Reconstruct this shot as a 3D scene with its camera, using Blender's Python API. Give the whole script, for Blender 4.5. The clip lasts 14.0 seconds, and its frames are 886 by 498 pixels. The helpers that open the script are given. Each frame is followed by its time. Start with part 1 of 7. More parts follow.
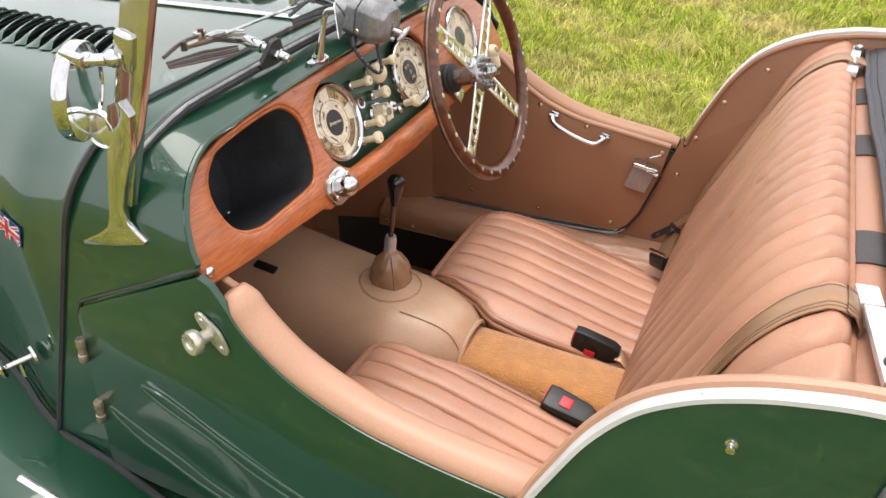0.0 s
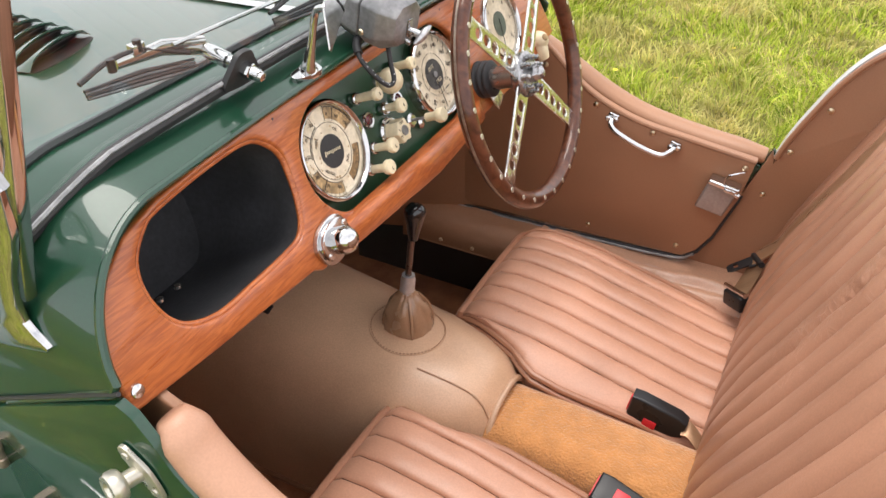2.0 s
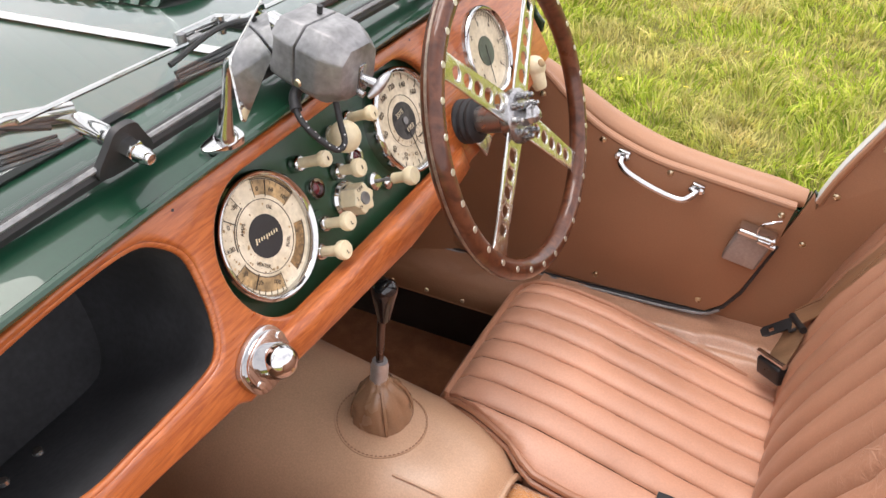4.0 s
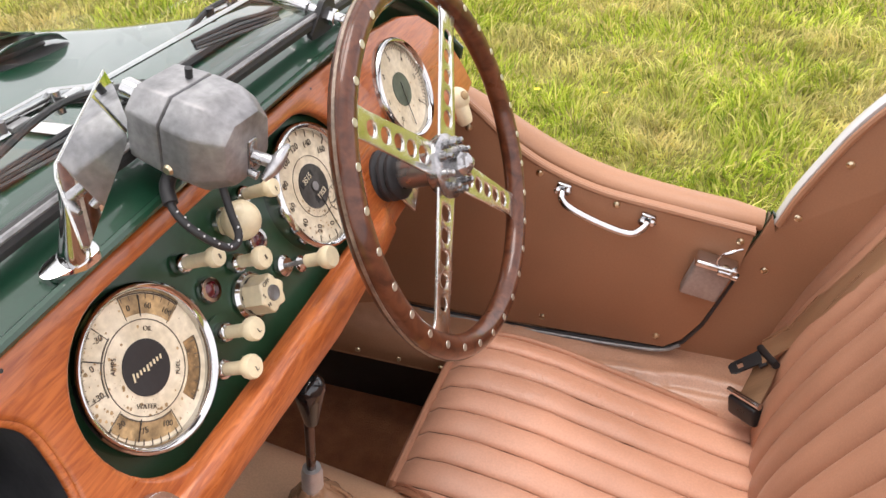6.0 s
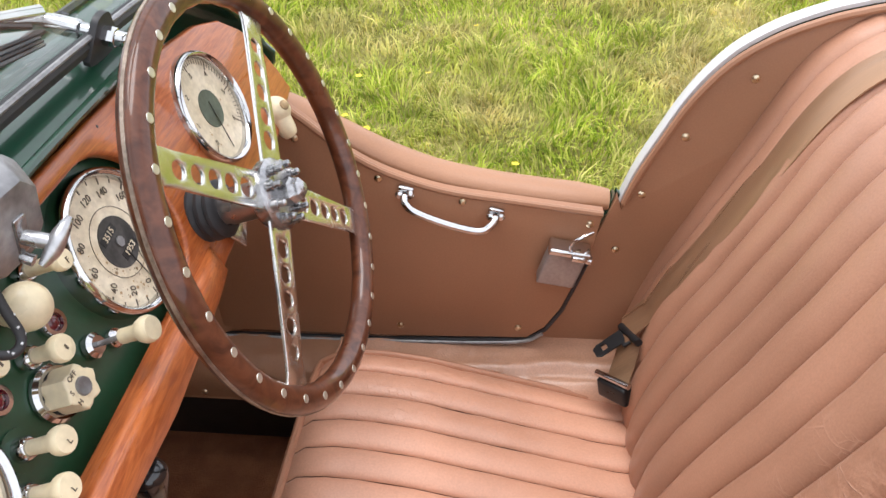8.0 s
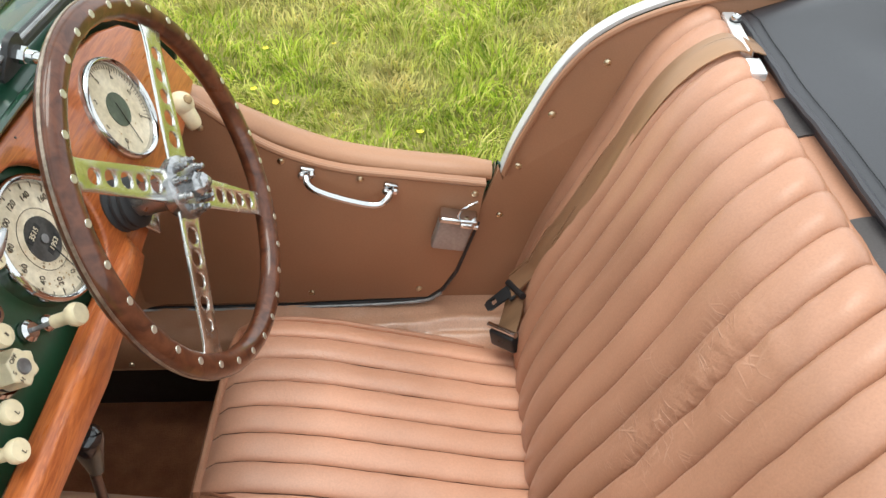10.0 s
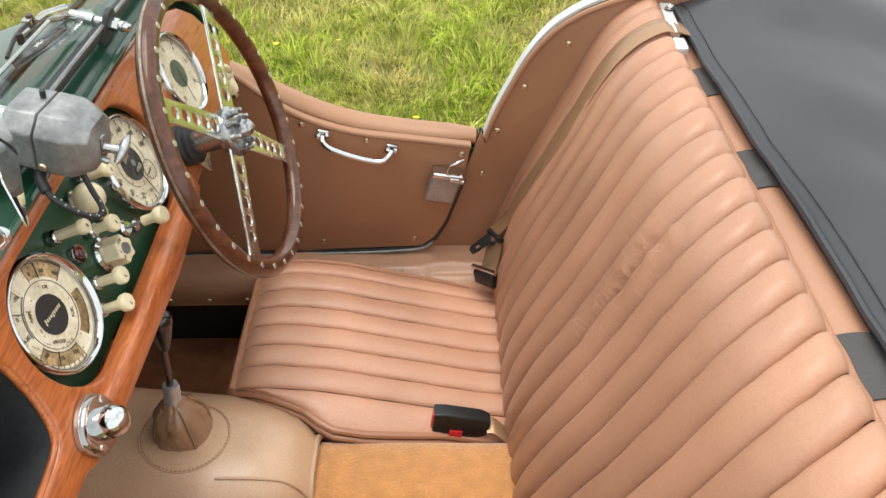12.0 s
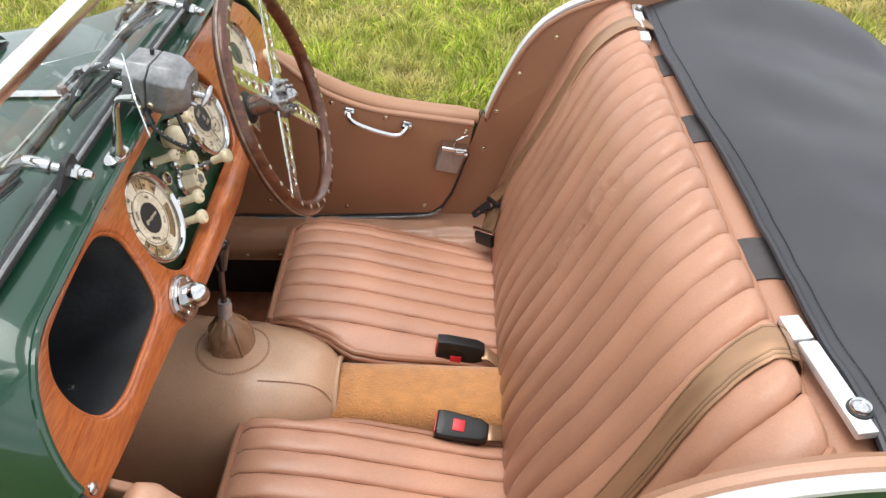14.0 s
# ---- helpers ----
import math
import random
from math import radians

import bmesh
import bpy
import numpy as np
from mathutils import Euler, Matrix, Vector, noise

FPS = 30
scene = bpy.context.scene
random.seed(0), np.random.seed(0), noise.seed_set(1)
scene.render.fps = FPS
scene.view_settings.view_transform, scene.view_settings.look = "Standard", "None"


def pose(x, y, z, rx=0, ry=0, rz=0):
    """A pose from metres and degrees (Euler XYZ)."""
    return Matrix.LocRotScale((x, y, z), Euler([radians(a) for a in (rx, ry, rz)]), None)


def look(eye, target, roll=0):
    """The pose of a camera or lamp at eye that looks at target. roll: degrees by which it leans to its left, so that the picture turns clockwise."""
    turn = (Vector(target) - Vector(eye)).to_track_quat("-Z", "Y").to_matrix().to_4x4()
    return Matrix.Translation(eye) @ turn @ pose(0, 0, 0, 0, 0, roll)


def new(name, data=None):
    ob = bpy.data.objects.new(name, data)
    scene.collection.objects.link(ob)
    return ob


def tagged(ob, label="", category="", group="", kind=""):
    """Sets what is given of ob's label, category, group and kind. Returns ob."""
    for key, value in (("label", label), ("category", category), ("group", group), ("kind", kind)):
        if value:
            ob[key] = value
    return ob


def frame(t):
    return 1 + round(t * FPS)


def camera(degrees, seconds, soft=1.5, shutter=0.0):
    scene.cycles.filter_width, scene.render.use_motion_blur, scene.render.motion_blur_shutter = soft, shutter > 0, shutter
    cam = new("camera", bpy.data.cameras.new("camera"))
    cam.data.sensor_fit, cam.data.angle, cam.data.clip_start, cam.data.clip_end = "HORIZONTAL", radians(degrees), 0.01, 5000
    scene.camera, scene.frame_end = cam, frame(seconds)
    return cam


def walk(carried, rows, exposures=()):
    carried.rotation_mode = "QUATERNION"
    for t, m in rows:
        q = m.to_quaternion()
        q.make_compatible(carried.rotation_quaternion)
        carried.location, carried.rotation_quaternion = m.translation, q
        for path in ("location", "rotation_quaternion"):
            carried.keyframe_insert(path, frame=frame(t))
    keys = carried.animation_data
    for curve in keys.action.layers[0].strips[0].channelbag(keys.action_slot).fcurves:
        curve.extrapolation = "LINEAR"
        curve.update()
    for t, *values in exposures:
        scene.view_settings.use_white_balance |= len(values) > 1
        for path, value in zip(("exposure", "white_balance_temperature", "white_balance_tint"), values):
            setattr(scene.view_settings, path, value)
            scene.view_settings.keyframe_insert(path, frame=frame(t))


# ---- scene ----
cam = camera(59.8, 14.0)
METRES, EYE, TILT, LEAN, TURN = 1.5, 1.22, -32.0, 0.0, 24.5
OX, OY = 0.60, -1.06
ROWS = [
    (0.0, 0.0, 0.0, 0.0, 0.0, 0.0, -0.0),
    (0.5, -0.0004, 0.0466, 0.0219, 0.57, -1.02, -0.44),
    (1.0, 0.0034, 0.0846, 0.0439, 1.27, -2.07, -0.71),
    (1.5, 0.0037, 0.128, 0.0668, 2.0, -2.83, -0.9),
    (2.0, 0.0098, 0.1847, 0.0919, 3.01, -3.5, -1.13),
    (2.5, 0.0154, 0.224, 0.1062, 3.91, -3.88, -1.29),
    (5.0, 0.0222, 0.3846, 0.1803, 1.6, -3.77, 2.11),
    (5.5, 0.0204, 0.4038, 0.1871, -0.28, -3.62, 3.39),
    (6.0, 0.0175, 0.4285, 0.197, -2.8, -3.58, 4.95),
    (6.5, 0.015, 0.4462, 0.2019, -5.34, -3.73, 6.47),
    (7.0, 0.0157, 0.4585, 0.2055, -8.66, -4.28, 8.39),
    (7.5, 0.0186, 0.4698, 0.2122, -11.78, -5.27, 10.07),
    (8.0, 0.0261, 0.4826, 0.2236, -15.22, -6.99, 11.78),
    (8.5, 0.0364, 0.4876, 0.2386, -17.71, -8.72, 12.8),
    (11.0, 0.0123, 0.3181, 0.2283, -21.6, -11.92, 13.75),
    (11.5, -0.0035, 0.2802, 0.2194, -21.57, -11.47, 13.58),
    (12.0, -0.0297, 0.2503, 0.2044, -21.45, -10.95, 13.33),
    (12.5, -0.0435, 0.2147, 0.1896, -21.3, -10.54, 13.12),
    (13.0, -0.0627, 0.1654, 0.1743, -21.08, -10.13, 12.84),
    (13.5, -0.0834, 0.1317, 0.1672, -20.83, -9.79, 12.6),
    (14.0, -0.0953, 0.0907, 0.1556, -20.42, -9.28, 12.3),
]
walk(cam, [(t, pose(OX, OY, EYE, TILT, LEAN, TURN) @ pose(METRES * x, METRES * y, METRES * z, 90 + pitch, roll, yaw)) for t, x, y, z, yaw, pitch, roll in ROWS],
     [(0.0, -0.09, 6500, 13), (2.5, -0.02, 6480, 14), (5.0, 0.04, 6550, 17), (7.5, 0.0, 6600, 15), (8.5, 0.01, 5680, 11), (11.0, -0.08, 6450, 1), (12.5, -0.13, 6320, 6), (14.0, -0.17, 6200, 9)])

# ---- world, sun and sky ----
world = bpy.data.worlds.new("sky")
scene.world = world
world.use_nodes = True
wt = world.node_tree
wt.nodes.clear()
w_out = wt.nodes.new("ShaderNodeOutputWorld")
w_bg = wt.nodes.new("ShaderNodeBackground")
w_sky = wt.nodes.new("ShaderNodeTexSky")
w_sky.sky_type = "NISHITA"
w_sky.sun_disc = False
w_sky.sun_elevation = radians(83)
w_sky.sun_rotation = radians(320)
w_sky.dust_density = 3.0
w_sky.air_density = 1.0
w_tc = wt.nodes.new("ShaderNodeTexCoord")
w_noise = wt.nodes.new("ShaderNodeTexNoise")
w_noise.inputs["Scale"].default_value = 2.2
w_noise.inputs["Detail"].default_value = 6.0
w_ramp = wt.nodes.new("ShaderNodeValToRGB")
w_ramp.color_ramp.elements[0].position = 0.12
w_ramp.color_ramp.elements[1].position = 0.48
w_mix = wt.nodes.new("ShaderNodeMix")
w_mix.data_type = "RGBA"
w_mix.inputs[7].default_value = (12.8, 12.9, 13.1, 1)
wt.links.new(w_tc.outputs["Generated"], w_noise.inputs["Vector"])
wt.links.new(w_noise.outputs["Fac"], w_ramp.inputs["Fac"])
wt.links.new(w_ramp.outputs["Color"], w_mix.inputs[0])
wt.links.new(w_sky.outputs["Color"], w_mix.inputs[6])
wt.links.new(w_mix.outputs[2], w_bg.inputs["Color"])
w_bg.inputs["Strength"].default_value = 0.140
wt.links.new(w_bg.outputs["Background"], w_out.inputs["Surface"])

sun_data = bpy.data.lights.new("sun", "SUN")
sun_data.energy = 2.5
sun_data.angle = radians(36)
sun_data.color = (1.0, 0.95, 0.87)
sun = new("sun", sun_data)
SUN_EL, SUN_AZ = 83, 320
sun.matrix_world = look((0, 0, 0), (-math.cos(radians(SUN_EL)) * math.sin(radians(SUN_AZ)), -math.cos(radians(SUN_EL)) * math.cos(radians(SUN_AZ)), -math.sin(radians(SUN_EL))))
sun.location = (0, 0, 8)


# ---- materials ----
def material(name, color, rough=0.5, metal=0.0, spread=0.15, scale=6.0, fine=120.0, bump=0.05, coat=0.0, coat_rough=0.05,
             rough_spread=0.1, stretch=(1, 1, 1), second=None, islands=0.0, sheen=0.0, spec=0.5, objects=0.0, depth=0.002):
    m = bpy.data.materials.new(name)
    m.use_nodes = True
    nt = m.node_tree
    b = nt.nodes["Principled BSDF"]
    tc = nt.nodes.new("ShaderNodeTexCoord")
    mp = nt.nodes.new("ShaderNodeMapping")
    mp.inputs["Scale"].default_value = stretch
    nt.links.new(tc.outputs["Object"], mp.inputs["Vector"])
    n1 = nt.nodes.new("ShaderNodeTexNoise")
    n1.inputs["Scale"].default_value = scale
    n1.inputs["Detail"].default_value = 5
    n2 = nt.nodes.new("ShaderNodeTexNoise")
    n2.inputs["Scale"].default_value = fine
    n2.inputs["Detail"].default_value = 3
    nt.links.new(mp.outputs["Vector"], n1.inputs["Vector"])
    nt.links.new(mp.outputs["Vector"], n2.inputs["Vector"])
    r1 = nt.nodes.new("ShaderNodeValToRGB")
    r1.color_ramp.elements[0].position, r1.color_ramp.elements[1].position = 0.32, 0.68
    dark = tuple(c * (1 - spread) for c in color)
    light = second if second else tuple(min(1, c * (1 + spread)) for c in color)
    r1.color_ramp.elements[0].color = (*dark, 1)
    r1.color_ramp.elements[1].color = (*light, 1)
    nt.links.new(n1.outputs["Fac"], r1.inputs["Fac"])
    mx = nt.nodes.new("ShaderNodeMix")
    mx.data_type, mx.blend_type = "RGBA", "MULTIPLY"
    mx.inputs[0].default_value = 1.0
    mr = nt.nodes.new("ShaderNodeMapRange")
    mr.inputs["From Min"].default_value, mr.inputs["From Max"].default_value = 0.3, 0.7
    mr.inputs["To Min"].default_value, mr.inputs["To Max"].default_value = 1 - spread * 0.6, 1 + spread * 0.4
    nt.links.new(n2.outputs["Fac"], mr.inputs["Value"])
    nt.links.new(r1.outputs["Color"], mx.inputs[6])
    nt.links.new(mr.outputs["Result"], mx.inputs[7])
    last = mx.outputs[2]
    for amount, kind in ((islands, "ShaderNodeNewGeometry"), (objects, "ShaderNodeObjectInfo")):
        if amount:
            g = nt.nodes.new(kind)
            m3 = nt.nodes.new("ShaderNodeMapRange")
            m3.inputs["To Min"].default_value, m3.inputs["To Max"].default_value = 1 - amount, 1 + amount
            nt.links.new(g.outputs["Random Per Island" if kind == "ShaderNodeNewGeometry" else "Random"], m3.inputs["Value"])
            m4 = nt.nodes.new("ShaderNodeMix")
            m4.data_type, m4.blend_type = "RGBA", "MULTIPLY"
            m4.inputs[0].default_value = 1.0
            nt.links.new(last, m4.inputs[6])
            nt.links.new(m3.outputs["Result"], m4.inputs[7])
            last = m4.outputs[2]
    nt.links.new(last, b.inputs["Base Color"])
    b.inputs["Metallic"].default_value = metal
    b.inputs["Specular IOR Level"].default_value = spec
    rr = nt.nodes.new("ShaderNodeMapRange")
    rr.inputs["From Min"].default_value, rr.inputs["From Max"].default_value = 0.3, 0.7
    rr.inputs["To Min"].default_value, rr.inputs["To Max"].default_value = max(0.0, rough - rough_spread), min(1, rough + rough_spread)
    nt.links.new(n1.outputs["Fac"], rr.inputs["Value"])
    nt.links.new(rr.outputs["Result"], b.inputs["Roughness"])
    b.inputs["Coat Weight"].default_value = coat
    b.inputs["Coat Roughness"].default_value = coat_rough
    b.inputs["Sheen Weight"].default_value = sheen
    if bump:
        bp = nt.nodes.new("ShaderNodeBump")
        bp.inputs["Strength"].default_value = bump
        bp.inputs["Distance"].default_value = depth
        nt.links.new(n2.outputs["Fac"], bp.inputs["Height"])
        nt.links.new(bp.outputs["Normal"], b.inputs["Normal"])
    return m


def leather(name, color, rough=0.45, wrinkle=0.5, sheen_coat=0.0, patina=0.10):
    """Hide with fine grain, soft creases and paler worn blotches."""
    m = material(name, color, rough, 0, patina, 5.0, 420.0, 0.25, rough_spread=0.12, objects=0.05, depth=0.0006, coat=sheen_coat, coat_rough=0.26)
    nt = m.node_tree
    b = nt.nodes["Principled BSDF"]
    tc = nt.nodes.new("ShaderNodeTexCoord")
    v = nt.nodes.new("ShaderNodeTexVoronoi")
    v.feature = "DISTANCE_TO_EDGE"
    v.inputs["Scale"].default_value = 62.0
    n = nt.nodes.new("ShaderNodeTexNoise")
    n.inputs["Scale"].default_value = 14.0
    n.inputs["Detail"].default_value = 6.0
    nt.links.new(tc.outputs["Object"], n.inputs["Vector"])
    mixv = nt.nodes.new("ShaderNodeMix")
    mixv.data_type = "VECTOR"
    mixv.inputs[0].default_value = 0.12
    nt.links.new(tc.outputs["Object"], mixv.inputs[4])
    nt.links.new(n.outputs["Color"], mixv.inputs[5])
    nt.links.new(mixv.outputs[1], v.inputs["Vector"])
    rmp = nt.nodes.new("ShaderNodeMapRange")
    rmp.inputs["From Max"].default_value = 0.06
    nt.links.new(v.outputs["Distance"], rmp.inputs["Value"])
    add = nt.nodes.new("ShaderNodeMath")
    add.operation = "MULTIPLY_ADD"
    zone = nt.nodes.new("ShaderNodeTexNoise")
    zone.inputs["Scale"].default_value = 3.2
    nt.links.new(tc.outputs["Object"], zone.inputs["Vector"])
    zr = nt.nodes.new("ShaderNodeMapRange")
    zr.inputs["From Min"].default_value, zr.inputs["From Max"].default_value = 0.48, 0.68
    zr.inputs["To Min"].default_value, zr.inputs["To Max"].default_value = 0.08 * wrinkle, 0.9 * wrinkle
    nt.links.new(zone.outputs["Fac"], zr.inputs["Value"])
    nt.links.new(zr.outputs["Result"], add.inputs[1])
    nt.links.new(rmp.outputs["Result"], add.inputs[0])
    nt.links.new(n.outputs["Fac"], add.inputs[2])
    bp2 = nt.nodes.new("ShaderNodeBump")
    bp2.inputs["Strength"].default_value = wrinkle * 0.55
    bp2.inputs["Distance"].default_value = 0.004
    nt.links.new(add.outputs["Value"], bp2.inputs["Height"])
    old = b.inputs["Normal"].links[0].from_node
    nt.links.new(bp2.outputs["Normal"], old.inputs["Normal"])
    return m


def creased(m, pale, y0, reach, z0, z1):
    """Adds branching wear creases to a hide, thickest in one stretch of the seat."""
    nt = m.node_tree
    b = nt.nodes["Principled BSDF"]

    def math_node(op, a, c=None, clamp=False):
        n = nt.nodes.new("ShaderNodeMath")
        n.operation, n.use_clamp = op, clamp
        for k, v in enumerate((a, c)):
            if v is None:
                continue
            if isinstance(v, (int, float)):
                n.inputs[k].default_value = v
            else:
                nt.links.new(v, n.inputs[k])
        return n.outputs["Value"]

    tc = nt.nodes.new("ShaderNodeTexCoord")
    xyz = nt.nodes.new("ShaderNodeSeparateXYZ")
    nt.links.new(tc.outputs["Object"], xyz.inputs["Vector"])
    side_fall = math_node("SUBTRACT", 1.0, math_node("DIVIDE", math_node("ABSOLUTE", math_node("SUBTRACT", xyz.outputs["Y"], y0)), reach), True)
    low = math_node("MULTIPLY", math_node("SUBTRACT", xyz.outputs["Z"], z0), 12.0, True)
    high = math_node("MULTIPLY", math_node("SUBTRACT", z1, xyz.outputs["Z"]), 14.0, True)
    zone = math_node("MULTIPLY", math_node("MULTIPLY", side_fall, low), high)
    lines = None
    for stretch, width, weight in (((22.0, 12.0, 34.0), 0.024, 1.0), ((46.0, 20.0, 85.0), 0.040, 0.7)):
        mp = nt.nodes.new("ShaderNodeMapping")
        mp.inputs["Scale"].default_value = stretch
        mp.inputs["Rotation"].default_value = (0.35, 0.0, 0.2)
        nt.links.new(tc.outputs["Object"], mp.inputs["Vector"])
        v = nt.nodes.new("ShaderNodeTexVoronoi")
        v.feature = "DISTANCE_TO_EDGE"
        v.inputs["Scale"].default_value = 1.0
        nt.links.new(mp.outputs["Vector"], v.inputs["Vector"])
        line = math_node("MULTIPLY", math_node("SUBTRACT", 1.0, math_node("DIVIDE", v.outputs["Distance"], width), True), weight)
        lines = line if lines is None else math_node("MAXIMUM", lines, line)
    patchy = nt.nodes.new("ShaderNodeTexNoise")
    patchy.inputs["Scale"].default_value = 22.0
    nt.links.new(tc.outputs["Object"], patchy.inputs["Vector"])
    gate = math_node("MULTIPLY", math_node("SUBTRACT", patchy.outputs["Fac"], 0.47), 7.0, True)
    amount = math_node("MULTIPLY", math_node("MULTIPLY", lines, gate), math_node("ADD", math_node("MULTIPLY", zone, 0.97), 0.03))
    old = b.inputs["Base Color"].links[0].from_socket
    mx = nt.nodes.new("ShaderNodeMix")
    mx.data_type = "RGBA"
    mx.inputs[7].default_value = (*pale, 1)
    nt.links.new(math_node("MULTIPLY", amount, 0.6), mx.inputs[0])
    nt.links.new(old, mx.inputs[6])
    nt.links.new(mx.outputs[2], b.inputs["Base Color"])
    # one flute is puckered crosswise
    pucker_map = nt.nodes.new("ShaderNodeMapping")
    pucker_map.inputs["Scale"].default_value = (40.0, 34.0, 62.0)
    pucker_map.inputs["Rotation"].default_value = (0.5, 0.0, 0.0)
    nt.links.new(tc.outputs["Object"], pucker_map.inputs["Vector"])
    pucker = nt.nodes.new("ShaderNodeTexNoise")
    pucker.inputs["Scale"].default_value = 1.0
    pucker.inputs["Detail"].default_value = 5.0
    nt.links.new(pucker_map.outputs["Vector"], pucker.inputs["Vector"])
    band = math_node("SUBTRACT", 1.0, math_node("DIVIDE", math_node("ABSOLUTE", math_node("SUBTRACT", xyz.outputs["Y"], y0)), 0.036), True)
    band = math_node("MULTIPLY", math_node("MULTIPLY", band, low), high)
    height = math_node("ADD", math_node("MULTIPLY", pucker.outputs["Fac"], math_node("MULTIPLY", band, 2.4)), math_node("MULTIPLY", amount, 0.35))
    bp = nt.nodes.new("ShaderNodeBump")
    bp.inputs["Strength"].default_value = 0.8
    bp.inputs["Distance"].default_value = 0.003
    nt.links.new(height, bp.inputs["Height"])
    nt.links.new(b.inputs["Normal"].links[0].from_socket, bp.inputs["Normal"])
    nt.links.new(bp.outputs["Normal"], b.inputs["Normal"])
    return m


def varnished_wood(name, color, dark, across=(1.5, 1.0, 9.0), coat=0.3):
    m = material(name, color, 0.35, 0, 0.1, 9.0, 60.0, 0.06, coat=coat, stretch=across)
    nt = m.node_tree
    b = nt.nodes["Principled BSDF"]
    tc = nt.nodes.new("ShaderNodeTexCoord")
    mp = nt.nodes.new("ShaderNodeMapping")
    mp.inputs["Scale"].default_value = across
    nt.links.new(tc.outputs["Object"], mp.inputs["Vector"])
    wv = nt.nodes.new("ShaderNodeTexNoise")
    wv.inputs["Scale"].default_value = 26.0
    wv.inputs["Detail"].default_value = 8.0
    wv.inputs["Distortion"].default_value = 1.2
    nt.links.new(mp.outputs["Vector"], wv.inputs["Vector"])
    rp = nt.nodes.new("ShaderNodeValToRGB")
    rp.color_ramp.elements[0].position, rp.color_ramp.elements[1].position = 0.36, 0.62
    rp.color_ramp.elements[0].color, rp.color_ramp.elements[1].color = (*dark, 1), (*color, 1)
    nt.links.new(wv.outputs["Fac"], rp.inputs["Fac"])
    pore = nt.nodes.new("ShaderNodeTexNoise")
    pore.inputs["Scale"].default_value = 90.0
    nt.links.new(mp.outputs["Vector"], pore.inputs["Vector"])
    pm = nt.nodes.new("ShaderNodeMapRange")
    pm.inputs["From Min"].default_value, pm.inputs["From Max"].default_value = 0.3, 0.5
    pm.inputs["To Min"].default_value = 0.84
    nt.links.new(pore.outputs["Fac"], pm.inputs["Value"])
    mm = nt.nodes.new("ShaderNodeMix")
    mm.data_type, mm.blend_type = "RGBA", "MULTIPLY"
    mm.inputs[0].default_value = 1.0
    nt.links.new(rp.outputs["Color"], mm.inputs[6])
    nt.links.new(pm.outputs["Result"], mm.inputs[7])
    nt.links.new(mm.outputs[2], b.inputs["Base Color"])
    return m


M_GREEN = material("green_paint", (0.006, 0.047, 0.023), 0.35, 0, 0.12, 3.0, 300.0, 0.0, coat=1.0, coat_rough=0.015, rough_spread=0.08, spec=0.30)
M_HINGE = material("weathered_bronze", (0.36, 0.28, 0.22), 0.42, 0.7, 0.35, 60.0, 300.0, 0.15)
M_PANEL = material("green_panel_paint", (0.012, 0.052, 0.022), 0.38, 0, 0.15, 14.0, 200.0, 0.03, coat=0.25, coat_rough=0.2)
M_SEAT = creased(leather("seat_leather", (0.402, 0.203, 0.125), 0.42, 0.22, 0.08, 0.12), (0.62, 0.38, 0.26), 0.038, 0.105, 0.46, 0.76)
# backrest hide made paler: brightness of the upward faces put into the colour
M_CUSHION = leather("brightened_cushion_leather", (0.560, 0.290, 0.188), 0.42, 0.6, 0.12, 0.14)
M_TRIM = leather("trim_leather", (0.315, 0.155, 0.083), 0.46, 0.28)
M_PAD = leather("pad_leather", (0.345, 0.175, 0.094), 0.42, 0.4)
# near-side pad leather, paler than M_PAD on the far side
M_NEARPAD = leather("pale_pad_leather", (0.48, 0.265, 0.172), 0.42, 0.5)
M_HUMP = leather("tunnel_leather", (0.590, 0.370, 0.232), 0.40, 0.22, 0.5, 0.16)
M_BOOT = leather("gaiter_leather", (0.36, 0.215, 0.125), 0.26, 0.7, 0.4)
M_CARPET = material("gold_carpet", (0.56, 0.255, 0.088), 0.95, 0, 0.11, 40.0, 260.0, 1.0, sheen=0.6, spec=0.1, depth=0.004)
M_FLOOR = material("brown_carpet", (0.33, 0.135, 0.068), 0.9, 0, 0.2, 30.0, 500.0, 0.8, spec=0.1, depth=0.003)
M_WOOD = varnished_wood("mahogany_board", (0.47, 0.130, 0.031), (0.31, 0.072, 0.017), (9.0, 0.8, 9.0), 0.45)
M_LEDGE = varnished_wood("mahogany_ledge", (0.50, 0.145, 0.038), (0.32, 0.075, 0.018), (9.0, 1.0, 9.0))
M_RIM = varnished_wood("wheel_rim_wood", (0.120, 0.040, 0.018), (0.062, 0.019, 0.009), (1.6, 1.6, 1.6), 0.7)
M_RIM.node_tree.nodes["Principled BSDF"].inputs["Specular IOR Level"].default_value = 0.15
M_CHROME = material("chrome", (0.58, 0.58, 0.58), 0.07, 1.0, 0.06, 20.0, 200.0, 0.0, rough_spread=0.05)
M_CLIP = material("plated_steel", (0.80, 0.80, 0.80), 0.22, 0.6, 0.06, 20.0, 200.0, 0.0, rough_spread=0.05)
M_ALU = material("polished_aluminium", (0.76, 0.76, 0.74), 0.20, 1.0, 0.08, 30.0, 300.0, 0.03)
M_CAST = material("dull_cast_alloy", (0.30, 0.30, 0.305), 0.50, 0.65, 0.30, 32.0, 160.0, 0.14, rough_spread=0.14)
M_HUB = material("cast_hub", (0.40, 0.40, 0.405), 0.26, 0.9, 0.3, 40.0, 200.0, 0.08)
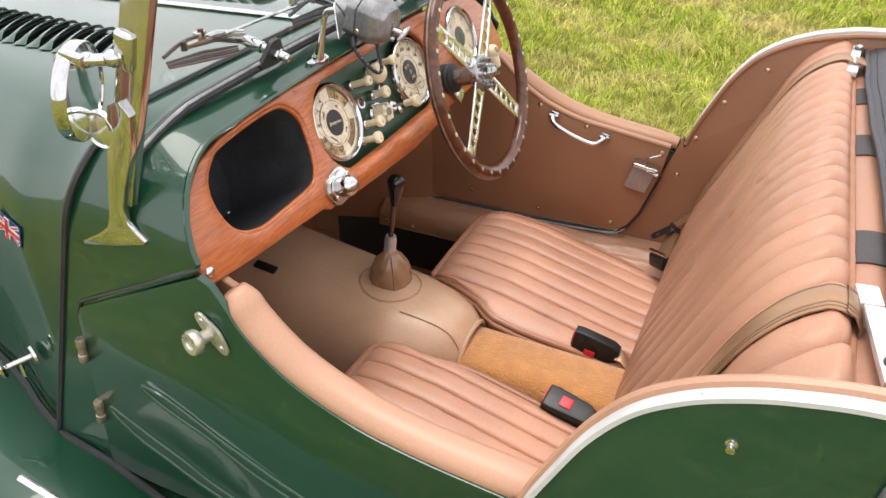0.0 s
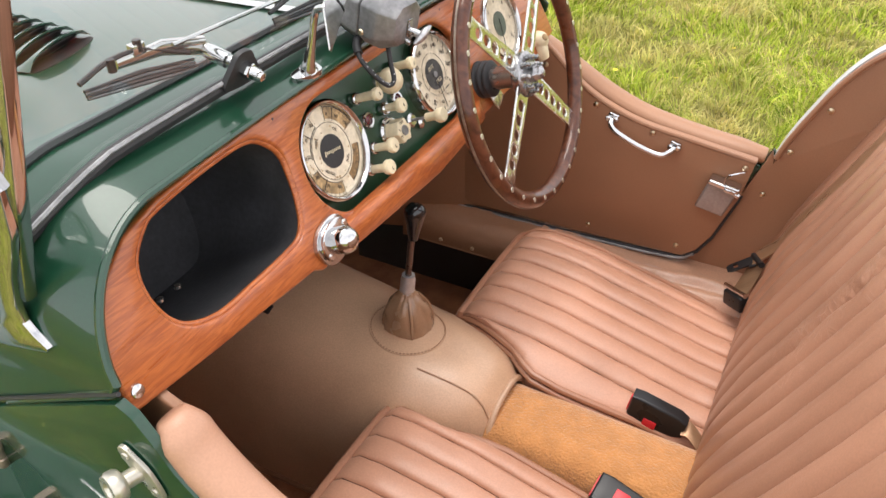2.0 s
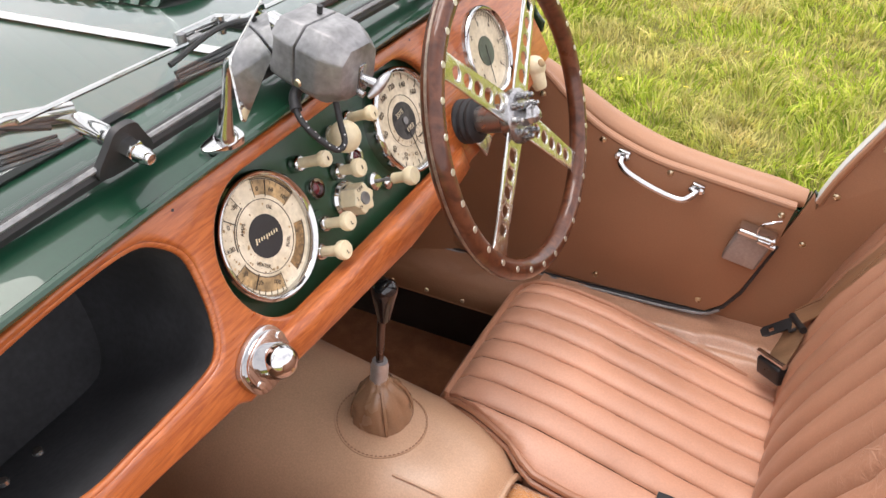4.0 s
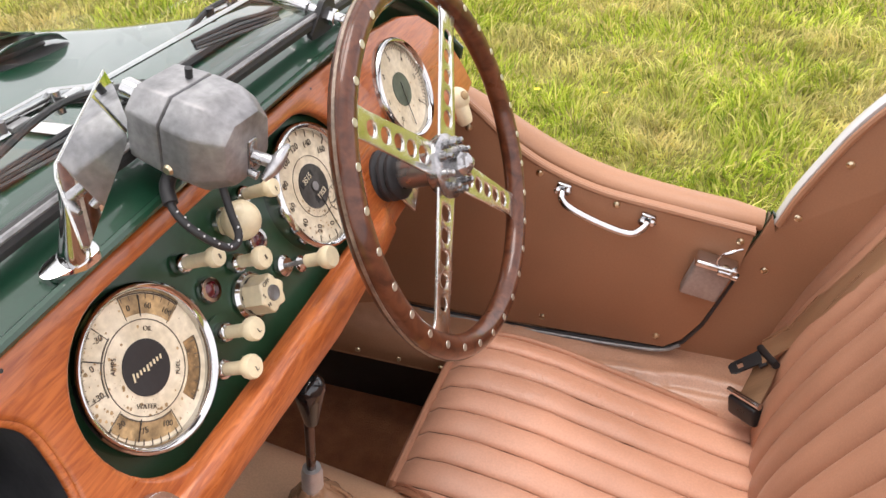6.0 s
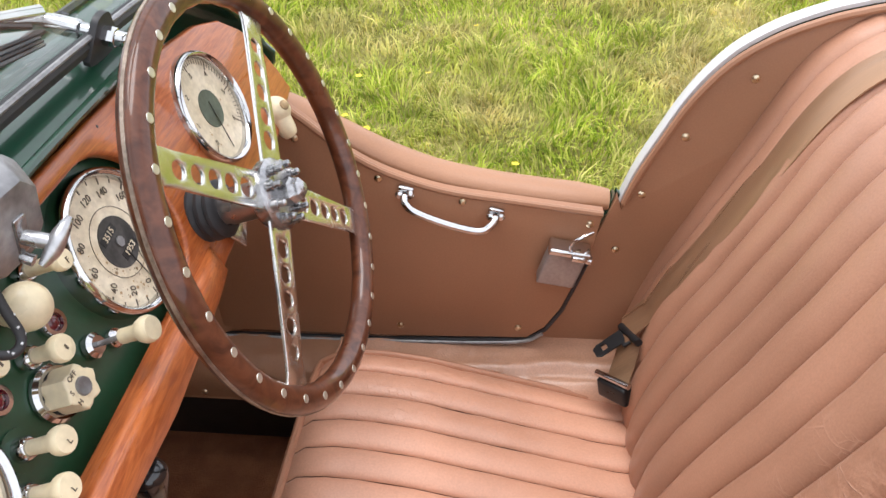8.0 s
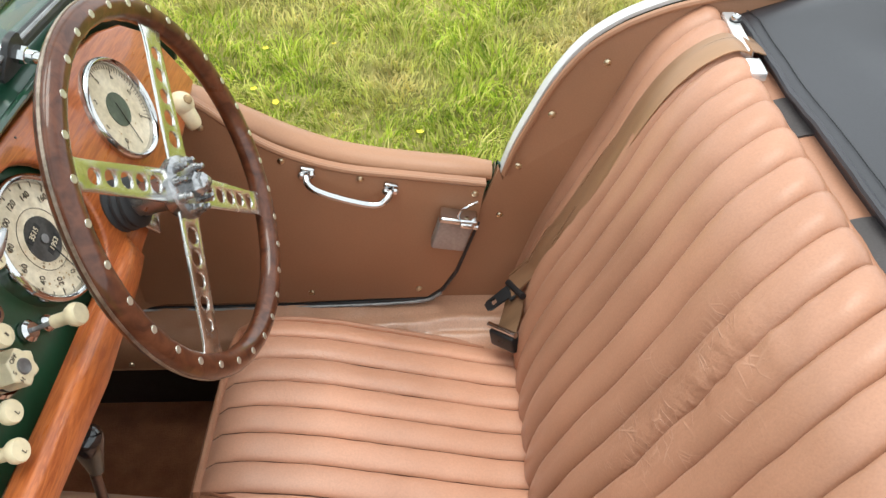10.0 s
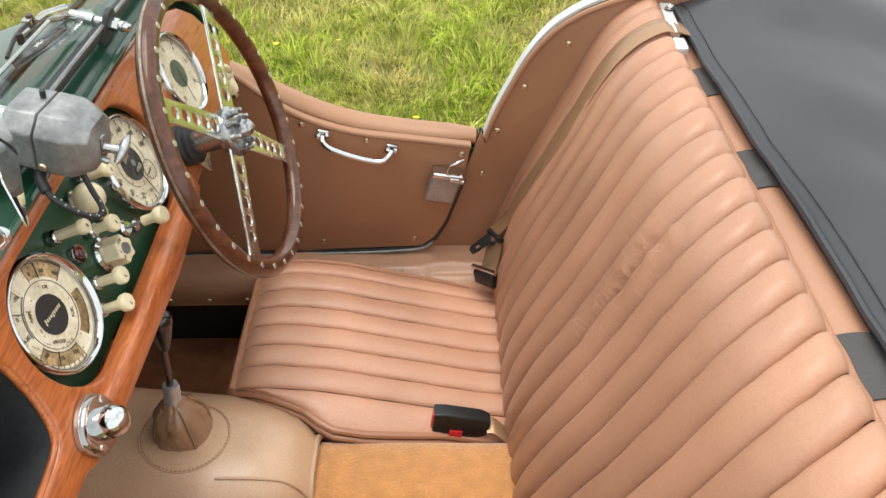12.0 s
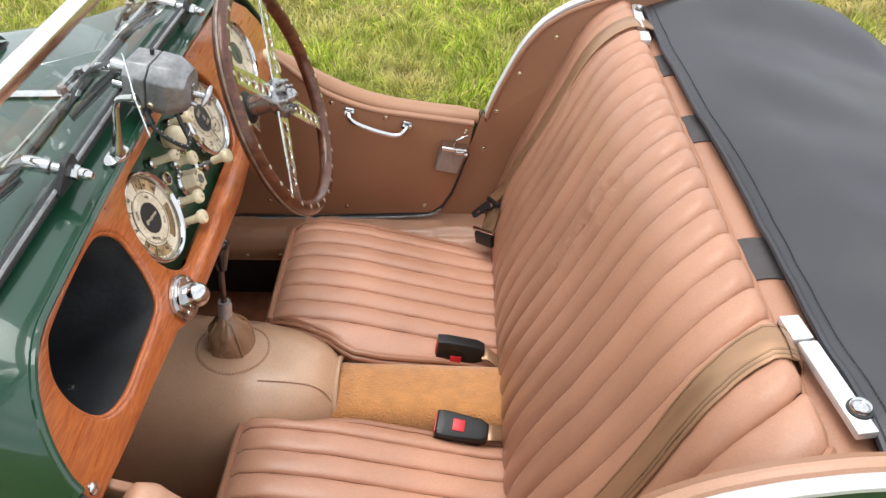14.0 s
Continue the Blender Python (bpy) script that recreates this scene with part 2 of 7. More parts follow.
M_BRASS = material("nickel_brass", (0.62, 0.52, 0.36), 0.28, 1.0, 0.15, 40.0, 200.0, 0.0)
M_WHITE = material("white_trim_paint", (0.60, 0.60, 0.60), 0.38, 0, 0.05, 12.0, 160.0, 0.02, coat=0.2)
M_CREAM = material("ivory_plastic", (0.74, 0.64, 0.43), 0.33, 0, 0.10, 30.0, 200.0, 0.02, rough_spread=0.08)
M_DIAL = material("aged_dial_enamel", (0.74, 0.63, 0.44), 0.5, 0, 0.16, 45.0, 180.0, 0.03, second=(0.82, 0.73, 0.56))
M_DIALDARK = material("stained_dial", (0.40, 0.27, 0.13), 0.55, 0, 0.45, 70.0, 240.0, 0.03)
M_RUST = material("rusty_dial_window", (0.24, 0.145, 0.06), 0.6, 0, 0.55, 110.0, 300.0, 0.05)
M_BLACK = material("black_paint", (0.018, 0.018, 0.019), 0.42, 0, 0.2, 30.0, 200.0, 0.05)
# every other blade rib takes this grey, which makes pale streaks
M_GREYRUB = material("grey_blade_rubber", (0.10, 0.105, 0.11), 0.6, 0, 0.3, 40.0, 200.0, 0.05)
M_RUBBER = material("black_rubber", (0.022, 0.022, 0.024), 0.55, 0, 0.2, 20.0, 200.0, 0.08)
M_GLOSSBLACK = material("glossy_black_plastic", (0.012, 0.012, 0.013), 0.12, 0, 0.1, 20.0, 200.0, 0.0, coat=0.5)
M_SATIN = material("satin_black_plastic", (0.014, 0.014, 0.015), 0.34, 0, 0.1, 20.0, 200.0, 0.02, spec=0.35)
M_NICKEL = material("dull_nickel", (0.60, 0.57, 0.48), 0.34, 0.75, 0.12, 40.0, 200.0, 0.03)
M_LINER = material("glovebox_liner", (0.052, 0.053, 0.057), 0.62, 0, 0.3, 14.0, 160.0, 0.1, spec=0.4)
M_RED = material("red_plastic", (0.62, 0.025, 0.035), 0.35, 0, 0.08, 20.0, 200.0, 0.0)
M_LENS = material("dark_red_lens", (0.10, 0.006, 0.012), 0.10, 0, 0.2, 60.0, 200.0, 0.0, coat=0.6)
M_VINYL = material("black_hood_vinyl", (0.032, 0.032, 0.038), 0.44, 0, 0.25, 5.0, 900.0, 0.25, rough_spread=0.1, depth=0.0006)
M_PATCH = material("grey_patch", (0.07, 0.062, 0.062), 0.75, 0, 0.2, 30.0, 500.0, 0.3)
M_WEB = material("bronze_webbing", (0.36, 0.210, 0.118), 0.36, 0.50, 0.10, 8.0, 160.0, 0.3, stretch=(0.35, 6, 0.35), depth=0.0004)
M_SELVEDGE = material("webbing_selvedge", (0.27, 0.160, 0.090), 0.36, 0.45, 0.2, 6.0, 90.0, 0.4, stretch=(0.6, 14, 0.6), depth=0.0005)
# dark core under the flutes; the seam grooves' shade is in this colour
M_SEAMSHADE = material("seam_shade", (0.095, 0.042, 0.024), 0.8, 0, 0.1, 40.0, 300.0, 0.0)
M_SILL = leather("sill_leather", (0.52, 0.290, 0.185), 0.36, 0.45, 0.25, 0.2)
M_PIPING = leather("piping_leather", (0.40, 0.19, 0.11), 0.45, 0.2)
M_MIRROR = material("mirror_glass", (0.86, 0.88, 0.88), 0.02, 1.0, 0.0, 5.0, 50.0, 0.0, rough_spread=0.0)
M_INK = material("dial_ink", (0.09, 0.07, 0.05), 0.6, 0, 0.1, 40.0, 200.0, 0.0)
M_FLAGBLUE = material("flag_blue", (0.02, 0.03, 0.16), 0.35, 0, 0.1, 40.0, 200.0, 0.0)
M_FLAGRED = material("flag_red", (0.50, 0.02, 0.03), 0.35, 0, 0.1, 40.0, 200.0, 0.0)
M_SEALRUB = material("dark_seal", (0.03, 0.03, 0.032), 0.5, 0, 0.2, 30.0, 200.0, 0.05)
M_FLOWER = material("yellow_petal", (0.80, 0.62, 0.02), 0.5, 0, 0.1, 40.0, 200.0, 0.0)


def glass(name):
    m = bpy.data.materials.new(name)
    m.use_nodes = True
    nt = m.node_tree
    nt.nodes.clear()
    o = nt.nodes.new("ShaderNodeOutputMaterial")
    t = nt.nodes.new("ShaderNodeBsdfTransparent")
    t.inputs["Color"].default_value = (0.93, 0.96, 0.95, 1)
    g = nt.nodes.new("ShaderNodeBsdfGlossy")
    g.inputs["Roughness"].default_value = 0.03
    lw = nt.nodes.new("ShaderNodeLayerWeight")
    pw = nt.nodes.new("ShaderNodeMath")
    pw.operation = "POWER"
    pw.inputs[1].default_value = 4.0
    f = nt.nodes.new("ShaderNodeMapRange")
    f.inputs["To Min"].default_value, f.inputs["To Max"].default_value = 0.055, 0.75
    nt.links.new(lw.outputs["Facing"], pw.inputs[0])
    nt.links.new(pw.outputs["Value"], f.inputs["Value"])
    x = nt.nodes.new("ShaderNodeMixShader")
    nt.links.new(f.outputs["Result"], x.inputs["Fac"])
    nt.links.new(t.outputs["BSDF"], x.inputs[1])
    nt.links.new(g.outputs["BSDF"], x.inputs[2])
    nt.links.new(x.outputs["Shader"], o.inputs["Surface"])
    return m


M_GLASS = glass("clear_glass")


def ground_material():
    m = material("meadow_soil", (0.16, 0.17, 0.035), 0.9, 0, 0.4, 1.2, 30.0, 0.6, second=(0.34, 0.30, 0.10), spec=0.1, depth=0.02)
    return m


def blade_material():
    m = bpy.data.materials.new("grass_blade")
    m.use_nodes = True
    nt = m.node_tree
    b = nt.nodes["Principled BSDF"]
    geo = nt.nodes.new("ShaderNodeNewGeometry")
    rp = nt.nodes.new("ShaderNodeValToRGB")
    e = rp.color_ramp.elements
    e[0].position, e[0].color = 0.0, (0.20, 0.32, 0.03, 1)
    e[1].position, e[1].color = 1.0, (0.80, 0.70, 0.27, 1)
    for p, c in ((0.30, (0.45, 0.56, 0.06, 1)), (0.62, (0.62, 0.70, 0.10, 1)), (0.84, (0.80, 0.76, 0.24, 1))):
        k = e.new(p)
        k.color = c
    nt.links.new(geo.outputs["Random Per Island"], rp.inputs["Fac"])
    tc = nt.nodes.new("ShaderNodeTexCoord")
    n = nt.nodes.new("ShaderNodeTexNoise")
    n.inputs["Scale"].default_value = 1.6
    n.inputs["Detail"].default_value = 5.0
    nt.links.new(tc.outputs["Object"], n.inputs["Vector"])
    r2 = nt.nodes.new("ShaderNodeValToRGB")
    r2.color_ramp.elements[0].position, r2.color_ramp.elements[1].position = 0.47, 0.62
    nt.links.new(n.outputs["Fac"], r2.inputs["Fac"])
    mx = nt.nodes.new("ShaderNodeMix")
    mx.data_type = "RGBA"
    mx.inputs[7].default_value = (0.84, 0.66, 0.34, 1)
    sc = nt.nodes.new("ShaderNodeMath")
    sc.operation = "MULTIPLY"
    sc.inputs[1].default_value = 0.70
    nt.links.new(r2.outputs["Color"], sc.inputs[0])
    nt.links.new(sc.outputs["Value"], mx.inputs[0])
    nt.links.new(rp.outputs["Color"], mx.inputs[6])
    n3 = nt.nodes.new("ShaderNodeTexNoise")
    n3.inputs["Scale"].default_value = 11.0
    n3.inputs["Detail"].default_value = 4.0
    nt.links.new(tc.outputs["Object"], n3.inputs["Vector"])
    m5 = nt.nodes.new("ShaderNodeMapRange")
    m5.inputs["From Min"].default_value, m5.inputs["From Max"].default_value = 0.35, 0.65
    m5.inputs["To Min"].default_value, m5.inputs["To Max"].default_value = 0.55, 1.1
    nt.links.new(n3.outputs["Fac"], m5.inputs["Value"])
    mz = nt.nodes.new("ShaderNodeMix")
    mz.data_type, mz.blend_type = "RGBA", "MULTIPLY"
    mz.inputs[0].default_value = 1.0
    nt.links.new(mx.outputs[2], mz.inputs[6])
    nt.links.new(m5.outputs["Result"], mz.inputs[7])
    mx = mz
    nt.links.new(mx.outputs[2], b.inputs["Base Color"])
    b.inputs["Roughness"].default_value = 0.55
    b.inputs["Specular IOR Level"].default_value = 0.10
    tr = nt.nodes.new("ShaderNodeBsdfTranslucent")
    nt.links.new(mx.outputs[2], tr.inputs["Color"])
    ms = nt.nodes.new("ShaderNodeMixShader")
    ms.inputs["Fac"].default_value = 0.35
    out = nt.nodes["Material Output"]
    nt.links.new(b.outputs["BSDF"], ms.inputs[1])
    nt.links.new(tr.outputs["BSDF"], ms.inputs[2])
    nt.links.new(ms.outputs["Shader"], out.inputs["Surface"])
    return m


M_SOIL = ground_material()
M_BLADE = blade_material()


# ---- mesh helpers ----
I4 = Matrix.Identity(4)


def finish(bm, name, mat, angle=38):
    bmesh.ops.recalc_face_normals(bm, faces=bm.faces)
    me = bpy.data.meshes.new(name)
    bm.to_mesh(me)
    bm.free()
    me.materials.append(mat)
    for p in me.polygons:
        p.use_smooth = True
    me.set_sharp_from_angle(angle=radians(angle))
    return me


def part(name, bm, mat, parent, label="", angle=38):
    ob = new(name, finish(bm, name, mat, angle))
    if parent:
        ob.parent = parent
    if label:
        ob["label"] = label
    return ob


def thing(name, label, category, at=(0, 0, 0), group="", kind=""):
    e = new(name)
    e.empty_display_size = 0.05
    e.location = (0, 0, 0)
    return tagged(e, label, category, group, kind)


def piece(name, bm, mat, label, category, group="", kind="", angle=38):
    ob = part(name, bm, mat, None, "", angle)
    return tagged(ob, label, category, group, kind)


def b_box(bm, size, m=I4, bevel=0.0, seg=2):
    r = bmesh.ops.create_cube(bm, size=1.0, matrix=m @ Matrix.Diagonal((*size, 1)))
    if bevel:
        es = {e for v in r["verts"] for e in v.link_edges}
        bmesh.ops.bevel(bm, geom=list(es), offset=bevel, segments=seg, profile=0.5, affect="EDGES")
    return bm


def b_lathe(bm, profile, m=I4, seg=32, closed_ends=True):
    """Turns (radius, height) pairs round the local z axis."""
    rings = []
    for r, z in profile:
        if r < 1e-6:
            rings.append([bm.verts.new(m @ Vector((0, 0, z)))])
        else:
            rings.append([bm.verts.new(m @ Vector((r * math.cos(2 * math.pi * i / seg), r * math.sin(2 * math.pi * i / seg), z))) for i in range(seg)])
    for a, b in zip(rings, rings[1:]):
        for i in range(seg):
            j = (i + 1) % seg
            if len(a) == 1 and len(b) == 1:
                continue
            if len(a) == 1:
                bm.faces.new((a[0], b[i], b[j]))
            elif len(b) == 1:
                bm.faces.new((a[i], a[j], b[0]))
            else:
                bm.faces.new((a[i], a[j], b[j], b[i]))
    if closed_ends:
        for ring in (rings[0], rings[-1]):
            if len(ring) > 2:
                bm.faces.new(ring)
    return bm


def smooth_path(points, n=6):
    """Catmull-Rom through the points."""
    p = [Vector(q) for q in points]
    p = [2 * p[0] - p[1]] + p + [2 * p[-1] - p[-2]]
    out = []
    for i in range(1, len(p) - 2):
        for k in range(n):
            t = k / n
            out.append(0.5 * ((2 * p[i]) + (p[i + 1] - p[i - 1]) * t + (2 * p[i - 1] - 5 * p[i] + 4 * p[i + 1] - p[i + 2]) * t * t
                              + (3 * p[i] - p[i - 1] - 3 * p[i + 1] + p[i + 2]) * t ** 3))
    out.append(p[-2])
    return out


def b_tube(bm, points, radius, seg=8, closed=False, flat=1.0, up=None):
    pts = [Vector(p) for p in points]
    n = len(pts)
    rad = radius if isinstance(radius, (list, tuple)) else [radius] * n
    rings = []
    ref = Vector(up) if up else None
    prev = None
    for i, p in enumerate(pts):
        if closed:
            d = (pts[(i + 1) % n] - pts[i - 1]).normalized()
        else:
            d = (pts[min(i + 1, n - 1)] - pts[max(i - 1, 0)]).normalized()
        if ref is not None:
            a = ref
        else:
            a = prev if prev is not None else (Vector((0, 0, 1)) if abs(d.z) < 0.9 else Vector((1, 0, 0)))
        s = d.cross(a).normalized()
        v = s.cross(d).normalized()
        prev = v
        rings.append([bm.verts.new(p + rad[i] * (math.cos(2 * math.pi * k / seg) * s + flat * math.sin(2 * math.pi * k / seg) * v)) for k in range(seg)])
    for i in range(n if closed else n - 1):
        a, b = rings[i], rings[(i + 1) % n]
        for k in range(seg):
            j = (k + 1) % seg
            bm.faces.new((a[k], a[j], b[j], b[k]))
    if not closed:
        bm.faces.new(rings[0])
        bm.faces.new(rings[-1])
    return bm


def b_rod(bm, a, b, radius, seg=12, r2=None):
    return b_tube(bm, [a, b], [radius, radius if r2 is None else r2], seg)


def b_plate(bm, loops, depth, m=I4, bevel=0.0, seg=2):
    """A flat plate with holes: loops of (x, y), the first the outline; its face at z = 0, its back at -depth."""
    edges = []
    for loop in loops:
        vs = [bm.verts.new(Vector((x, y, 0))) for x, y in loop]
        for i in range(len(vs)):
            edges.append(bm.edges.new((vs[i], vs[(i + 1) % len(vs)])))
    made = bmesh.ops.triangle_fill(bm, use_beauty=True, use_dissolve=False, edges=edges)
    faces = [g for g in made["geom"] if isinstance(g, bmesh.types.BMFace)]
    ext = bmesh.ops.extrude_face_region(bm, geom=faces)
    vs = [g for g in ext["geom"] if isinstance(g, bmesh.types.BMVert)]
    bmesh.ops.translate(bm, verts=vs, vec=(0, 0, -depth))
    bmesh.ops.recalc_face_normals(bm, faces=bm.faces)
    if bevel:
        es = [e for e in bm.edges if len(e.link_faces) == 2 and e.calc_face_angle(0) > 0.8 and abs(e.verts[0].co.z) < 1e-6 and abs(e.verts[1].co.z) < 1e-6]
        bmesh.ops.bevel(bm, geom=es, offset=bevel, segments=seg, profile=0.5, affect="EDGES", clamp_overlap=True)
    bmesh.ops.transform(bm, matrix=m, verts=bm.verts)
    return bm


def b_sheet(bm, f, nu, nv, thick=0.0, close_u=False):
    """A sheet f(u, v), u and v from 0 to 1; thick sets its second face along the normal."""
    g = [[bm.verts.new(f(i / nu, j / nv)) for j in range(nv + 1)] for i in range(nu if close_u else nu + 1)]
    fs = []
    n = len(g)
    for i in range(n if close_u else n - 1):
        for j in range(nv):
            fs.append(bm.faces.new((g[i][j], g[(i + 1) % n][j], g[(i + 1) % n][j + 1], g[i][j + 1])))
    if thick:
        bm.normal_update()
        bmesh.ops.solidify(bm, geom=fs, thickness=thick)
    return bm


def lerp_table(table, x):
    """Linear between rows of (x, value)."""
    if x <= table[0][0]:
        return table[0][1]
    for (a, p), (b, q) in zip(table, table[1:]):
        if x <= b:
            return p + (q - p) * (x - a) / (b - a)
    return table[-1][1]


def rounded(points, n=5):
    """A closed smooth outline through 2D points."""
    p = [Vector((*q, 0)) for q in points]
    k = len(p)
    out = []
    for i in range(k):
        a, b, c, d = p[i - 1], p[i], p[(i + 1) % k], p[(i + 2) % k]
        for s in range(n):
            t = s / n
            v = 0.5 * (2 * b + (c - a) * t + (2 * a - 5 * b + 4 * c - d) * t * t + (3 * b - a - 3 * c + d) * t ** 3)
            out.append((v.x, v.y))
    return out


def circle(cx, cy, r, n=24):
    return [(cx + r * math.cos(2 * math.pi * i / n), cy + r * math.sin(2 * math.pi * i / n)) for i in range(n)]


def basis(origin, x, y, z):
    m = Matrix((x, y, z)).transposed().to_4x4()
    m.translation = Vector(origin)
    return m


def facing(origin, normal, up=(0, 0, 1)):
    """Local z along the normal, local y as near to up as it goes."""
    z = Vector(normal).normalized()
    x = Vector(up).cross(z).normalized()
    return basis(origin, x, z.cross(x), z)


def side(y, out):
    """A frame for plates in the car's side: local (x, y) are the car's x and z; out = -1 faces the near side, +1 the far side."""
    if out < 0:
        return basis((0, y, 0), Vector((1, 0, 0)), Vector((0, 0, 1)), Vector((0, -1, 0)))
    return basis((0, y, 0), Vector((1, 0, 0)), Vector((0, 0, 1)), Vector((0, -1, 0)))


def lettering(name, body, size, m, mat, parent, label=""):
    c = bpy.data.curves.new(name, "FONT")
    c.body, c.size, c.align_x, c.align_y = body, size, "CENTER", "CENTER"
    c.extrude = 0.0002
    tmp = bpy.data.objects.new(name, c)
    scene.collection.objects.link(tmp)
    bpy.context.view_layer.update()
    me = bpy.data.meshes.new_from_object(tmp)
    bpy.data.objects.remove(tmp)
    me.transform(m)
    me.materials.clear()
    me.materials.append(mat)
    ob = new(name, me)
    ob.parent = parent
    if label:
        ob["label"] = label
    return ob


# ---- the car's plan: x runs to the rear, y to the driver's side, z up ----
CY = 0.025                      # the car's middle line
DASH_O = Vector((-0.016, 0, 0.754))
DASH_N = Vector((0.930, 0, 0.3665)).normalized()
DASH_U = Vector((-0.3665, 0, 0.930)).normalized()
DASH = basis(DASH_O, Vector((0, 1, 0)), DASH_U, DASH_N)


def on_dash(y, q, d=0.0):
    """A frame on the dashboard: local z out of the board."""
    return DASH @ Matrix.Translation((y, q, d))


def section(u, w, h, zb, rc=0.15, crown=0.006):
    """A point (y, z) of the inverted U of bonnet and scuttle."""
    s = u * 2 - 1
    sg = 1 if s >= 0 else -1
    a = 1 - abs(s)                       # 0 at the lower edge, 1 in the middle
    if a < 0.40:
        k = a / 0.40
        return CY + sg * w, zb + (h - rc - zb) * k
    if a < 0.75:
        k = (a - 0.40) / 0.35 * math.pi / 2
        return CY + sg * (w - rc + rc * math.cos(k)), h - rc + rc * math.sin(k)
    k = (a - 0.75) / 0.25
    y = (w - rc) * (1 - k)
    return CY + sg * y, h + crown * (1 - (y / (w - rc)) ** 2)


# ---- ground ----
bm = bmesh.new()
b_sheet(bm, lambda u, v: Vector(((u - 0.5) * 3000, (v - 0.5) * 3000, 0)), 2, 2)
ground = piece("ground", bm, M_SOIL, "grassy meadow ground under short summer grass", "ground", kind="structure")


def grass(name, count, cx, cy, reach, a0, a1, tall, wide, seed, label):
    """Blades round a middle point, thinning out with distance."""
    rng = np.random.default_rng(seed)
    r = np.where(rng.random(count) < 0.85, reach * rng.random(count) ** 1.05, reach * (0.6 + 0.5 * rng.exponential(1.0, count)))
    th = rng.uniform(radians(a0), radians(a1), count)
    x, y = cx + r * np.cos(th), cy + r * np.sin(th)
    clear = (y > 0.66) | (y < -0.78) | (x < -2.2) | (x > 1.5)
    x, y, r = x[clear], y[clear], r[clear]
    count = len(x)
    wide = wide * (0.75 + 0.33 * r)
    clump = np.array([noise.noise(Vector((a * 2.3, b * 2.3, 3.1))) for a, b in zip(x, y)])
    tuft = np.array([noise.noise(Vector((a * 9.0, b * 9.0, 8.4))) for a, b in zip(x, y)])
    hgt = tall * (0.40 + 0.85 * rng.random(count) ** 1.5) * (1 + 0.7 * clump + 0.9 * tuft)
    hgt = np.maximum(hgt, 0.014)
    ang = rng.uniform(0, 2 * np.pi, count)
    wide = wide * rng.uniform(0.6, 1.7, count)
    lean = rng.uniform(0.25, 1.5, count) * hgt
    la = 7.0 * np.array([noise.noise(Vector((a * 5.0, b * 5.0, 1.2))) for a, b in zip(x, y)]) + rng.normal(0, 0.9, count)
    dx, dy = np.cos(ang) * wide, np.sin(ang) * wide
    lx, ly = np.cos(la) * lean, np.sin(la) * lean
    co = np.empty((count, 5, 3))
    co[:, 0] = np.stack([x - dx, y - dy, np.full(count, -0.005)], 1)
    co[:, 1] = np.stack([x + dx, y + dy, np.full(count, -0.005)], 1)
    co[:, 2] = np.stack([x + dx * 0.8 + lx * 0.35, y + dy * 0.8 + ly * 0.35, hgt * 0.62], 1)
    co[:, 3] = np.stack([x - dx * 0.8 + lx * 0.35, y - dy * 0.8 + ly * 0.35, hgt * 0.62], 1)
    co[:, 4] = np.stack([x + lx, y + ly, hgt * (0.8 + 0.2 * rng.random(count))], 1)
    base = np.arange(count) * 5
    loops = np.stack([base, base + 1, base + 2, base + 3, base + 3, base + 2, base + 4], 1).ravel()
    starts = np.stack([np.arange(count) * 7, np.arange(count) * 7 + 4], 1).ravel()
    me = bpy.data.meshes.new(name)
    me.vertices.add(count * 5)
    me.vertices.foreach_set("co", co.ravel())
    me.loops.add(count * 7)
    me.loops.foreach_set("vertex_index", loops)
    me.polygons.add(count * 2)
    me.polygons.foreach_set("loop_start", starts)
    me.update(calc_edges=True)
    me.validate()
    me.materials.append(M_BLADE)
    return tagged(new(name, me), label, "grass", kind="stuff")


grass("meadow_grass", 430000, 0.0, 0.55, 9.0, -12, 192, 0.050, 0.0019, 3, "yellow-green meadow grass with dry straw patches")
grass("meadow_grass", 60000, 0.0, -0.70, 6.0, 186, 354, 0.060, 0.0028, 5, "short meadow grass on the passenger side")


# ---- car body ----
body = thing("car_body", "dark green vintage roadster body with tan leather cockpit", "car")


def board_x(y, z):
    """The wooden board's face, which stands a little askew."""
    return 0.024 - 0.04 * (y + 0.21) - 0.40 * (z - 0.722)


def scuttle_rear(y, z):
    return lerp_table([(0.20, -0.20), (0.40, -0.186), (0.583, -0.160), (0.632, -0.150), (0.640, -0.135), (0.732, 0.042 if y < 0 else 0.004), (0.745, board_x(y, 0.745) + 0.006), (0.90, board_x(y, 0.90) + 0.006)], z)


def seam_x(z):
    return -0.116 - 0.38 * (0.87 - z)


def f_scuttle(u, v):
    y, z = section(u, 0.530, 0.842, 0.25, 0.125)
    xr, xf = scuttle_rear(y, z), seam_x(z) + 0.004
    x = xr + (xf - xr) * v
    rise = max(0.0, min(1.0, (z - 0.70) / 0.13))
    return Vector((x, y, z + rise * 0.024 * (1 - (1 - v) ** 2.2)))


bm = bmesh.new()
b_sheet(bm, f_scuttle, 96, 10, 0.004)
part("scuttle", bm, M_GREEN, body, "glossy dark green scuttle panel")


bm = bmesh.new()
b_tube(bm, [f_scuttle(u / 96, 0) for u in range(10, 87)], 0.0042, 8)
part("scuttle_lip", bm, M_GREEN, body, "rolled edge of the scuttle")


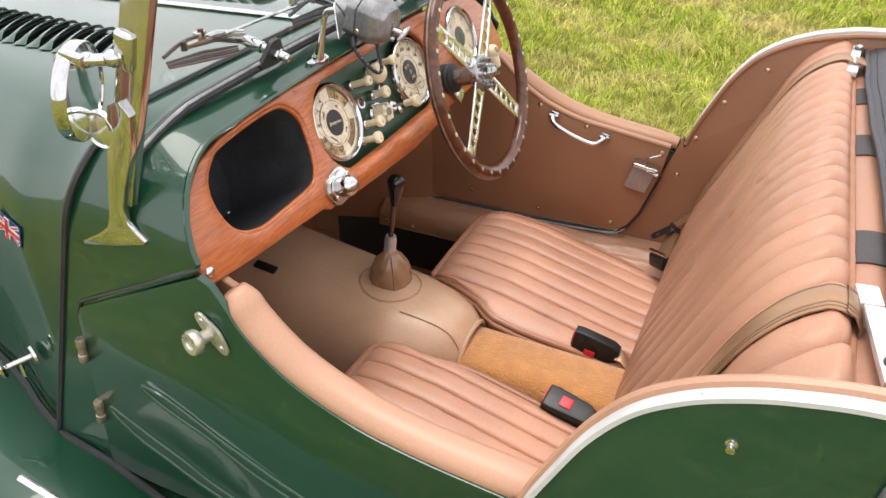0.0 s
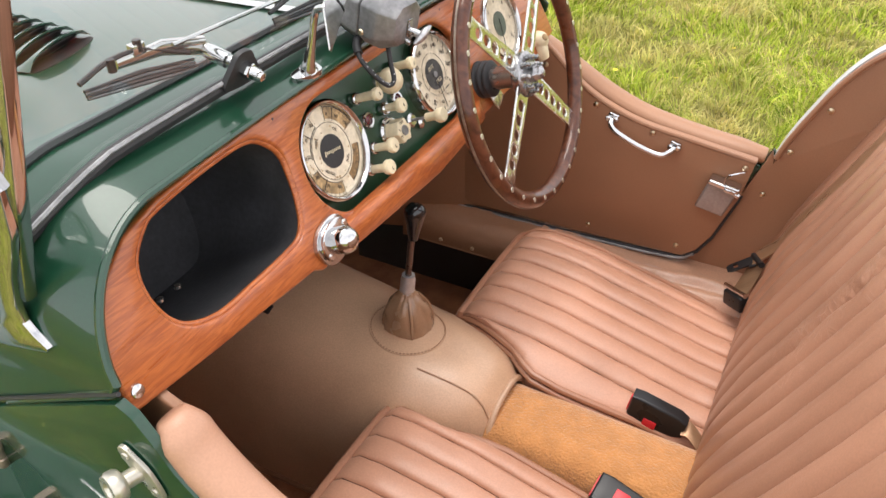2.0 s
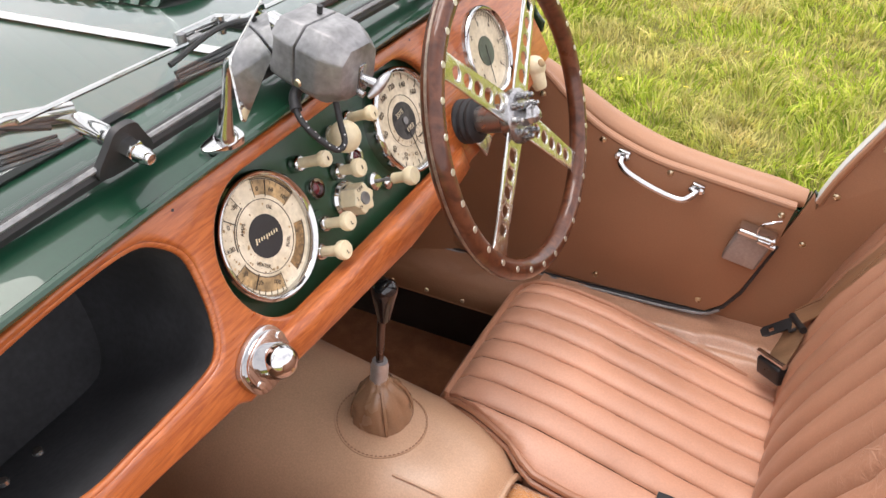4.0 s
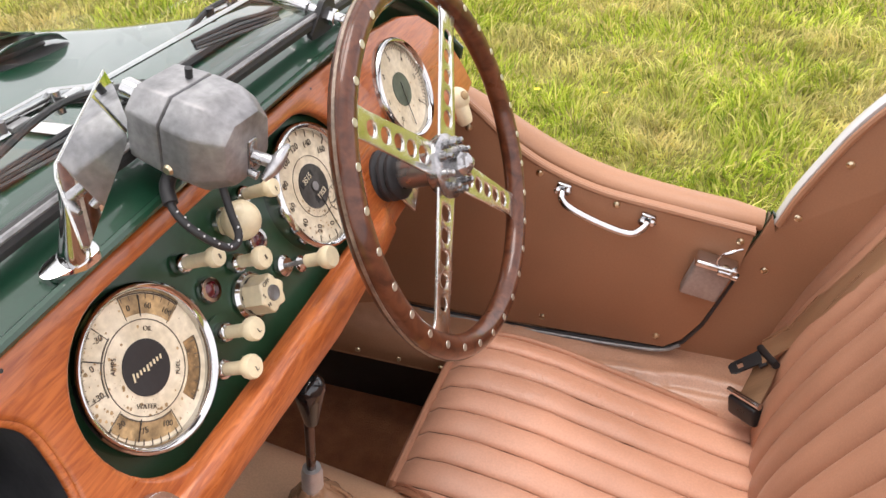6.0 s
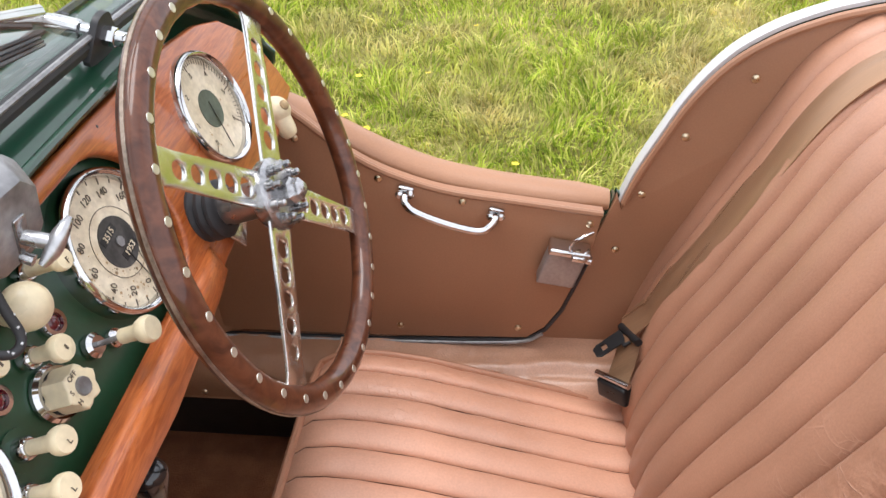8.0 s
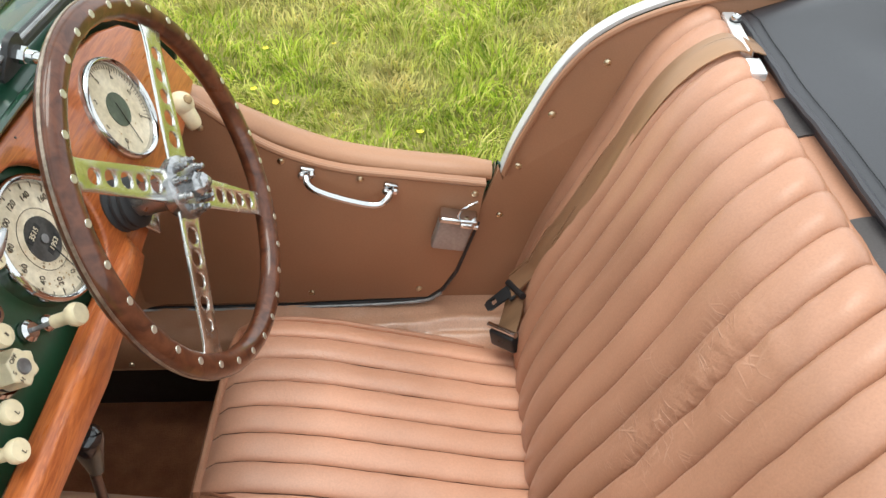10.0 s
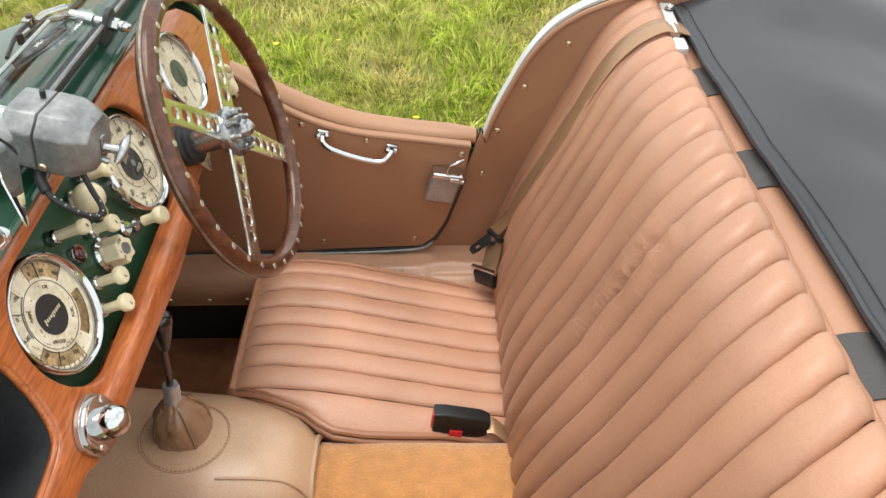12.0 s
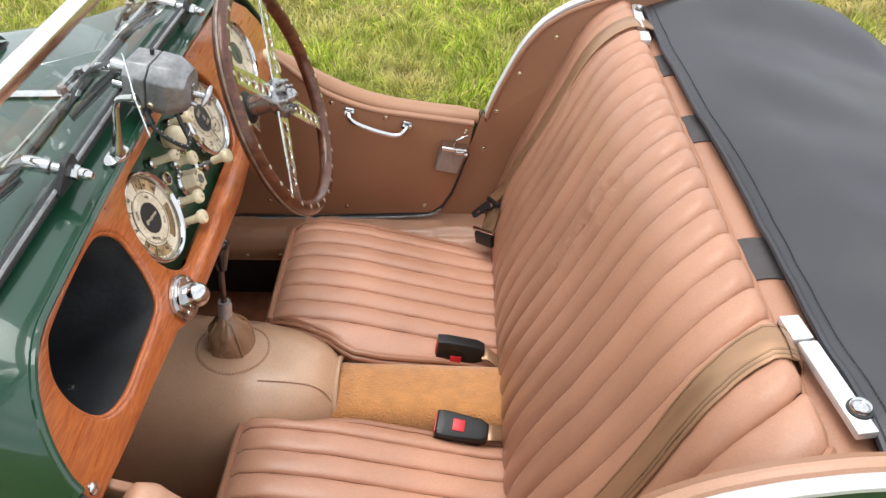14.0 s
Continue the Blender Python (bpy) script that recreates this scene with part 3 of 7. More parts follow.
def bonnet_w(x):
    return lerp_table([(-1.6, 0.16), (-0.9, 0.325), (-0.46, 0.462), (-0.38, 0.500), (-0.30, 0.523), (-0.1, 0.530)], x)


def top_w(x):
    return lerp_table([(-1.6, 0.20), (-0.9, 0.32), (-0.46, 0.392), (-0.34, 0.422), (-0.26, 0.442), (-0.20, 0.462), (-0.14, 0.495), (-0.10, 0.525), (-0.06, 0.530)], x)


def top_rc(x):
    return lerp_table([(-1.5, 0.16), (-0.9, 0.17), (-0.34, 0.195), (-0.26, 0.195), (-0.20, 0.190), (-0.14, 0.165), (-0.10, 0.132), (-0.06, 0.125)], x)


def top_c(x):
    """The bonnet's middle line."""
    return lerp_table([(-1.5, -0.09), (-0.30, -0.048), (-0.20, -0.025), (-0.08, CY)], x)


def top_h(x):
    return 0.866 - 0.03 * max(0.0, -x - 0.1) / 1.45


def bonnet_z(x, y):
    w, rc, a = top_w(x), top_rc(x), abs(y - top_c(x))
    if a < w - rc:
        return top_h(x) + 0.008 * (1 - (a / (w - rc)) ** 2)
    return top_h(x) - rc + math.sqrt(max(0.0, rc * rc - (a - w + rc) ** 2))


def f_bonnet(u, v):
    y0, z0 = section(u, 0.530, 0.866, 0.25, 0.125)
    xr = seam_x(z0) - 0.004
    x = xr + (-1.55 - xr) * v ** 1.6
    w, rc, h = top_w(x), top_rc(x), top_h(x)
    y, z = section(u, w, h, 0.25, rc, 0.008)
    sg = 1 if y > CY else -1
    low = max(0.0, (h - rc - z) / (h - rc - 0.25))
    return Vector((x, y - CY + top_c(x) + (CY - top_c(x)) * low + sg * (bonnet_w(x) - w) * low, z))


bm = bmesh.new()
b_sheet(bm, f_bonnet, 128, 40, 0.003)
bonnet = part("bonnet", bm, M_GREEN, body, "glossy dark green bonnet with louvres")
bm = bmesh.new()
b_tube(bm, [Vector((x, -0.012, 0.873 - 0.03 * (-x - 0.1) / 1.45 + 0.004)) for x in (-0.11, -0.5, -1.0, -1.5)], 0.0075, 10, flat=0.5, up=(0, 0, 1))
part("hinge_strip", bm, M_ALU, bonnet, "bright metal bonnet hinge strip")


def louvre_mesh(out):
    """A pressed louvre: a raised half-shell with a dark slot under its lip."""
    bm = bmesh.new()
    n = 10
    rows = []
    for i in range(n + 1):
        t = i / n
        y = (t - 0.5) * 0.105
        hgt = 0.017 * math.sin(math.pi * t) ** 0.45
        rows.append([bm.verts.new((dx, y, hgt * k)) for dx, k in ((-0.020, 0.0), (-0.011, 0.55), (-0.002, 0.92), (0.004, 1.0), (0.004, 0.86))])
    for a, b in zip(rows, rows[1:]):
        for k in range(4):
            bm.faces.new((a[k], a[k + 1], b[k + 1], b[k]))
    return finish(bm, "louvre", M_GREEN)


def slot_mesh():
    bm = bmesh.new()
    b_plate(bm, [[(0.045 * math.cos(a) * 0.26 + 0.006, 0.050 * math.sin(a)) for a in [k * math.pi / 10 for k in range(20)]]], 0.001)
    return finish(bm, "louvre_slot", M_BLACK)


LV, SL = louvre_mesh(1), slot_mesh()
for yc, skew, wide in ((-0.228, 0.20, 1.02), (0.128, -0.04, 0.92)):
    for i in range(20):
        x = -0.300 - 0.030 * i
        yy = yc * (1 - 0.012 * i)
        dzdy = (bonnet_z(x, yy + 0.03) - bonnet_z(x, yy - 0.03)) / 0.06
        at = Matrix.Translation((x, yy, bonnet_z(x, yy) + 0.0005)) @ Matrix.Rotation(math.atan(dzdy), 4, "X") @ Matrix.Rotation(skew, 4, "Z") @ Matrix.Diagonal((1, wide, 1, 1))
        for me, nm in ((SL, "louvre_slot"), (LV, "louvre")):
            ob = new(nm, me)
            ob.parent = bonnet
            ob.matrix_basis = at @ Matrix.Translation((0, 0, 0.0012 if nm == "louvre" else 0.0004))

# seam beading between bonnet and scuttle
bm = bmesh.new()
pts = []
for i in range(97):
    y, z = section(i / 96, 0.531, 0.867, 0.25, 0.125)
    pts.append((seam_x(z), y, z + 0.001))
b_tube(bm, pts, 0.0048, 6)
part("seam_bead", bm, M_SEALRUB, body, "black beading along the bonnet joint")

# bonnet catch on the near side
bm = bmesh.new()
b_rod(bm, (-0.359, -0.482, 0.449), (-0.385, -0.515, 0.440), 0.005)
b_lathe(bm, [(0, 0), (0.014, 0.0), (0.016, 0.004), (0.012, 0.009), (0, 0.010)], facing((-0.385, -0.515, 0.440), (-0.5, -0.85, -0.1)), 20)
b_lathe(bm, [(0, 0), (0.017, 0.0), (0.015, 0.004), (0, 0.005)], facing((-0.359, -0.482, 0.449), (-0.35, -0.94, 0)), 20)
b_rod(bm, (-0.372, -0.499, 0.444), (-0.368, -0.500, 0.418), 0.0035)
part("bonnet_catch", bm, M_CHROME, body, "chrome bonnet catch knob")

# enamel flag on the bonnet side
flag = thing("flag_badge", "small enamel union flag badge on the green bonnet side", "badge")
FB = facing((-0.322, -0.473, 0.683), (-0.17, -0.98, 0.06)) @ Matrix.Rotation(radians(-16), 4, "Z") @ Matrix.Diagonal((0.94, 0.94, 1, 1))


def flag_rect(w, h, lift, mat, ang=0, name="flag_bar", at=(0, 0)):
    b2 = bmesh.new()
    b_plate(b2, [[(-w / 2, -h / 2), (w / 2, -h / 2), (w / 2, h / 2), (-w / 2, h / 2)]], 0.0012, FB @ Matrix.Translation((at[0], at[1], 0.004 + lift)) @ Matrix.Rotation(ang, 4, "Z"))
    part(name, b2, mat, flag)


flag_rect(0.060, 0.037, 0.000, M_FLAGBLUE, 0, "flag_field")
for sgn in (1, -1):
    flag_rect(0.062, 0.007, 0.0006, M_WHITE, sgn * math.atan2(0.030, 0.050))
    flag_rect(0.060, 0.0026, 0.0012, M_FLAGRED, sgn * math.atan2(0.030, 0.050))
flag_rect(0.060, 0.0115, 0.0018, M_WHITE)
flag_rect(0.0115, 0.037, 0.0018, M_WHITE)
flag_rect(0.060, 0.0065, 0.0024, M_FLAGRED)
flag_rect(0.0065, 0.037, 0.0024, M_FLAGRED)

# front wing and running board, near side and far side
for sg in (-1, 1):
    def f_wing(u, v, sg=sg):
        x = -1.5 + 2.2 * u
        zj = lerp_table([(-1.5, 0.46), (-0.9, 0.40), (-0.6, 0.335), (-0.40, 0.322), (-0.30, 0.318), (-0.21, 0.302), (-0.12, 0.268), (0.1, 0.20), (0.7, 0.19)], x)
        yi = bonnet_w(x) if x < -0.1 else 0.53
        out = 0.30 + 0.62 - 0.53
        reach = 0.86 - 0.30 * max(0.0, (-x - 1.05) / 0.45) ** 2.2 - 0.05 * max(0.0, (x - 0.3) / 0.4) ** 2
        y = yi + (reach - yi) * v
        drop = lerp_table([(-1.5, 0.25), (-0.6, 0.16), (0.0, 0.05), (0.7, 0.03)], x)
        return Vector((x, CY + sg * (y + 0.002), zj + 0.030 * math.sin(math.pi * min(1, v * 1.3)) * (1 if x < -0.1 else max(0, 1 - (x + 0.1) * 4)) - drop * v ** 2.4))
    bm = bmesh.new()
    b_sheet(bm, f_wing, 60, 18, 0.003)
    wing = part("front_wing", bm, M_GREEN, body, "sweeping dark green front wing")
    bm = bmesh.new()
    pts = [f_wing((x + 1.5) / 2.2, 0.03) + Vector((0, 0, 0.004)) for x in [-0.9 + 0.05 * i for i in range(30)]]
    b_tube(bm, pts, 0.006, 6)
    part("wing_bead", bm, M_SEALRUB, wing)
    for k in range(1):
        bm = bmesh.new()
        pts = [f_wing((x + 1.5) / 2.2, 0.32) + Vector((0, 0, 0.003)) for x in [-0.285 + 0.04 * i for i in range(24)]]
        b_tube(bm, pts, 0.006, 8, flat=0.6, up=(0, 0, 1))
        part("tread_strip", bm, M_ALU, wing, "bright metal tread strip")

# the rear body quarters with their arched tops
ARCH = [(0.440, 0.530), (0.456, 0.580), (0.478, 0.630), (0.508, 0.690), (0.544, 0.738), (0.584, 0.768), (0.625, 0.787), (0.668, 0.800), (0.730, 0.810), (0.85, 0.812), (1.0, 0.790), (1.15, 0.735), (1.28, 0.64), (1.36, 0.52)]
DOOR_REAR = [(0.432, 0.545), (0.404, 0.465), (0.370, 0.365), (0.348, 0.326), (0.322, 0.304)]


def arch_curve(n=8):
    return [(p.x, p.z) for p in smooth_path([(x, 0, z) for x, z in ARCH], n)]


def quarter(y, thick, mat, name, label, inset=0.0, y_front=None):
    top = [(x, z - inset) for x, z in arch_curve()]
    loop = [(0.322 + 0.012, 0.18)] + [(x + 0.003, z) for x, z in reversed(DOOR_REAR)] + top[1:] + [(1.38, 0.18)]
    bm = bmesh.new()
    b_plate(bm, [loop], thick, side(y, -1), 0.002)
    for v in bm.verts:                                   # slight tumblehome
        v.co.y += (0.5 - v.co.z) * 0.00
    return part(name, bm, mat, body, label)


q_near = quarter(-0.538, 0.026, M_GREEN, "rear_quarter", "dark green rear quarter panel")
q_far = quarter(0.552, 0.010, M_GREEN, "rear_quarter", "dark green rear quarter panel")
q_near_in = quarter(-0.510, 0.014, M_TRIM, "quarter_trim", "tan leather quarter trim", 0.012)
q_far_in = quarter(0.536, 0.014, M_TRIM, "quarter_trim", "tan leather quarter trim with brass studs", 0.012)
for yc, hw, par in ((-0.532, 0.0075, q_near), (0.5565, 0.0105, q_far)):
    crv = arch_curve(10)
    bm = bmesh.new()
    prof = [(-hw, -0.004), (-hw, 0.001), (-hw + 0.0025, 0.0025), (hw - 0.0025, 0.0025), (hw, 0.001), (hw, -0.004)]
    rings = []
    for i, (x, z) in enumerate(crv):
        a, b = crv[max(i - 1, 0)], crv[min(i + 1, len(crv) - 1)]
        t = Vector((b[0] - a[0], 0, b[1] - a[1])).normalized()
        nrm = Vector((-t.z, 0, t.x))
        rings.append([bm.verts.new(Vector((x, yc + dy, z)) + nrm * dz) for dy, dz in prof])
    for a, b in zip(rings, rings[1:]):
        for k in range(len(prof)):
            j = (k + 1) % len(prof)
            bm.faces.new((a[k], a[j], b[j], b[k]))
    bm.faces.new(rings[0])
    bm.faces.new(rings[-1])
    part("arch_rim", bm, M_WHITE, par, "white painted capping strip")
# leather edge roll inside the near rim
for yc, par in ((-0.518, q_near_in), (0.535, q_far_in)):
    bm = bmesh.new()
    b_tube(bm, [(x, yc, z + (0.001 if yc < 0 else -0.006)) for x, z in arch_curve(8)[2:76]], 0.007 if yc < 0 else 0.005, 8)
    part("edge_roll", bm, M_NEARPAD if yc < 0 else M_TRIM, par)
# body tail behind the seat
bm = bmesh.new()
b_sheet(bm, lambda u, v: Vector((0.80 + 0.62 * u, CY + (v - 0.5) * 1.05, 0.70 - 0.30 * u ** 2)), 8, 4, 0.02)
part("tail_deck", bm, M_GREEN, body)
bm = bmesh.new()
b_box(bm, (0.03, 1.05, 0.5), Matrix.Translation((1.36, CY, 0.36)), 0.01)
part("tail_panel", bm, M_GREEN, body)
# snap stud on the near quarter
bm = bmesh.new()
b_lathe(bm, [(0, 0), (0.0055, 0), (0.0055, 0.002), (0.003, 0.003), (0.003, 0.006), (0.0045, 0.007), (0.004, 0.010), (0, 0.011)], facing((0.629, -0.538, 0.738), (0, -1, 0)), 16)
part("hood_stud", bm, M_CHROME, q_near, "chrome hood fastener stud")
bm = bmesh.new()
b_box(bm, (0.016, 0.012, 0.055), Matrix.Translation((0.752, -0.543, 0.742)) @ Matrix.Rotation(0.12, 4, "Y"), 0.003)
part("hood_bracket", bm, M_CAST, q_near, "grey metal hood bracket")
# brass trim studs
for x, z in ((0.438, 0.470), (0.463, 0.560), (0.505, 0.645), (0.572, 0.722)):
    bm = bmesh.new()
    b_lathe(bm, [(0, 0), (0.0054, 0), (0.005, 0.0020), (0.003, 0.0034), (0, 0.0039)], facing((x, 0.522, z), (0, -1, 0)), 14)
    part("trim_stud", bm, M_BRASS, q_far_in)
for x, z in ((0.60, 0.765), (0.708, 0.797)):
    bm = bmesh.new()
    b_lathe(bm, [(0, 0), (0.0042, 0), (0.0036, 0.0008), (0, 0.001)], facing((x, -0.532, lerp_table(ARCH, x) + 0.0035), (-0.35 if x < 0.65 else -0.1, 0, 1)), 14)
    part("rim_screw", bm, M_ALU, q_near)

# floor, bulkhead, sills and inner sides
bm = bmesh.new()
b_box(bm, (1.3, 1.02, 0.02), Matrix.Translation((0.05, CY, 0.085)), 0.004)
part("cockpit_floor", bm, M_FLOOR, body, "brown carpeted cockpit floor")
bm = bmesh.new()
b_box(bm, (0.02, 0.70, 0.54), Matrix.Translation((-0.44, CY, 0.37)) @ Matrix.Rotation(-0.12, 4, "Y"), 0.004)
part("bulkhead", bm, M_FLOOR, body, "dark brown trimmed bulkhead")
for sg in (-1, 1):
    bm = bmesh.new()
    b_box(bm, (0.46, 0.010, 0.46), Matrix.Translation((-0.215 if sg < 0 else -0.30, CY + sg * (0.425 if sg < 0 else 0.440), 0.33 if sg < 0 else 0.45)) @ Matrix.Rotation(sg * 0.34, 4, 'Z'), 0.003)
    part("footwell_trim", bm, M_TRIM, body, "brown leather footwell side trim")
    bm = bmesh.new()
    b_box(bm, (0.75, 0.03, 0.12), Matrix.Translation((0.16, CY + sg * 0.520, 0.210)), 0.006)
    part("sill_panel", bm, M_GREEN, body, "dark green sill panel")
    SILL = smooth_path([(0.522, 0, 0.289), (0.490, 0, 0.288), (0.462, 0, 0.284), (0.438, 0, 0.278), (0.422, 0, 0.266), (0.414, 0, 0.250), (0.412, 0, 0.226)], 5)

    def f_sill(u, v, sg=sg):
        x = -0.26 + 0.755 * u
        p = SILL[min(int(v * (len(SILL) - 1) + 0.5), len(SILL) - 1)]
        rear = min(1.0, max(0.0, (x - 0.12) / 0.25))
        w = math.sin(math.pi * min(1.0, v * 1.15))
        z = p.z - 0.006 * rear + 0.004 * w * noise.noise(Vector((x * 14, v * 5, 2.0 + sg))) + 0.0022 * w * noise.noise(Vector((x * 60, v * 9, 5.0)))
        z += 0.006 * math.exp(-((v - 0.50 + 0.16 * rear) / 0.06) ** 2) * rear - 0.004 * math.exp(-((v - 0.62 + 0.16 * rear) / 0.05) ** 2) * rear
        y = p.x + 0.0035 * w * noise.noise(Vector((x * 22, v * 3, 9.0)))
        return Vector((x, CY + sg * y, z))
    bm = bmesh.new()
    b_sheet(bm, lambda u, v: f_sill(0.395 + 0.605 * u, v), 80, 30, 0.002)
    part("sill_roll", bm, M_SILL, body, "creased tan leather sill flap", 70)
    # front of the same sheet; darker leather carries the upright skirt's shade
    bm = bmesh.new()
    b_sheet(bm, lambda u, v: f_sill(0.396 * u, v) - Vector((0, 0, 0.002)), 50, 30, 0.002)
    part("sill_skirt", bm, M_TRIM, body, "smooth leather skirt, its shade put into a darker brown", 70)
    bm = bmesh.new()
    b_tube(bm, [f_sill(0.400 - 0.035 * (k / 20) ** 1.5, 0.05 + 0.95 * k / 20) + Vector((0, 0, 0.001)) for k in range(21)], [0.001 + 0.004 * (k / 20) for k in range(21)], 8)
    part("sill_fold", bm, M_SILL, body, "upright fold at the flap's front end")
    bm = bmesh.new()
    b_tube(bm, [f_sill(u / 60, 1.0) for u in range(61)], 0.0028, 6)
    part("sill_hem", bm, M_TRIM, body, "stitched hem of the sill flap")
# added black panels: the shade under the sills put into colour
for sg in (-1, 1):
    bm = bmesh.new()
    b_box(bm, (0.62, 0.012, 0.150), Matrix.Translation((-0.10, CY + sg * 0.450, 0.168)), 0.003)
    part("sill_shade_panel", bm, M_BLACK, body, "black panel painted in for the shade under the sill")
bm = bmesh.new()
b_box(bm, (0.62, 0.010, 0.60), Matrix.Translation((-0.345, CY + 0.512, 0.39)), 0.003)
part("footwell_side", bm, M_TRIM, body, "dark brown footwell side panel")
# added dark strip that keeps the grass from showing through the door gap
bm = bmesh.new()
b_plate(bm, [[(x - 0.020, z) for x, z in [(0.418, 0.505)] + DOOR_REAR[1:]] + [(x + 0.016, z) for x, z in list(reversed(DOOR_REAR[1:])) + [(0.416, 0.500)]]], 0.004, side(0.5515, -1))
part("door_gap_backing", bm, M_SEALRUB, body, "added dark strip backing the door gap")
for x in (-0.24, -0.165, -0.09, -0.015):
    bm = bmesh.new()
    b_lathe(bm, [(0, 0), (0.005, 0), (0.004, 0.003), (0, 0.004)], facing((x, CY + 0.411, 0.238), (0, -1, 0.05)), 12)
    part("skirt_stud", bm, M_BRASS, body)

# ---- transmission tunnel ----
tunnel = thing("transmission_tunnel", "tan leather gearbox hump with gold carpeted tunnel", "tunnel")
HUMP = [(-0.44, 0.172, 0.440), (-0.25, 0.168, 0.408), (-0.08, 0.164, 0.380), (0.03, 0.156, 0.369), (0.10, 0.134, 0.357), (0.145, 0.112, 0.340), (0.168, 0.090, 0.314)]


def f_hump(u, v):
    x = -0.44 + 0.608 * u
    w = lerp_table([(a, b) for a, b, c in HUMP], x)
    h = lerp_table([(a, c) for a, b, c in HUMP], x)
    ang = math.pi * v
    cx, sx = math.cos(ang), math.sin(ang)
    y = w * (1 if cx > 0 else -1) * abs(cx) ** 0.75
    z = 0.09 + (h - 0.09) * abs(sx) ** 0.62
    return Vector((x, 0.018 + y, z))


def hump_z(x, y):
    w = lerp_table([(a, b) for a, b, c in HUMP], x)
    h = lerp_table([(a, c) for a, b, c in HUMP], x)
    cx = min(1.0, abs(y - 0.018) / w) ** (1 / 0.75)
    return 0.09 + (h - 0.09) * (1 - cx * cx) ** 0.31


bm = bmesh.new()
b_sheet(bm, f_hump, 40, 40)
bmesh.ops.holes_fill(bm, edges=[e for e in bm.edges if e.is_boundary], sides=200)
hump = part("gearbox_hump", bm, M_HUMP, tunnel, "worn tan leather gearbox hump", 60)
bm = bmesh.new()
rim = [f_hump(1.0, v / 40) + Vector((0.002, 0, 0.001)) for v in range(4, 37)]
b_tube(bm, rim, 0.0055, 8)
part("piping", bm, M_HUMP, hump)
bm = bmesh.new()
b_tube(bm, [(-0.42 + 0.03 * k, 0.018 - lerp_table([(a, b) for a, b, c in HUMP], -0.42 + 0.03 * k) - 0.003, 0.098) for k in range(18)], 0.0045, 8)
part("foot_piping", bm, M_TRIM, hump, "brown leather piping along the floor")
bm = bmesh.new()
b_tube(bm, smooth_path([(x, y, hump_z(x, y) + 0.001) for x, y in ((0.047, -0.040), (0.091, -0.036), (0.130, -0.031), (0.152, -0.031), (0.166, -0.034))], 5), 0.0022, 8)
part("dart_seam", bm, M_HUMP, hump)
bm = bmesh.new()
ring = []
for i in range(40):
    a = 2 * math.pi * i / 40
    x, y = -0.006 + 0.062 * math.cos(a), 0.024 + 0.060 * math.sin(a)
    ring.append((x, y, hump_z(x, y) + 0.0005))
b_tube(bm, ring, 0.0010, 6, True)
part("stitched_ring", bm, M_HUMP, hump)
bm = bmesh.new()
for i in range(64):
    a = 2 * math.pi * i / 64
    x, y = -0.006 + 0.0595 * math.cos(a), 0.024 + 0.0575 * math.sin(a)
    b_box(bm, (0.0030, 0.0012, 0.0012), Matrix.Translation((x, y, hump_z(x, y) + 0.0004)) @ Matrix.Rotation(a + 1.57, 4, "Z"))
part("stitching", bm, M_TRIM, hump)
bm = bmesh.new()
b_box(bm, (0.048, 0.018, 0.006), Matrix.Translation((-0.236, -0.060, hump_z(-0.236, -0.060) + 0.0015)) @ Matrix.Rotation(0.3, 4, "X") @ Matrix.Rotation(0.14, 4, "Y"), 0.0028)
part("vent_slot", bm, M_BLACK, hump, "dark slot in the hump")


def f_carpet(u, v):
    x = 0.165 + 0.36 * u
    ang = math.pi * v
    y = 0.078 * (1 if math.cos(ang) > 0 else -1) * abs(math.cos(ang)) ** 0.5
    z = 0.10 + (0.300 - 0.10 - 0.012 * u) * abs(math.sin(ang)) ** 0.35
    return Vector((x, 0.010 + y, z))


bm = bmesh.new()
b_sheet(bm, f_carpet, 16, 30)
bmesh.ops.holes_fill(bm, edges=[e for e in bm.edges if e.is_boundary], sides=100)
part("tunnel_carpet", bm, M_CARPET, tunnel, "gold pile carpet over the tunnel")

# ---- gear lever ----
lever = thing("gear_lever", "gear lever with black knob and gathered leather gaiter", "gear lever")
bm = bmesh.new()
LP = [(-0.011, 0.034, 0.362), (-0.010, 0.033, 0.440)]
seg, rows = 72, []
for t, r in [(0, 0.0400), (0.04, 0.0430), (0.10, 0.0445), (0.20, 0.0440), (0.30, 0.0430), (0.42, 0.0410), (0.52, 0.0385), (0.62, 0.0350), (0.70, 0.0310), (0.77, 0.0270), (0.83, 0.0230), (0.88, 0.0195), (0.92, 0.0165), (0.96, 0.0145), (1.0, 0.0135)]:
    c = Vector(LP[0]).lerp(Vector(LP[1]), t)
    ring = []
    for i in range(seg):
        a = 2 * math.pi * i / seg
        fold = 0.24 * t ** 1.2 * (1 - t ** 6) * (abs(math.sin(3.5 * a + 1.2 * t + 0.6 * math.sin(a))) ** 0.6 - 0.6) + 0.08 * noise.noise(Vector((1.8 * math.cos(a), 1.8 * math.sin(a), 4 * t))) + 0.08 * noise.noise(Vector((4 * math.cos(a), 4 * math.sin(a), 7 * t + 3)))
        sag = 0.0030 * noise.noise(Vector((3 * math.cos(a), 3 * math.sin(a), 7 * t + 9)))
        ring.append(bm.verts.new(c + Vector((0.90 * r * (1 + fold) * math.cos(a), 0.90 * r * (1 + fold) * math.sin(a), sag))))
    rows.append(ring)
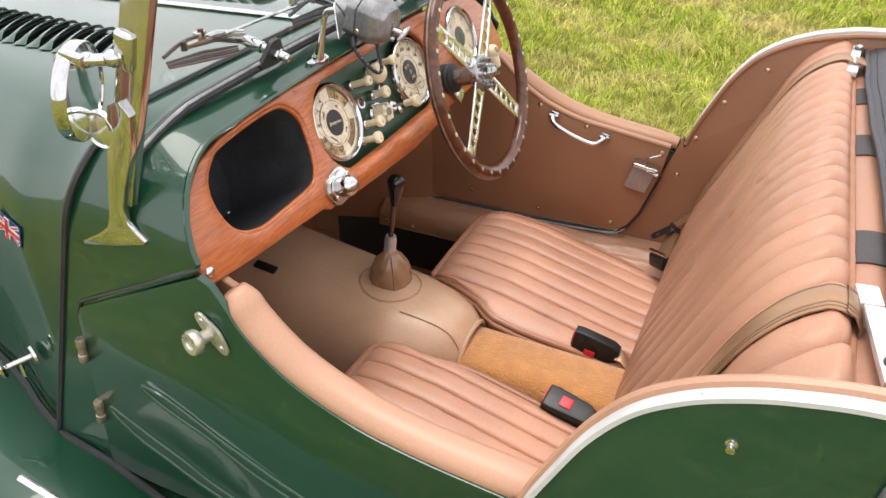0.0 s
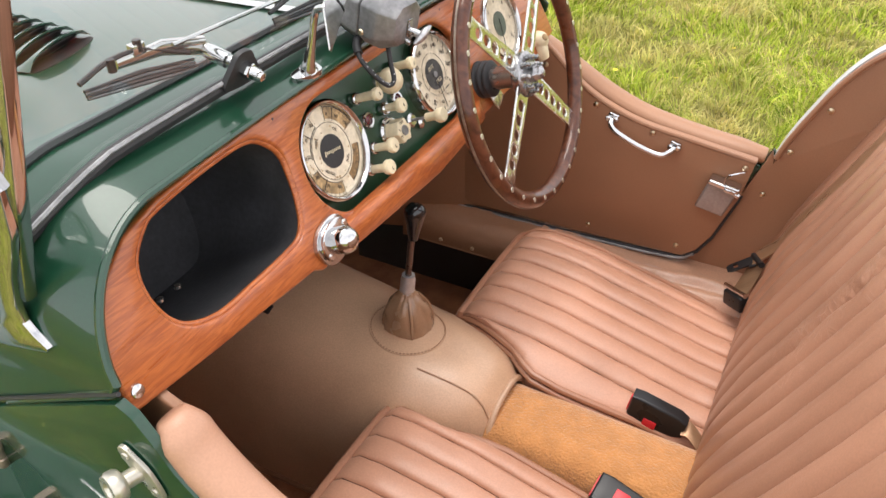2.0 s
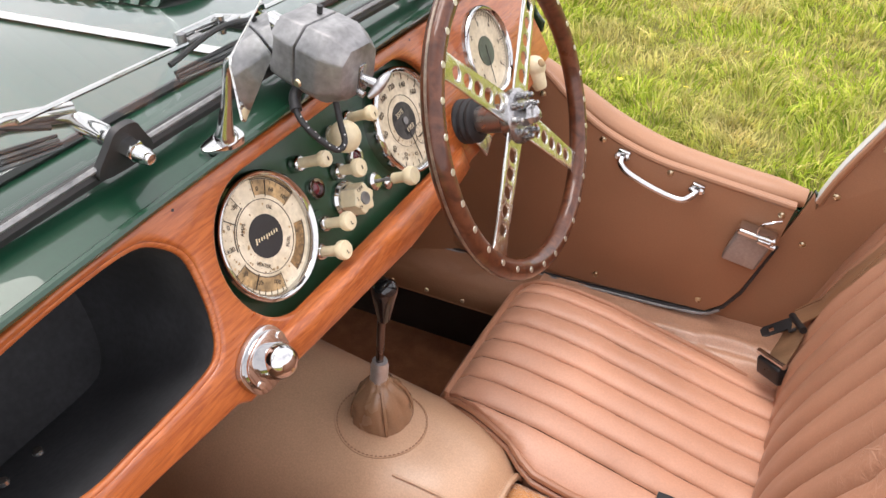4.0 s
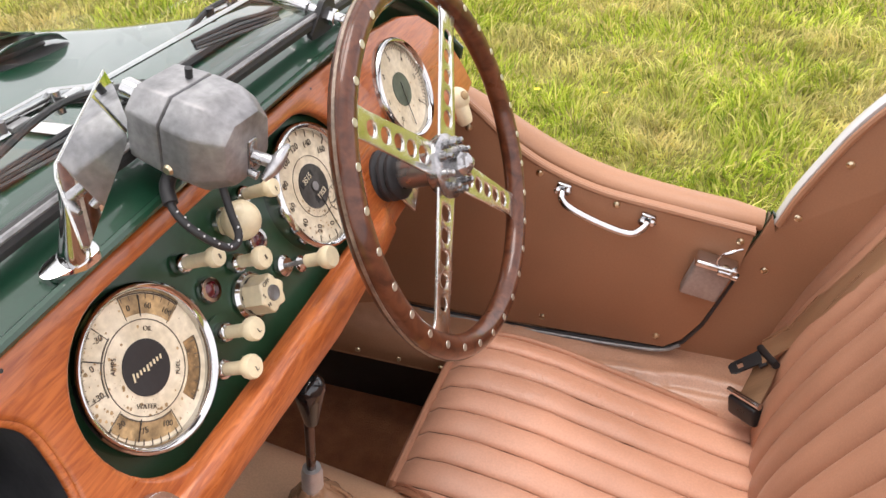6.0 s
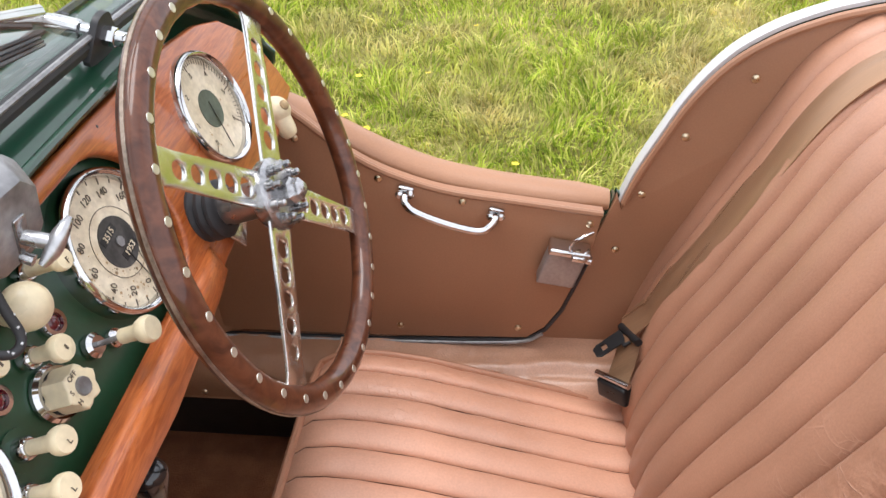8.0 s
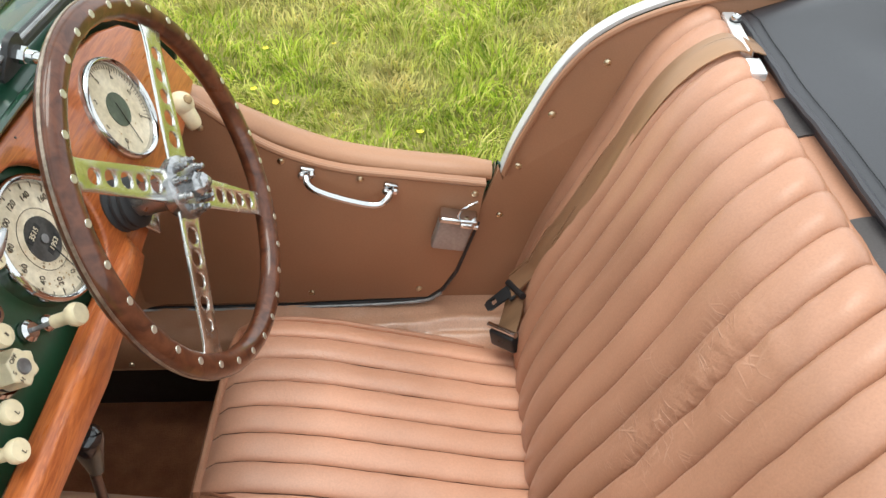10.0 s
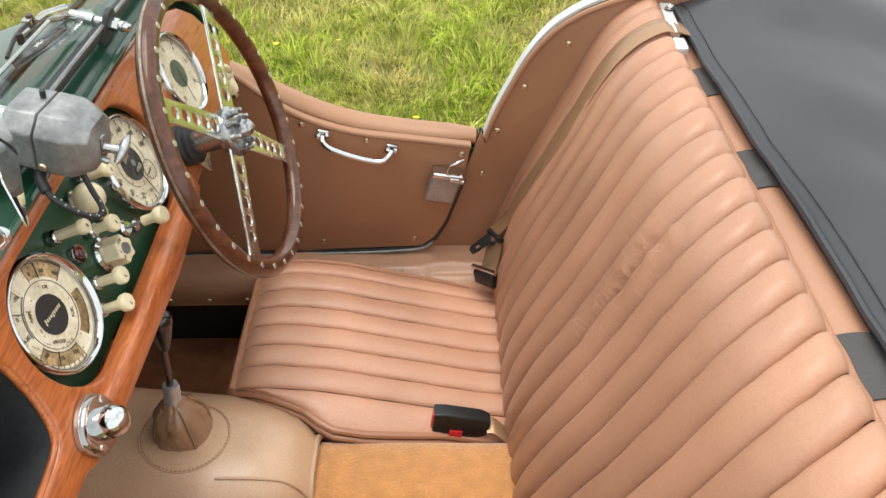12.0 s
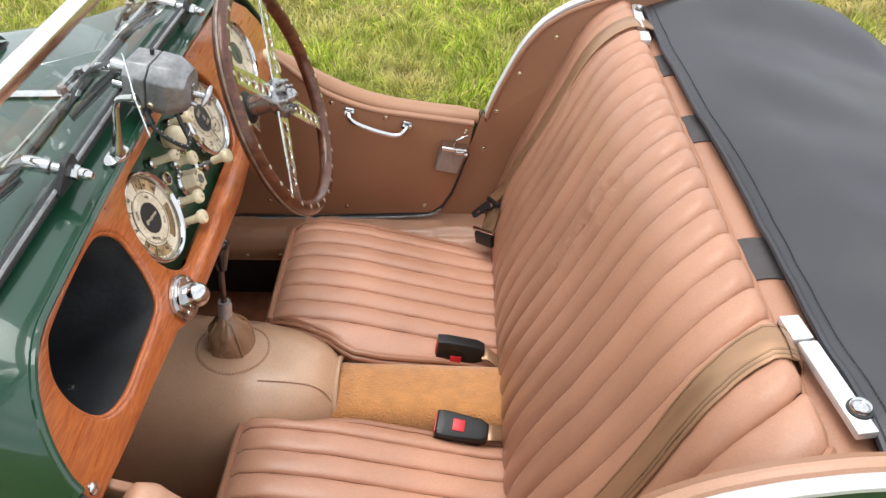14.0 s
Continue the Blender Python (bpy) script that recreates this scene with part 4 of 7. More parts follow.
for a, b in zip(rows, rows[1:]):
    for i in range(seg):
        bm.faces.new((a[i], a[(i + 1) % seg], b[(i + 1) % seg], b[i]))
bm.faces.new(rows[-1])
part("gaiter", bm, M_BOOT, lever, "creased brown leather gaiter", 80)
bm = bmesh.new()
for i in range(4):
    a = 2 * math.pi * i / 4 - 0.9
    pts = []
    for t, r in [(0, 0.0405), (0.10, 0.0450), (0.28, 0.0445), (0.45, 0.0418), (0.62, 0.0365), (0.76, 0.0285), (0.88, 0.0205)]:
        c = Vector(LP[0]).lerp(Vector(LP[1]), t)
        pts.append(c + Vector((0.90 * r * math.cos(a), 0.90 * r * math.sin(a), 0)))
    b_tube(bm, pts, 0.0022, 6)
part("gaiter_seams", bm, M_BOOT, lever)
bm = bmesh.new()
b_lathe(bm, [(0, 0), (0.0118, 0), (0.0122, 0.003), (0.0116, 0.005), (0.0116, 0.026), (0.0100, 0.029), (0.0100, 0.034), (0, 0.034)], facing((-0.0100, 0.033, 0.436), (0.10, 0.04, 1), (1, 0, 0)), 24)
part("collar", bm, material("brushed_steel", (0.58, 0.58, 0.58), 0.42, 0.7, 0.12, 40, 200, 0.05), lever, "brushed steel collar")
bm = bmesh.new()
b_rod(bm, (-0.0072, 0.034, 0.466), (-0.001, 0.043, 0.556), 0.0052)
part("rod", bm, material("dark_steel", (0.15, 0.12, 0.11), 0.3, 0.9, 0.15, 40, 200, 0.02), lever, "dark steel rod")
bm = bmesh.new()
b_lathe(bm, [(0, 0), (0.0075, 0), (0.0095, 0.010), (0.0145, 0.034), (0.0165, 0.045), (0.0155, 0.052), (0.010, 0.058), (0, 0.060)], facing((-0.001, 0.043, 0.533), (0.05, 0.10, 1), (1, 0, 0)), 28)
part("knob", bm, M_GLOSSBLACK, lever, "glossy black tapered knob")


# ---- doors ----
DOOR_TOP = [(0.055, 0.722), (0.070, 0.700), (0.095, 0.660), (0.150, 0.612), (0.235, 0.574), (0.325, 0.556), (0.430, 0.545)]
FAR_TRIM = [(-0.060, 0.700), (0.000, 0.690), (0.028, 0.672), (0.054, 0.648), (0.088, 0.619), (0.136, 0.591), (0.207, 0.566), (0.295, 0.552), (0.416, 0.535)]
FAR_PAD = [(-0.030, 0.672), (0.010, 0.655), (0.042, 0.637), (0.068, 0.622), (0.130, 0.588), (0.205, 0.559), (0.302, 0.540), (0.426, 0.525)]
DOOR_OUT = [(-0.160, 0.625), (0.040, 0.724)] + DOOR_TOP + DOOR_REAR + [(0.10, 0.300), (-0.12, 0.300), (-0.208, 0.310), (-0.201, 0.402), (-0.188, 0.560), (-0.184, 0.600), (-0.176, 0.616)]


def door(yo, yi, out, label):
    d = thing("door", label, "car door", group="cockpit doors")
    bm = bmesh.new()
    b_plate(bm, [(DOOR_OUT[:2] if out < 0 else [(-0.150, 0.640)]) + [(p.x, p.z - (0.006 if out < 0 else 0.012)) for p in smooth_path([(x, 0, z) for x, z in (DOOR_TOP if out < 0 else FAR_PAD)], 5)] + DOOR_OUT[2 + len(DOOR_TOP):]], abs(yi - yo) * (0.45 if out > 0 else 0.2), side(min(yo, yi) if out < 0 else max(yo, yi) - abs(yi - yo) * 0.0 - abs(yi - yo) * 0.45, -1), 0.002)
    skin = part("door_skin", bm, M_GREEN, d, "glossy dark green outer skin")
    # inner trim board
    bm = bmesh.new()
    ins = ([(-0.170, 0.680)] + [(p.x, p.z) for p in smooth_path([(x, 0, z) for x, z in FAR_TRIM], 4)] if out > 0 else [(-0.170, 0.600), (0.030, 0.700)] + [(x, z - 0.016) for x, z in DOOR_TOP[1:]] + [(0.424, 0.535)]) + DOOR_REAR[1:] + [(0.10, 0.298), (-0.12, 0.298), (-0.175, 0.310)]
    ytrim = (yi - 0.0) if out > 0 else yi
    b_plate(bm, [ins], 0.014 if out > 0 else 0.010, side(ytrim, -1) if out > 0 else side(ytrim - 0.010, -1), 0.005 if out > 0 else 0.003, 3)
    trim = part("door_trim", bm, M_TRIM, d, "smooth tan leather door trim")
    # padded top roll
    path = smooth_path([(x, 0, z) for x, z in DOOR_TOP[1:]] + [(0.452, 0, 0.540)] if out < 0 else [(x, 0, z) for x, z in FAR_PAD], 6)
    bm = bmesh.new()
    yc = (yo + yi) / 2 + (0.021 if out > 0 else 0.004)
    rings = []
    n = 14
    for i, p in enumerate(path):
        a, b = path[max(0, i - 1)], path[min(len(path) - 1, i + 1)]
        t = (b - a).normalized()
        nrm = Vector((-t.z, 0, t.x))
        grow = (min(1, 0.70 + i * 0.10) if out > 0 else min(1, 0.42 + i * 0.22) ** 0.6) * min(1, 0.75 + (len(path) - 1 - i) * 0.12)
        rings.append([bm.verts.new(Vector((p.x, yc, p.z)) + Vector((0, (0.026 if out > 0 else 0.026) * math.cos(2 * math.pi * k / n), 0)) * grow + nrm * ((0.017 if out > 0 else 0.020) * math.sin(2 * math.pi * k / n) * grow - (0.0 if out > 0 else 0.004))) for k in range(n)])
    for a, b in zip(rings, rings[1:]):
        for k in range(n):
            bm.faces.new((a[k], a[(k + 1) % n], b[(k + 1) % n], b[k]))
    bm.faces.new(rings[0])
    bm.faces.new(rings[-1])
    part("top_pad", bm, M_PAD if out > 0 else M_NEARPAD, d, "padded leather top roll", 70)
    # piped upper edge of the trim board
    bm = bmesh.new()
    b_tube(bm, smooth_path([(x, ytrim + 0.003, z - 0.004) for x, z in FAR_TRIM] if out > 0 else [(x, ytrim + 0.001, z - 0.021) for x, z in DOOR_TOP[1:]], 4), 0.0048 if out > 0 else 0.0042, 8)
    part("trim_piping", bm, M_TRIM, d)
    # bead along the lower trim edge
    bm = bmesh.new()
    b_tube(bm, [(x + (0.002 if out > 0 else 0), ytrim + 0.002 if out > 0 else ytrim, z - 0.005) for x, z in [(-0.17, 0.292), (-0.05, 0.292), (0.10, 0.294)] + list(reversed(DOOR_REAR))[:4]], [0.0034] * 5 + [0.0030, 0.0022] if out > 0 else 0.0032, 6)
    part("edge_bead", bm, M_SEALRUB if out > 0 else M_TRIM, d)
    if out > 0:
        bm = bmesh.new()
        b_tube(bm, smooth_path([(x, ytrim - 0.003, z) for x, z in ((-0.17, 0.286), (0.0, 0.286), (0.10, 0.288), (0.24, 0.292), (0.318, 0.299), (0.346, 0.316))], 4), 0.0026, 8)
        part("sill_bead", bm, M_CAST, d, "thin grey metal bead")
    return d, trim, skin


d_far, trim_far, skin_far = door(0.566, 0.514, 1, "closed driver's door with tan leather trim and grab handle")
d_near, trim_near, skin_near = door(-0.512, -0.462, -1, "closed dark green passenger door with leather top roll")
for x, z in ((0.133, 0.320), (0.310, 0.324), (-0.040, 0.335), (0.122, 0.582), (0.019, 0.640), (0.232, 0.548), (0.400, 0.517)):
    bm = bmesh.new()
    b_lathe(bm, [(0, 0), (0.0054, 0), (0.005, 0.0020), (0.003, 0.0034), (0, 0.0039)], facing((x, 0.514, z), (0, -1, 0)), 14)
    part("trim_stud", bm, M_BRASS, d_far)

grab = thing("grab_handle", "curved chrome grab handle on the leather door trim", "handle")
HL, HR = Vector((0.158, 0.508, 0.566)), Vector((0.276, 0.508, 0.535))
bm = bmesh.new()
b_tube(bm, smooth_path([HL + Vector((0, -0.012, 0)), HL + Vector((0.003, -0.022, -0.006)), HL + Vector((0.018, -0.028, -0.015)), HL.lerp(HR, 0.5) + Vector((0, -0.029, -0.016)), HR + Vector((-0.020, -0.028, -0.010)), HR + Vector((-0.004, -0.022, -0.003)), HR + Vector((0, -0.012, 0))], 6), 0.0052, 12)
part("grip", bm, M_CHROME, grab)
for h in (HL, HR):
    bm = bmesh.new()
    b_box(bm, (0.021, 0.009, 0.016), Matrix.Translation(h) @ Matrix.Rotation(0.25, 4, "Y"), 0.003)
    for dx in (-0.007, 0.007):
        b_lathe(bm, [(0, 0), (0.0055, 0), (0.0055, 0.005), (0.003, 0.008), (0, 0.008)], facing(h + Vector((dx, -0.005, 0)), (0, -1, 0)), 12)
    part("foot", bm, M_CHROME, grab)

latch = thing("door_latch", "old steel box latch with wire hook on the door trim", "latch")
LM = basis((0.366, 0.498, 0.460), Vector((1, 0, -0.17)).normalized(), Vector((0.30, 0, 1)).normalized(), Vector((0, -1, 0)))
bm = bmesh.new()
b_box(bm, (0.052, 0.060, 0.024), LM @ Matrix.Translation((0, -0.001, 0)), 0.004, 3)
part("box", bm, material("worn_nickel", (0.33, 0.31, 0.30), 0.36, 0.6, 0.18, 20, 200, 0.03), latch, "scuffed nickel lock box")
bm = bmesh.new()
b_box(bm, (0.056, 0.010, 0.030), LM @ Matrix.Translation((0.0, 0.030, 0.003)), 0.003, 3)
b_box(bm, (0.020, 0.007, 0.012), LM @ Matrix.Translation((0.012, 0.030, 0.020)), 0.002)
b_rod(bm, LM @ Vector((0.022, 0.022, 0.012)), LM @ Vector((0.031, 0.021, 0.012)), 0.0045, 12)
part("lid", bm, M_CHROME, latch, "chrome hinged lid with bolt")
bm = bmesh.new()
b_tube(bm, [LM @ Vector(p) for p in smooth_path([(0.004, 0.030, 0.014), (-0.004, 0.044, 0.017), (-0.002, 0.056, 0.018), (0.008, 0.064, 0.016), (0.018, 0.067, 0.010)], 6)], 0.0020, 8)
part("hook", bm, M_CHROME, latch, "bent chrome wire hook")

# near door furniture
for x, z in ((-0.205, 0.541), (-0.205, 0.426)):
    bm = bmesh.new()
    b_lathe(bm, [(0, -0.021), (0.0055, -0.021), (0.0072, -0.018), (0.0072, -0.007), (0.0060, -0.006), (0.0060, 0.006), (0.0072, 0.007), (0.0072, 0.018), (0.0055, 0.021), (0, 0.021)], Matrix.Translation((x + 0.012 + (0.541 - z) * -0.03, -0.515, z)) @ Matrix.Rotation(0.10, 4, "Y"), 16)
    part("hinge", bm, M_HINGE, d_near, "weathered bronze hinge")
bm = bmesh.new()
KF = facing((0.047, -0.514, 0.647), (0, -1, 0)) @ Matrix.Rotation(radians(35), 4, "Z")
b_plate(bm, [rounded([(-0.005, -0.028), (0.005, -0.029), (0.012, -0.006), (0.012, 0.006), (0.005, 0.029), (-0.005, 0.028), (-0.009, 0.0)], 4)], 0.004, KF @ Matrix.Translation((0.004, 0, 0.004)), 0.0012)
for q in (-0.021, 0.021):
    b_lathe(bm, [(0, 0), (0.0042, 0), (0.0036, 0.0016), (0, 0.002)], KF @ Matrix.Translation((0.004, q, 0.004)), 12)
part("rose", bm, M_NICKEL, d_near, "dull nickel backplate with screws")
bm = bmesh.new()
b_lathe(bm, [(0, 0), (0.008, 0), (0.008, 0.016), (0.0135, 0.018), (0.0155, 0.021), (0.0155, 0.028), (0.014, 0.031), (0.008, 0.031), (0.0065, 0.028), (0, 0.028)], facing((0.047, -0.514, 0.647), (-0.25, -1, 0.1)), 28)
part("turn_knob", bm, M_NICKEL, d_near, "round dull nickel turn knob")
for upper, lower in (([(-0.097, 0.508), (-0.065, 0.502), (-0.021, 0.481), (0.022, 0.458), (0.067, 0.438), (0.120, 0.415), (0.22, 0.378)], [(-0.094, 0.499), (-0.057, 0.477), (0.003, 0.452), (0.040, 0.430), (0.085, 0.408), (0.20, 0.366)]),
                     ([(-0.173, 0.440), (-0.144, 0.426), (-0.101, 0.404), (-0.053, 0.382), (-0.007, 0.356), (0.10, 0.318)], [(-0.172, 0.427), (-0.132, 0.394), (-0.082, 0.370), (-0.027, 0.344), (0.07, 0.312)])):
    bm = bmesh.new()
    b_tube(bm, smooth_path([(x, -0.5122, z) for x, z in list(reversed(upper)) + lower], 5), 0.0030, 8)
    part("pressed_bead", bm, M_GREEN, skin_near, "hairpin-shaped pressed bead")
# gap seal round the near door
bm = bmesh.new()
b_tube(bm, [(x - 0.003, -0.5070, z + 0.002) for x, z in [(0.045, 0.731), (-0.156, 0.630), (-0.175, 0.620), (-0.184, 0.602), (-0.188, 0.56), (-0.201, 0.402), (-0.208, 0.31)]], 0.0024, 6)
part("door_gap", bm, M_SEALRUB, d_near)

near_latch = thing("door_latch", "small bright door catch on the leather top roll", "latch")
bm = bmesh.new()
b_box(bm, (0.026, 0.014, 0.010), Matrix.Translation((0.168, -0.447, 0.551)) @ Matrix.Rotation(0.35, 4, "Y"), 0.002)
part("plate", bm, M_ALU, near_latch)
bm = bmesh.new()
b_rod(bm, (0.162, -0.444, 0.555), (0.164, -0.434, 0.561), 0.004, 10)
part("button", bm, M_CHROME, near_latch)

# ---- seats ----
BACK = [(0.476, 0.215), (0.467, 0.270), (0.474, 0.345), (0.500, 0.440), (0.541, 0.545), (0.580, 0.645), (0.608, 0.712), (0.633, 0.752), (0.661, 0.776), (0.688, 0.785), (0.707, 0.772), (0.714, 0.728)]
backrest = thing("bench_seat", "full-width fluted tan leather backrest, creased with age", "seat")
NB = 5
back_line = smooth_path([(x, 0, z) for x, z in BACK], NB)
NF = 21
YT0, YT1 = -0.456, 0.554
# the flutes lean towards the passenger's side half way up and back again at the crest
FLUTE_LEAN = [(0, 0.020), (1, 0.012), (2, -0.002), (3, -0.019), (4, -0.034), (5, -0.041), (6, -0.041), (7, -0.036), (8, -0.026), (9, -0.011), (10, -0.001), (11, 0.0)]


def back_y(s, j):
    far = max(0.0, (s - 0.45) / 0.55)
    return YT0 + (YT1 - YT0) * s - 0.014 * max(0.0, 1 - s * NF) - 0.011 * math.exp(-((s - 0.57) / 0.12) ** 2) + lerp_table(FLUTE_LEAN, j) * (1 - 0.8 * far) + 0.014 * far * min(1.0, max(0.0, (4.8 - j) / 2))


def back_point(j, s, lift):
    """j runs up the profile, one unit a control point; s across the seat."""
    f = min(max(j * NB, 0.0), len(back_line) - 1.0)
    i = min(int(f), len(back_line) - 2)
    p = back_line[i].lerp(back_line[i + 1], f - i)
    t = (back_line[min(i + 2, len(back_line) - 1)] - back_line[max(0, i - 1)]).normalized()
    nrm = Vector((-t.z, 0, t.x))
    e = abs(2 * s - 1)
    up = min(1.0, max(0.0, (j - 1) / 4)) * min(1.0, max(0.0, (10.5 - j) / 2))
    q = p + nrm * lift
    q.x += 0.012 * e * e * up
    if s < 0.5:
        q.x += 0.014 * e ** 10 * up
        q.z -= 0.010 * e ** 12 * min(1.0, max(0.0, (j - 6) / 2))
    q.y = back_y(s, j)
    return q


NJ = len(back_line)
for f in range(NF):
    bm = bmesh.new()
    rows = []
    cols = (0.0, 0.02, 0.07, 0.18, 0.34, 0.5, 0.66, 0.82, 0.93, 0.98, 1.0)
    NC = len(cols) - 1
    for i in range(NJ):
        row = []
        j = i / NB
        fade = min(1.0, max(0.10, (10.2 - j) / 1.4))
        for c in cols:
            s = (f + 0.017 + 0.966 * c) / NF
            wave = 0.0014 * noise.noise(Vector((f * 3.1, j * 1.4, c * 1.8))) + 0.0008 * noise.noise(Vector((f * 7.7 + c * 3, j * 3.3, 5.0)))
            worn = math.exp(-((s - 0.515) / 0.045) ** 2 - ((j - 5.0) / 1.9) ** 2)
            wave += worn * 0.0050 * noise.noise(Vector((s * 50, j * 6.0 + s * 40, 7.0)))
            rise = math.sin(math.pi / 2 * min(1.0, c / 0.42)) ** 0.62 * math.sin(math.pi / 2 * min(1.0, (1 - c) / 0.16)) ** 0.40
            puff = (0.0135 * rise - 0.0055 + wave) * fade
            row.append(bm.verts.new(back_point(j, s, puff)))
        rows.append(row)
    for a, b in zip(rows, rows[1:]):
        for c in range(NC):
            bm.faces.new((a[c], a[c + 1], b[c + 1], b[c]))
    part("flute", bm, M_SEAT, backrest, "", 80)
# dark sheet behind the flutes, painting the shade down in their seams
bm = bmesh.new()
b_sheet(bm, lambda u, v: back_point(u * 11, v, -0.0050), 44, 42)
part("back_core", bm, M_SEAMSHADE, backrest)
bm = bmesh.new()
b_tube(bm, [back_point(10.15, s / 100, 0.0025) + Vector((0.0, 0, 0.0010 * math.sin(s * math.pi / 2.5))) for s in range(101)], 0.0042, 8)
part("piping", bm, M_PIPING, backrest)
for s0, sg in ((0.0, -1), (1.0, 1)):
    bm = bmesh.new()
    b_tube(bm, [back_point(j / 4, s0, 0.0) for j in range(42)], 0.0048, 6)
    part("piping", bm, M_PIPING, backrest)
    bm = bmesh.new()
    b_tube(bm, [back_point(6 + j / 8, s0, -0.010) + Vector((0.004, sg * 0.005, 0)) for j in range(34)], 0.0046, 6)
    part("end_roll", bm, M_PIPING, backrest, "second roll of piping at the seat's end")
    bm = bmesh.new()
    b_sheet(bm, lambda u, v: back_point(u * 10.2, s0, -0.002) + Vector((0.10 * v * (1 - u * 0.8), sg * 0.012 * math.sin(math.pi * v), -0.02 * v)), 40, 6)
    part("back_side", bm, M_SEAT, backrest)


def cushion(inner, outer, label, near):
    """inner(x) and outer(x) give the cushion's edges across the car."""
    c = thing("seat_cushion", label, "seat", group="seat cushions")
    n, m = 8, 26

    def surf(u, s, lift):
        x = 0.030 + (0.495 - 0.030) * u
        yi, yo, y0 = inner(x), outer(x), inner(0.5)
        y = y0 + (yo - y0) * s
        if s < 1 / n:
            y = inner(0.22) + (y0 + (yo - y0) / n - inner(0.22)) * s * n
        y = max(y, yi) if yo > y0 else min(y, yi)
        z = lerp_table([(0.030, 0.318), (0.045, 0.333), (0.085, 0.337), (0.18, 0.324), (0.30, 0.293), (0.42, 0.262), (0.50, 0.250)], x)
        z += 0.006 * math.sin(math.pi * s) - 0.020 * max(0, abs(2 * s - 1) - 0.8) / 0.2 * 0.6
        return Vector((x, y, z + lift))
    for f in range(n):
        bm = bmesh.new()
        rows = []
        for i in range(m + 1):
            row = []
            for k in (0.0, 0.03, 0.11, 0.27, 0.5, 0.73, 0.89, 0.97, 1.0):
                s = (f + 0.018 + 0.964 * k) / n
                puff = 0.0085 * math.sin(math.pi * k) ** 0.40 - 0.004 + 0.0012 * noise.noise(Vector((i * 0.5, f * 2.7 + k, 9.0 + near))) + 0.0010 * noise.noise(Vector((i * 1.3, f * 5.1 + k * 3, 2.0 + near)))
                row.append(bm.verts.new(surf(i / m, s, puff * min(1, 0.3 + i * 0.25))))
            rows.append(row)
        for a, b in zip(rows, rows[1:]):
            for k in range(8):
                bm.faces.new((a[k], a[k + 1], b[k + 1], b[k]))
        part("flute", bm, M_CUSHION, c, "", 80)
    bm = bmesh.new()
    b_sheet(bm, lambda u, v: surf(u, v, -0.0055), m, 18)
    part("seam_core", bm, M_SEAMSHADE, c)
    bm = bmesh.new()
    ring = [surf(0.0, s / 16, 0.0) + Vector((-0.003, 0, 0)) for s in range(17)] + [surf(u / 20, 1, 0.0) for u in range(1, 21)]
    ring = [surf(1 - u / 20, 0, 0.0) for u in range(20)] + ring
    b_tube(bm, [p + Vector((0, 0, 0.002)) for p in ring], 0.0058, 8)
    part("piping", bm, M_PIPING, c)
    bm = bmesh.new()
    b_tube(bm, [Vector((p.x - 0.005 * (k > 19 and k < 37), p.y - (0.005 if near == 0 else -0.005) * (k < 20), p.z - 0.0085)) for k, p in enumerate(ring)], 0.0050, 8)
    part("lower_piping", bm, M_PIPING, c, "second roll of piping")
    bm = bmesh.new()
    for a, b in zip(ring, ring[1:]):
        v = [bm.verts.new(a), bm.verts.new(b), bm.verts.new((b.x + 0.004, b.y, 0.13)), bm.verts.new((a.x + 0.004, a.y, 0.13))]
        bm.faces.new(v)
    bmesh.ops.remove_doubles(bm, verts=bm.verts, dist=0.0005)
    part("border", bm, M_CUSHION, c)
    return c, surf


far_c, far_surf = cushion(lambda x: lerp_table([(0.03, 0.146), (0.05, 0.137), (0.083, 0.127), (0.111, 0.118), (0.148, 0.104), (0.172, 0.084), (0.19, 0.074), (0.245, 0.074), (0.30, 0.082), (0.365, 0.093), (0.5, 0.093)], x),
                          lambda x: lerp_table([(0.03, 0.440), (0.12, 0.450), (0.5, 0.446)], x), "fluted tan leather driver's seat cushion with piped edge", 0)
near_c, near_surf = cushion(lambda x: lerp_table([(0.03, -0.092), (0.06, -0.098), (0.12, -0.104), (0.17, -0.090), (0.24, -0.078), (0.5, -0.076)], x),
                            lambda x: -0.425, "fluted tan leather passenger seat cushion with piped edge", 1)

# ---- dashboard ----
dash = thing("dashboard", "varnished mahogany dashboard with green instrument panel", "dashboard")
D_OUT = [(-0.500, 0.702), (-0.496, 0.748), (-0.483, 0.778), (-0.460, 0.803), (-0.426, 0.822), (-0.377, 0.833), (-0.312, 0.838), (-0.228, 0.840), (-0.1, 0.840), (0.05, 0.838), (0.2, 0.836), (0.35, 0.830), (0.43, 0.822), (0.48, 0.808), (0.515, 0.783), (0.535, 0.752), (0.547, 0.716), (0.552, 0.690),
         (0.45, 0.672), (0.35, 0.664), (0.24, 0.664), (0.15, 0.658), (0.05, 0.656), (-0.08, 0.664), (-0.165, 0.670), (-0.228, 0.672), (-0.240, 0.679), (-0.265, 0.681), (-0.32, 0.686), (-0.40, 0.692)]
GLOVE = rounded([(-0.432, 0.775), (-0.424, 0.800), (-0.402, 0.818), (-0.380, 0.825), (-0.307, 0.830), (-0.250, 0.829), (-0.226, 0.818), (-0.211, 0.799), (-0.211, 0.772), (-0.217, 0.744), (-0.229, 0.723), (-0.252, 0.714), (-0.327, 0.713), (-0.372, 0.714), (-0.408, 0.726), (-0.426, 0.746)], 4)


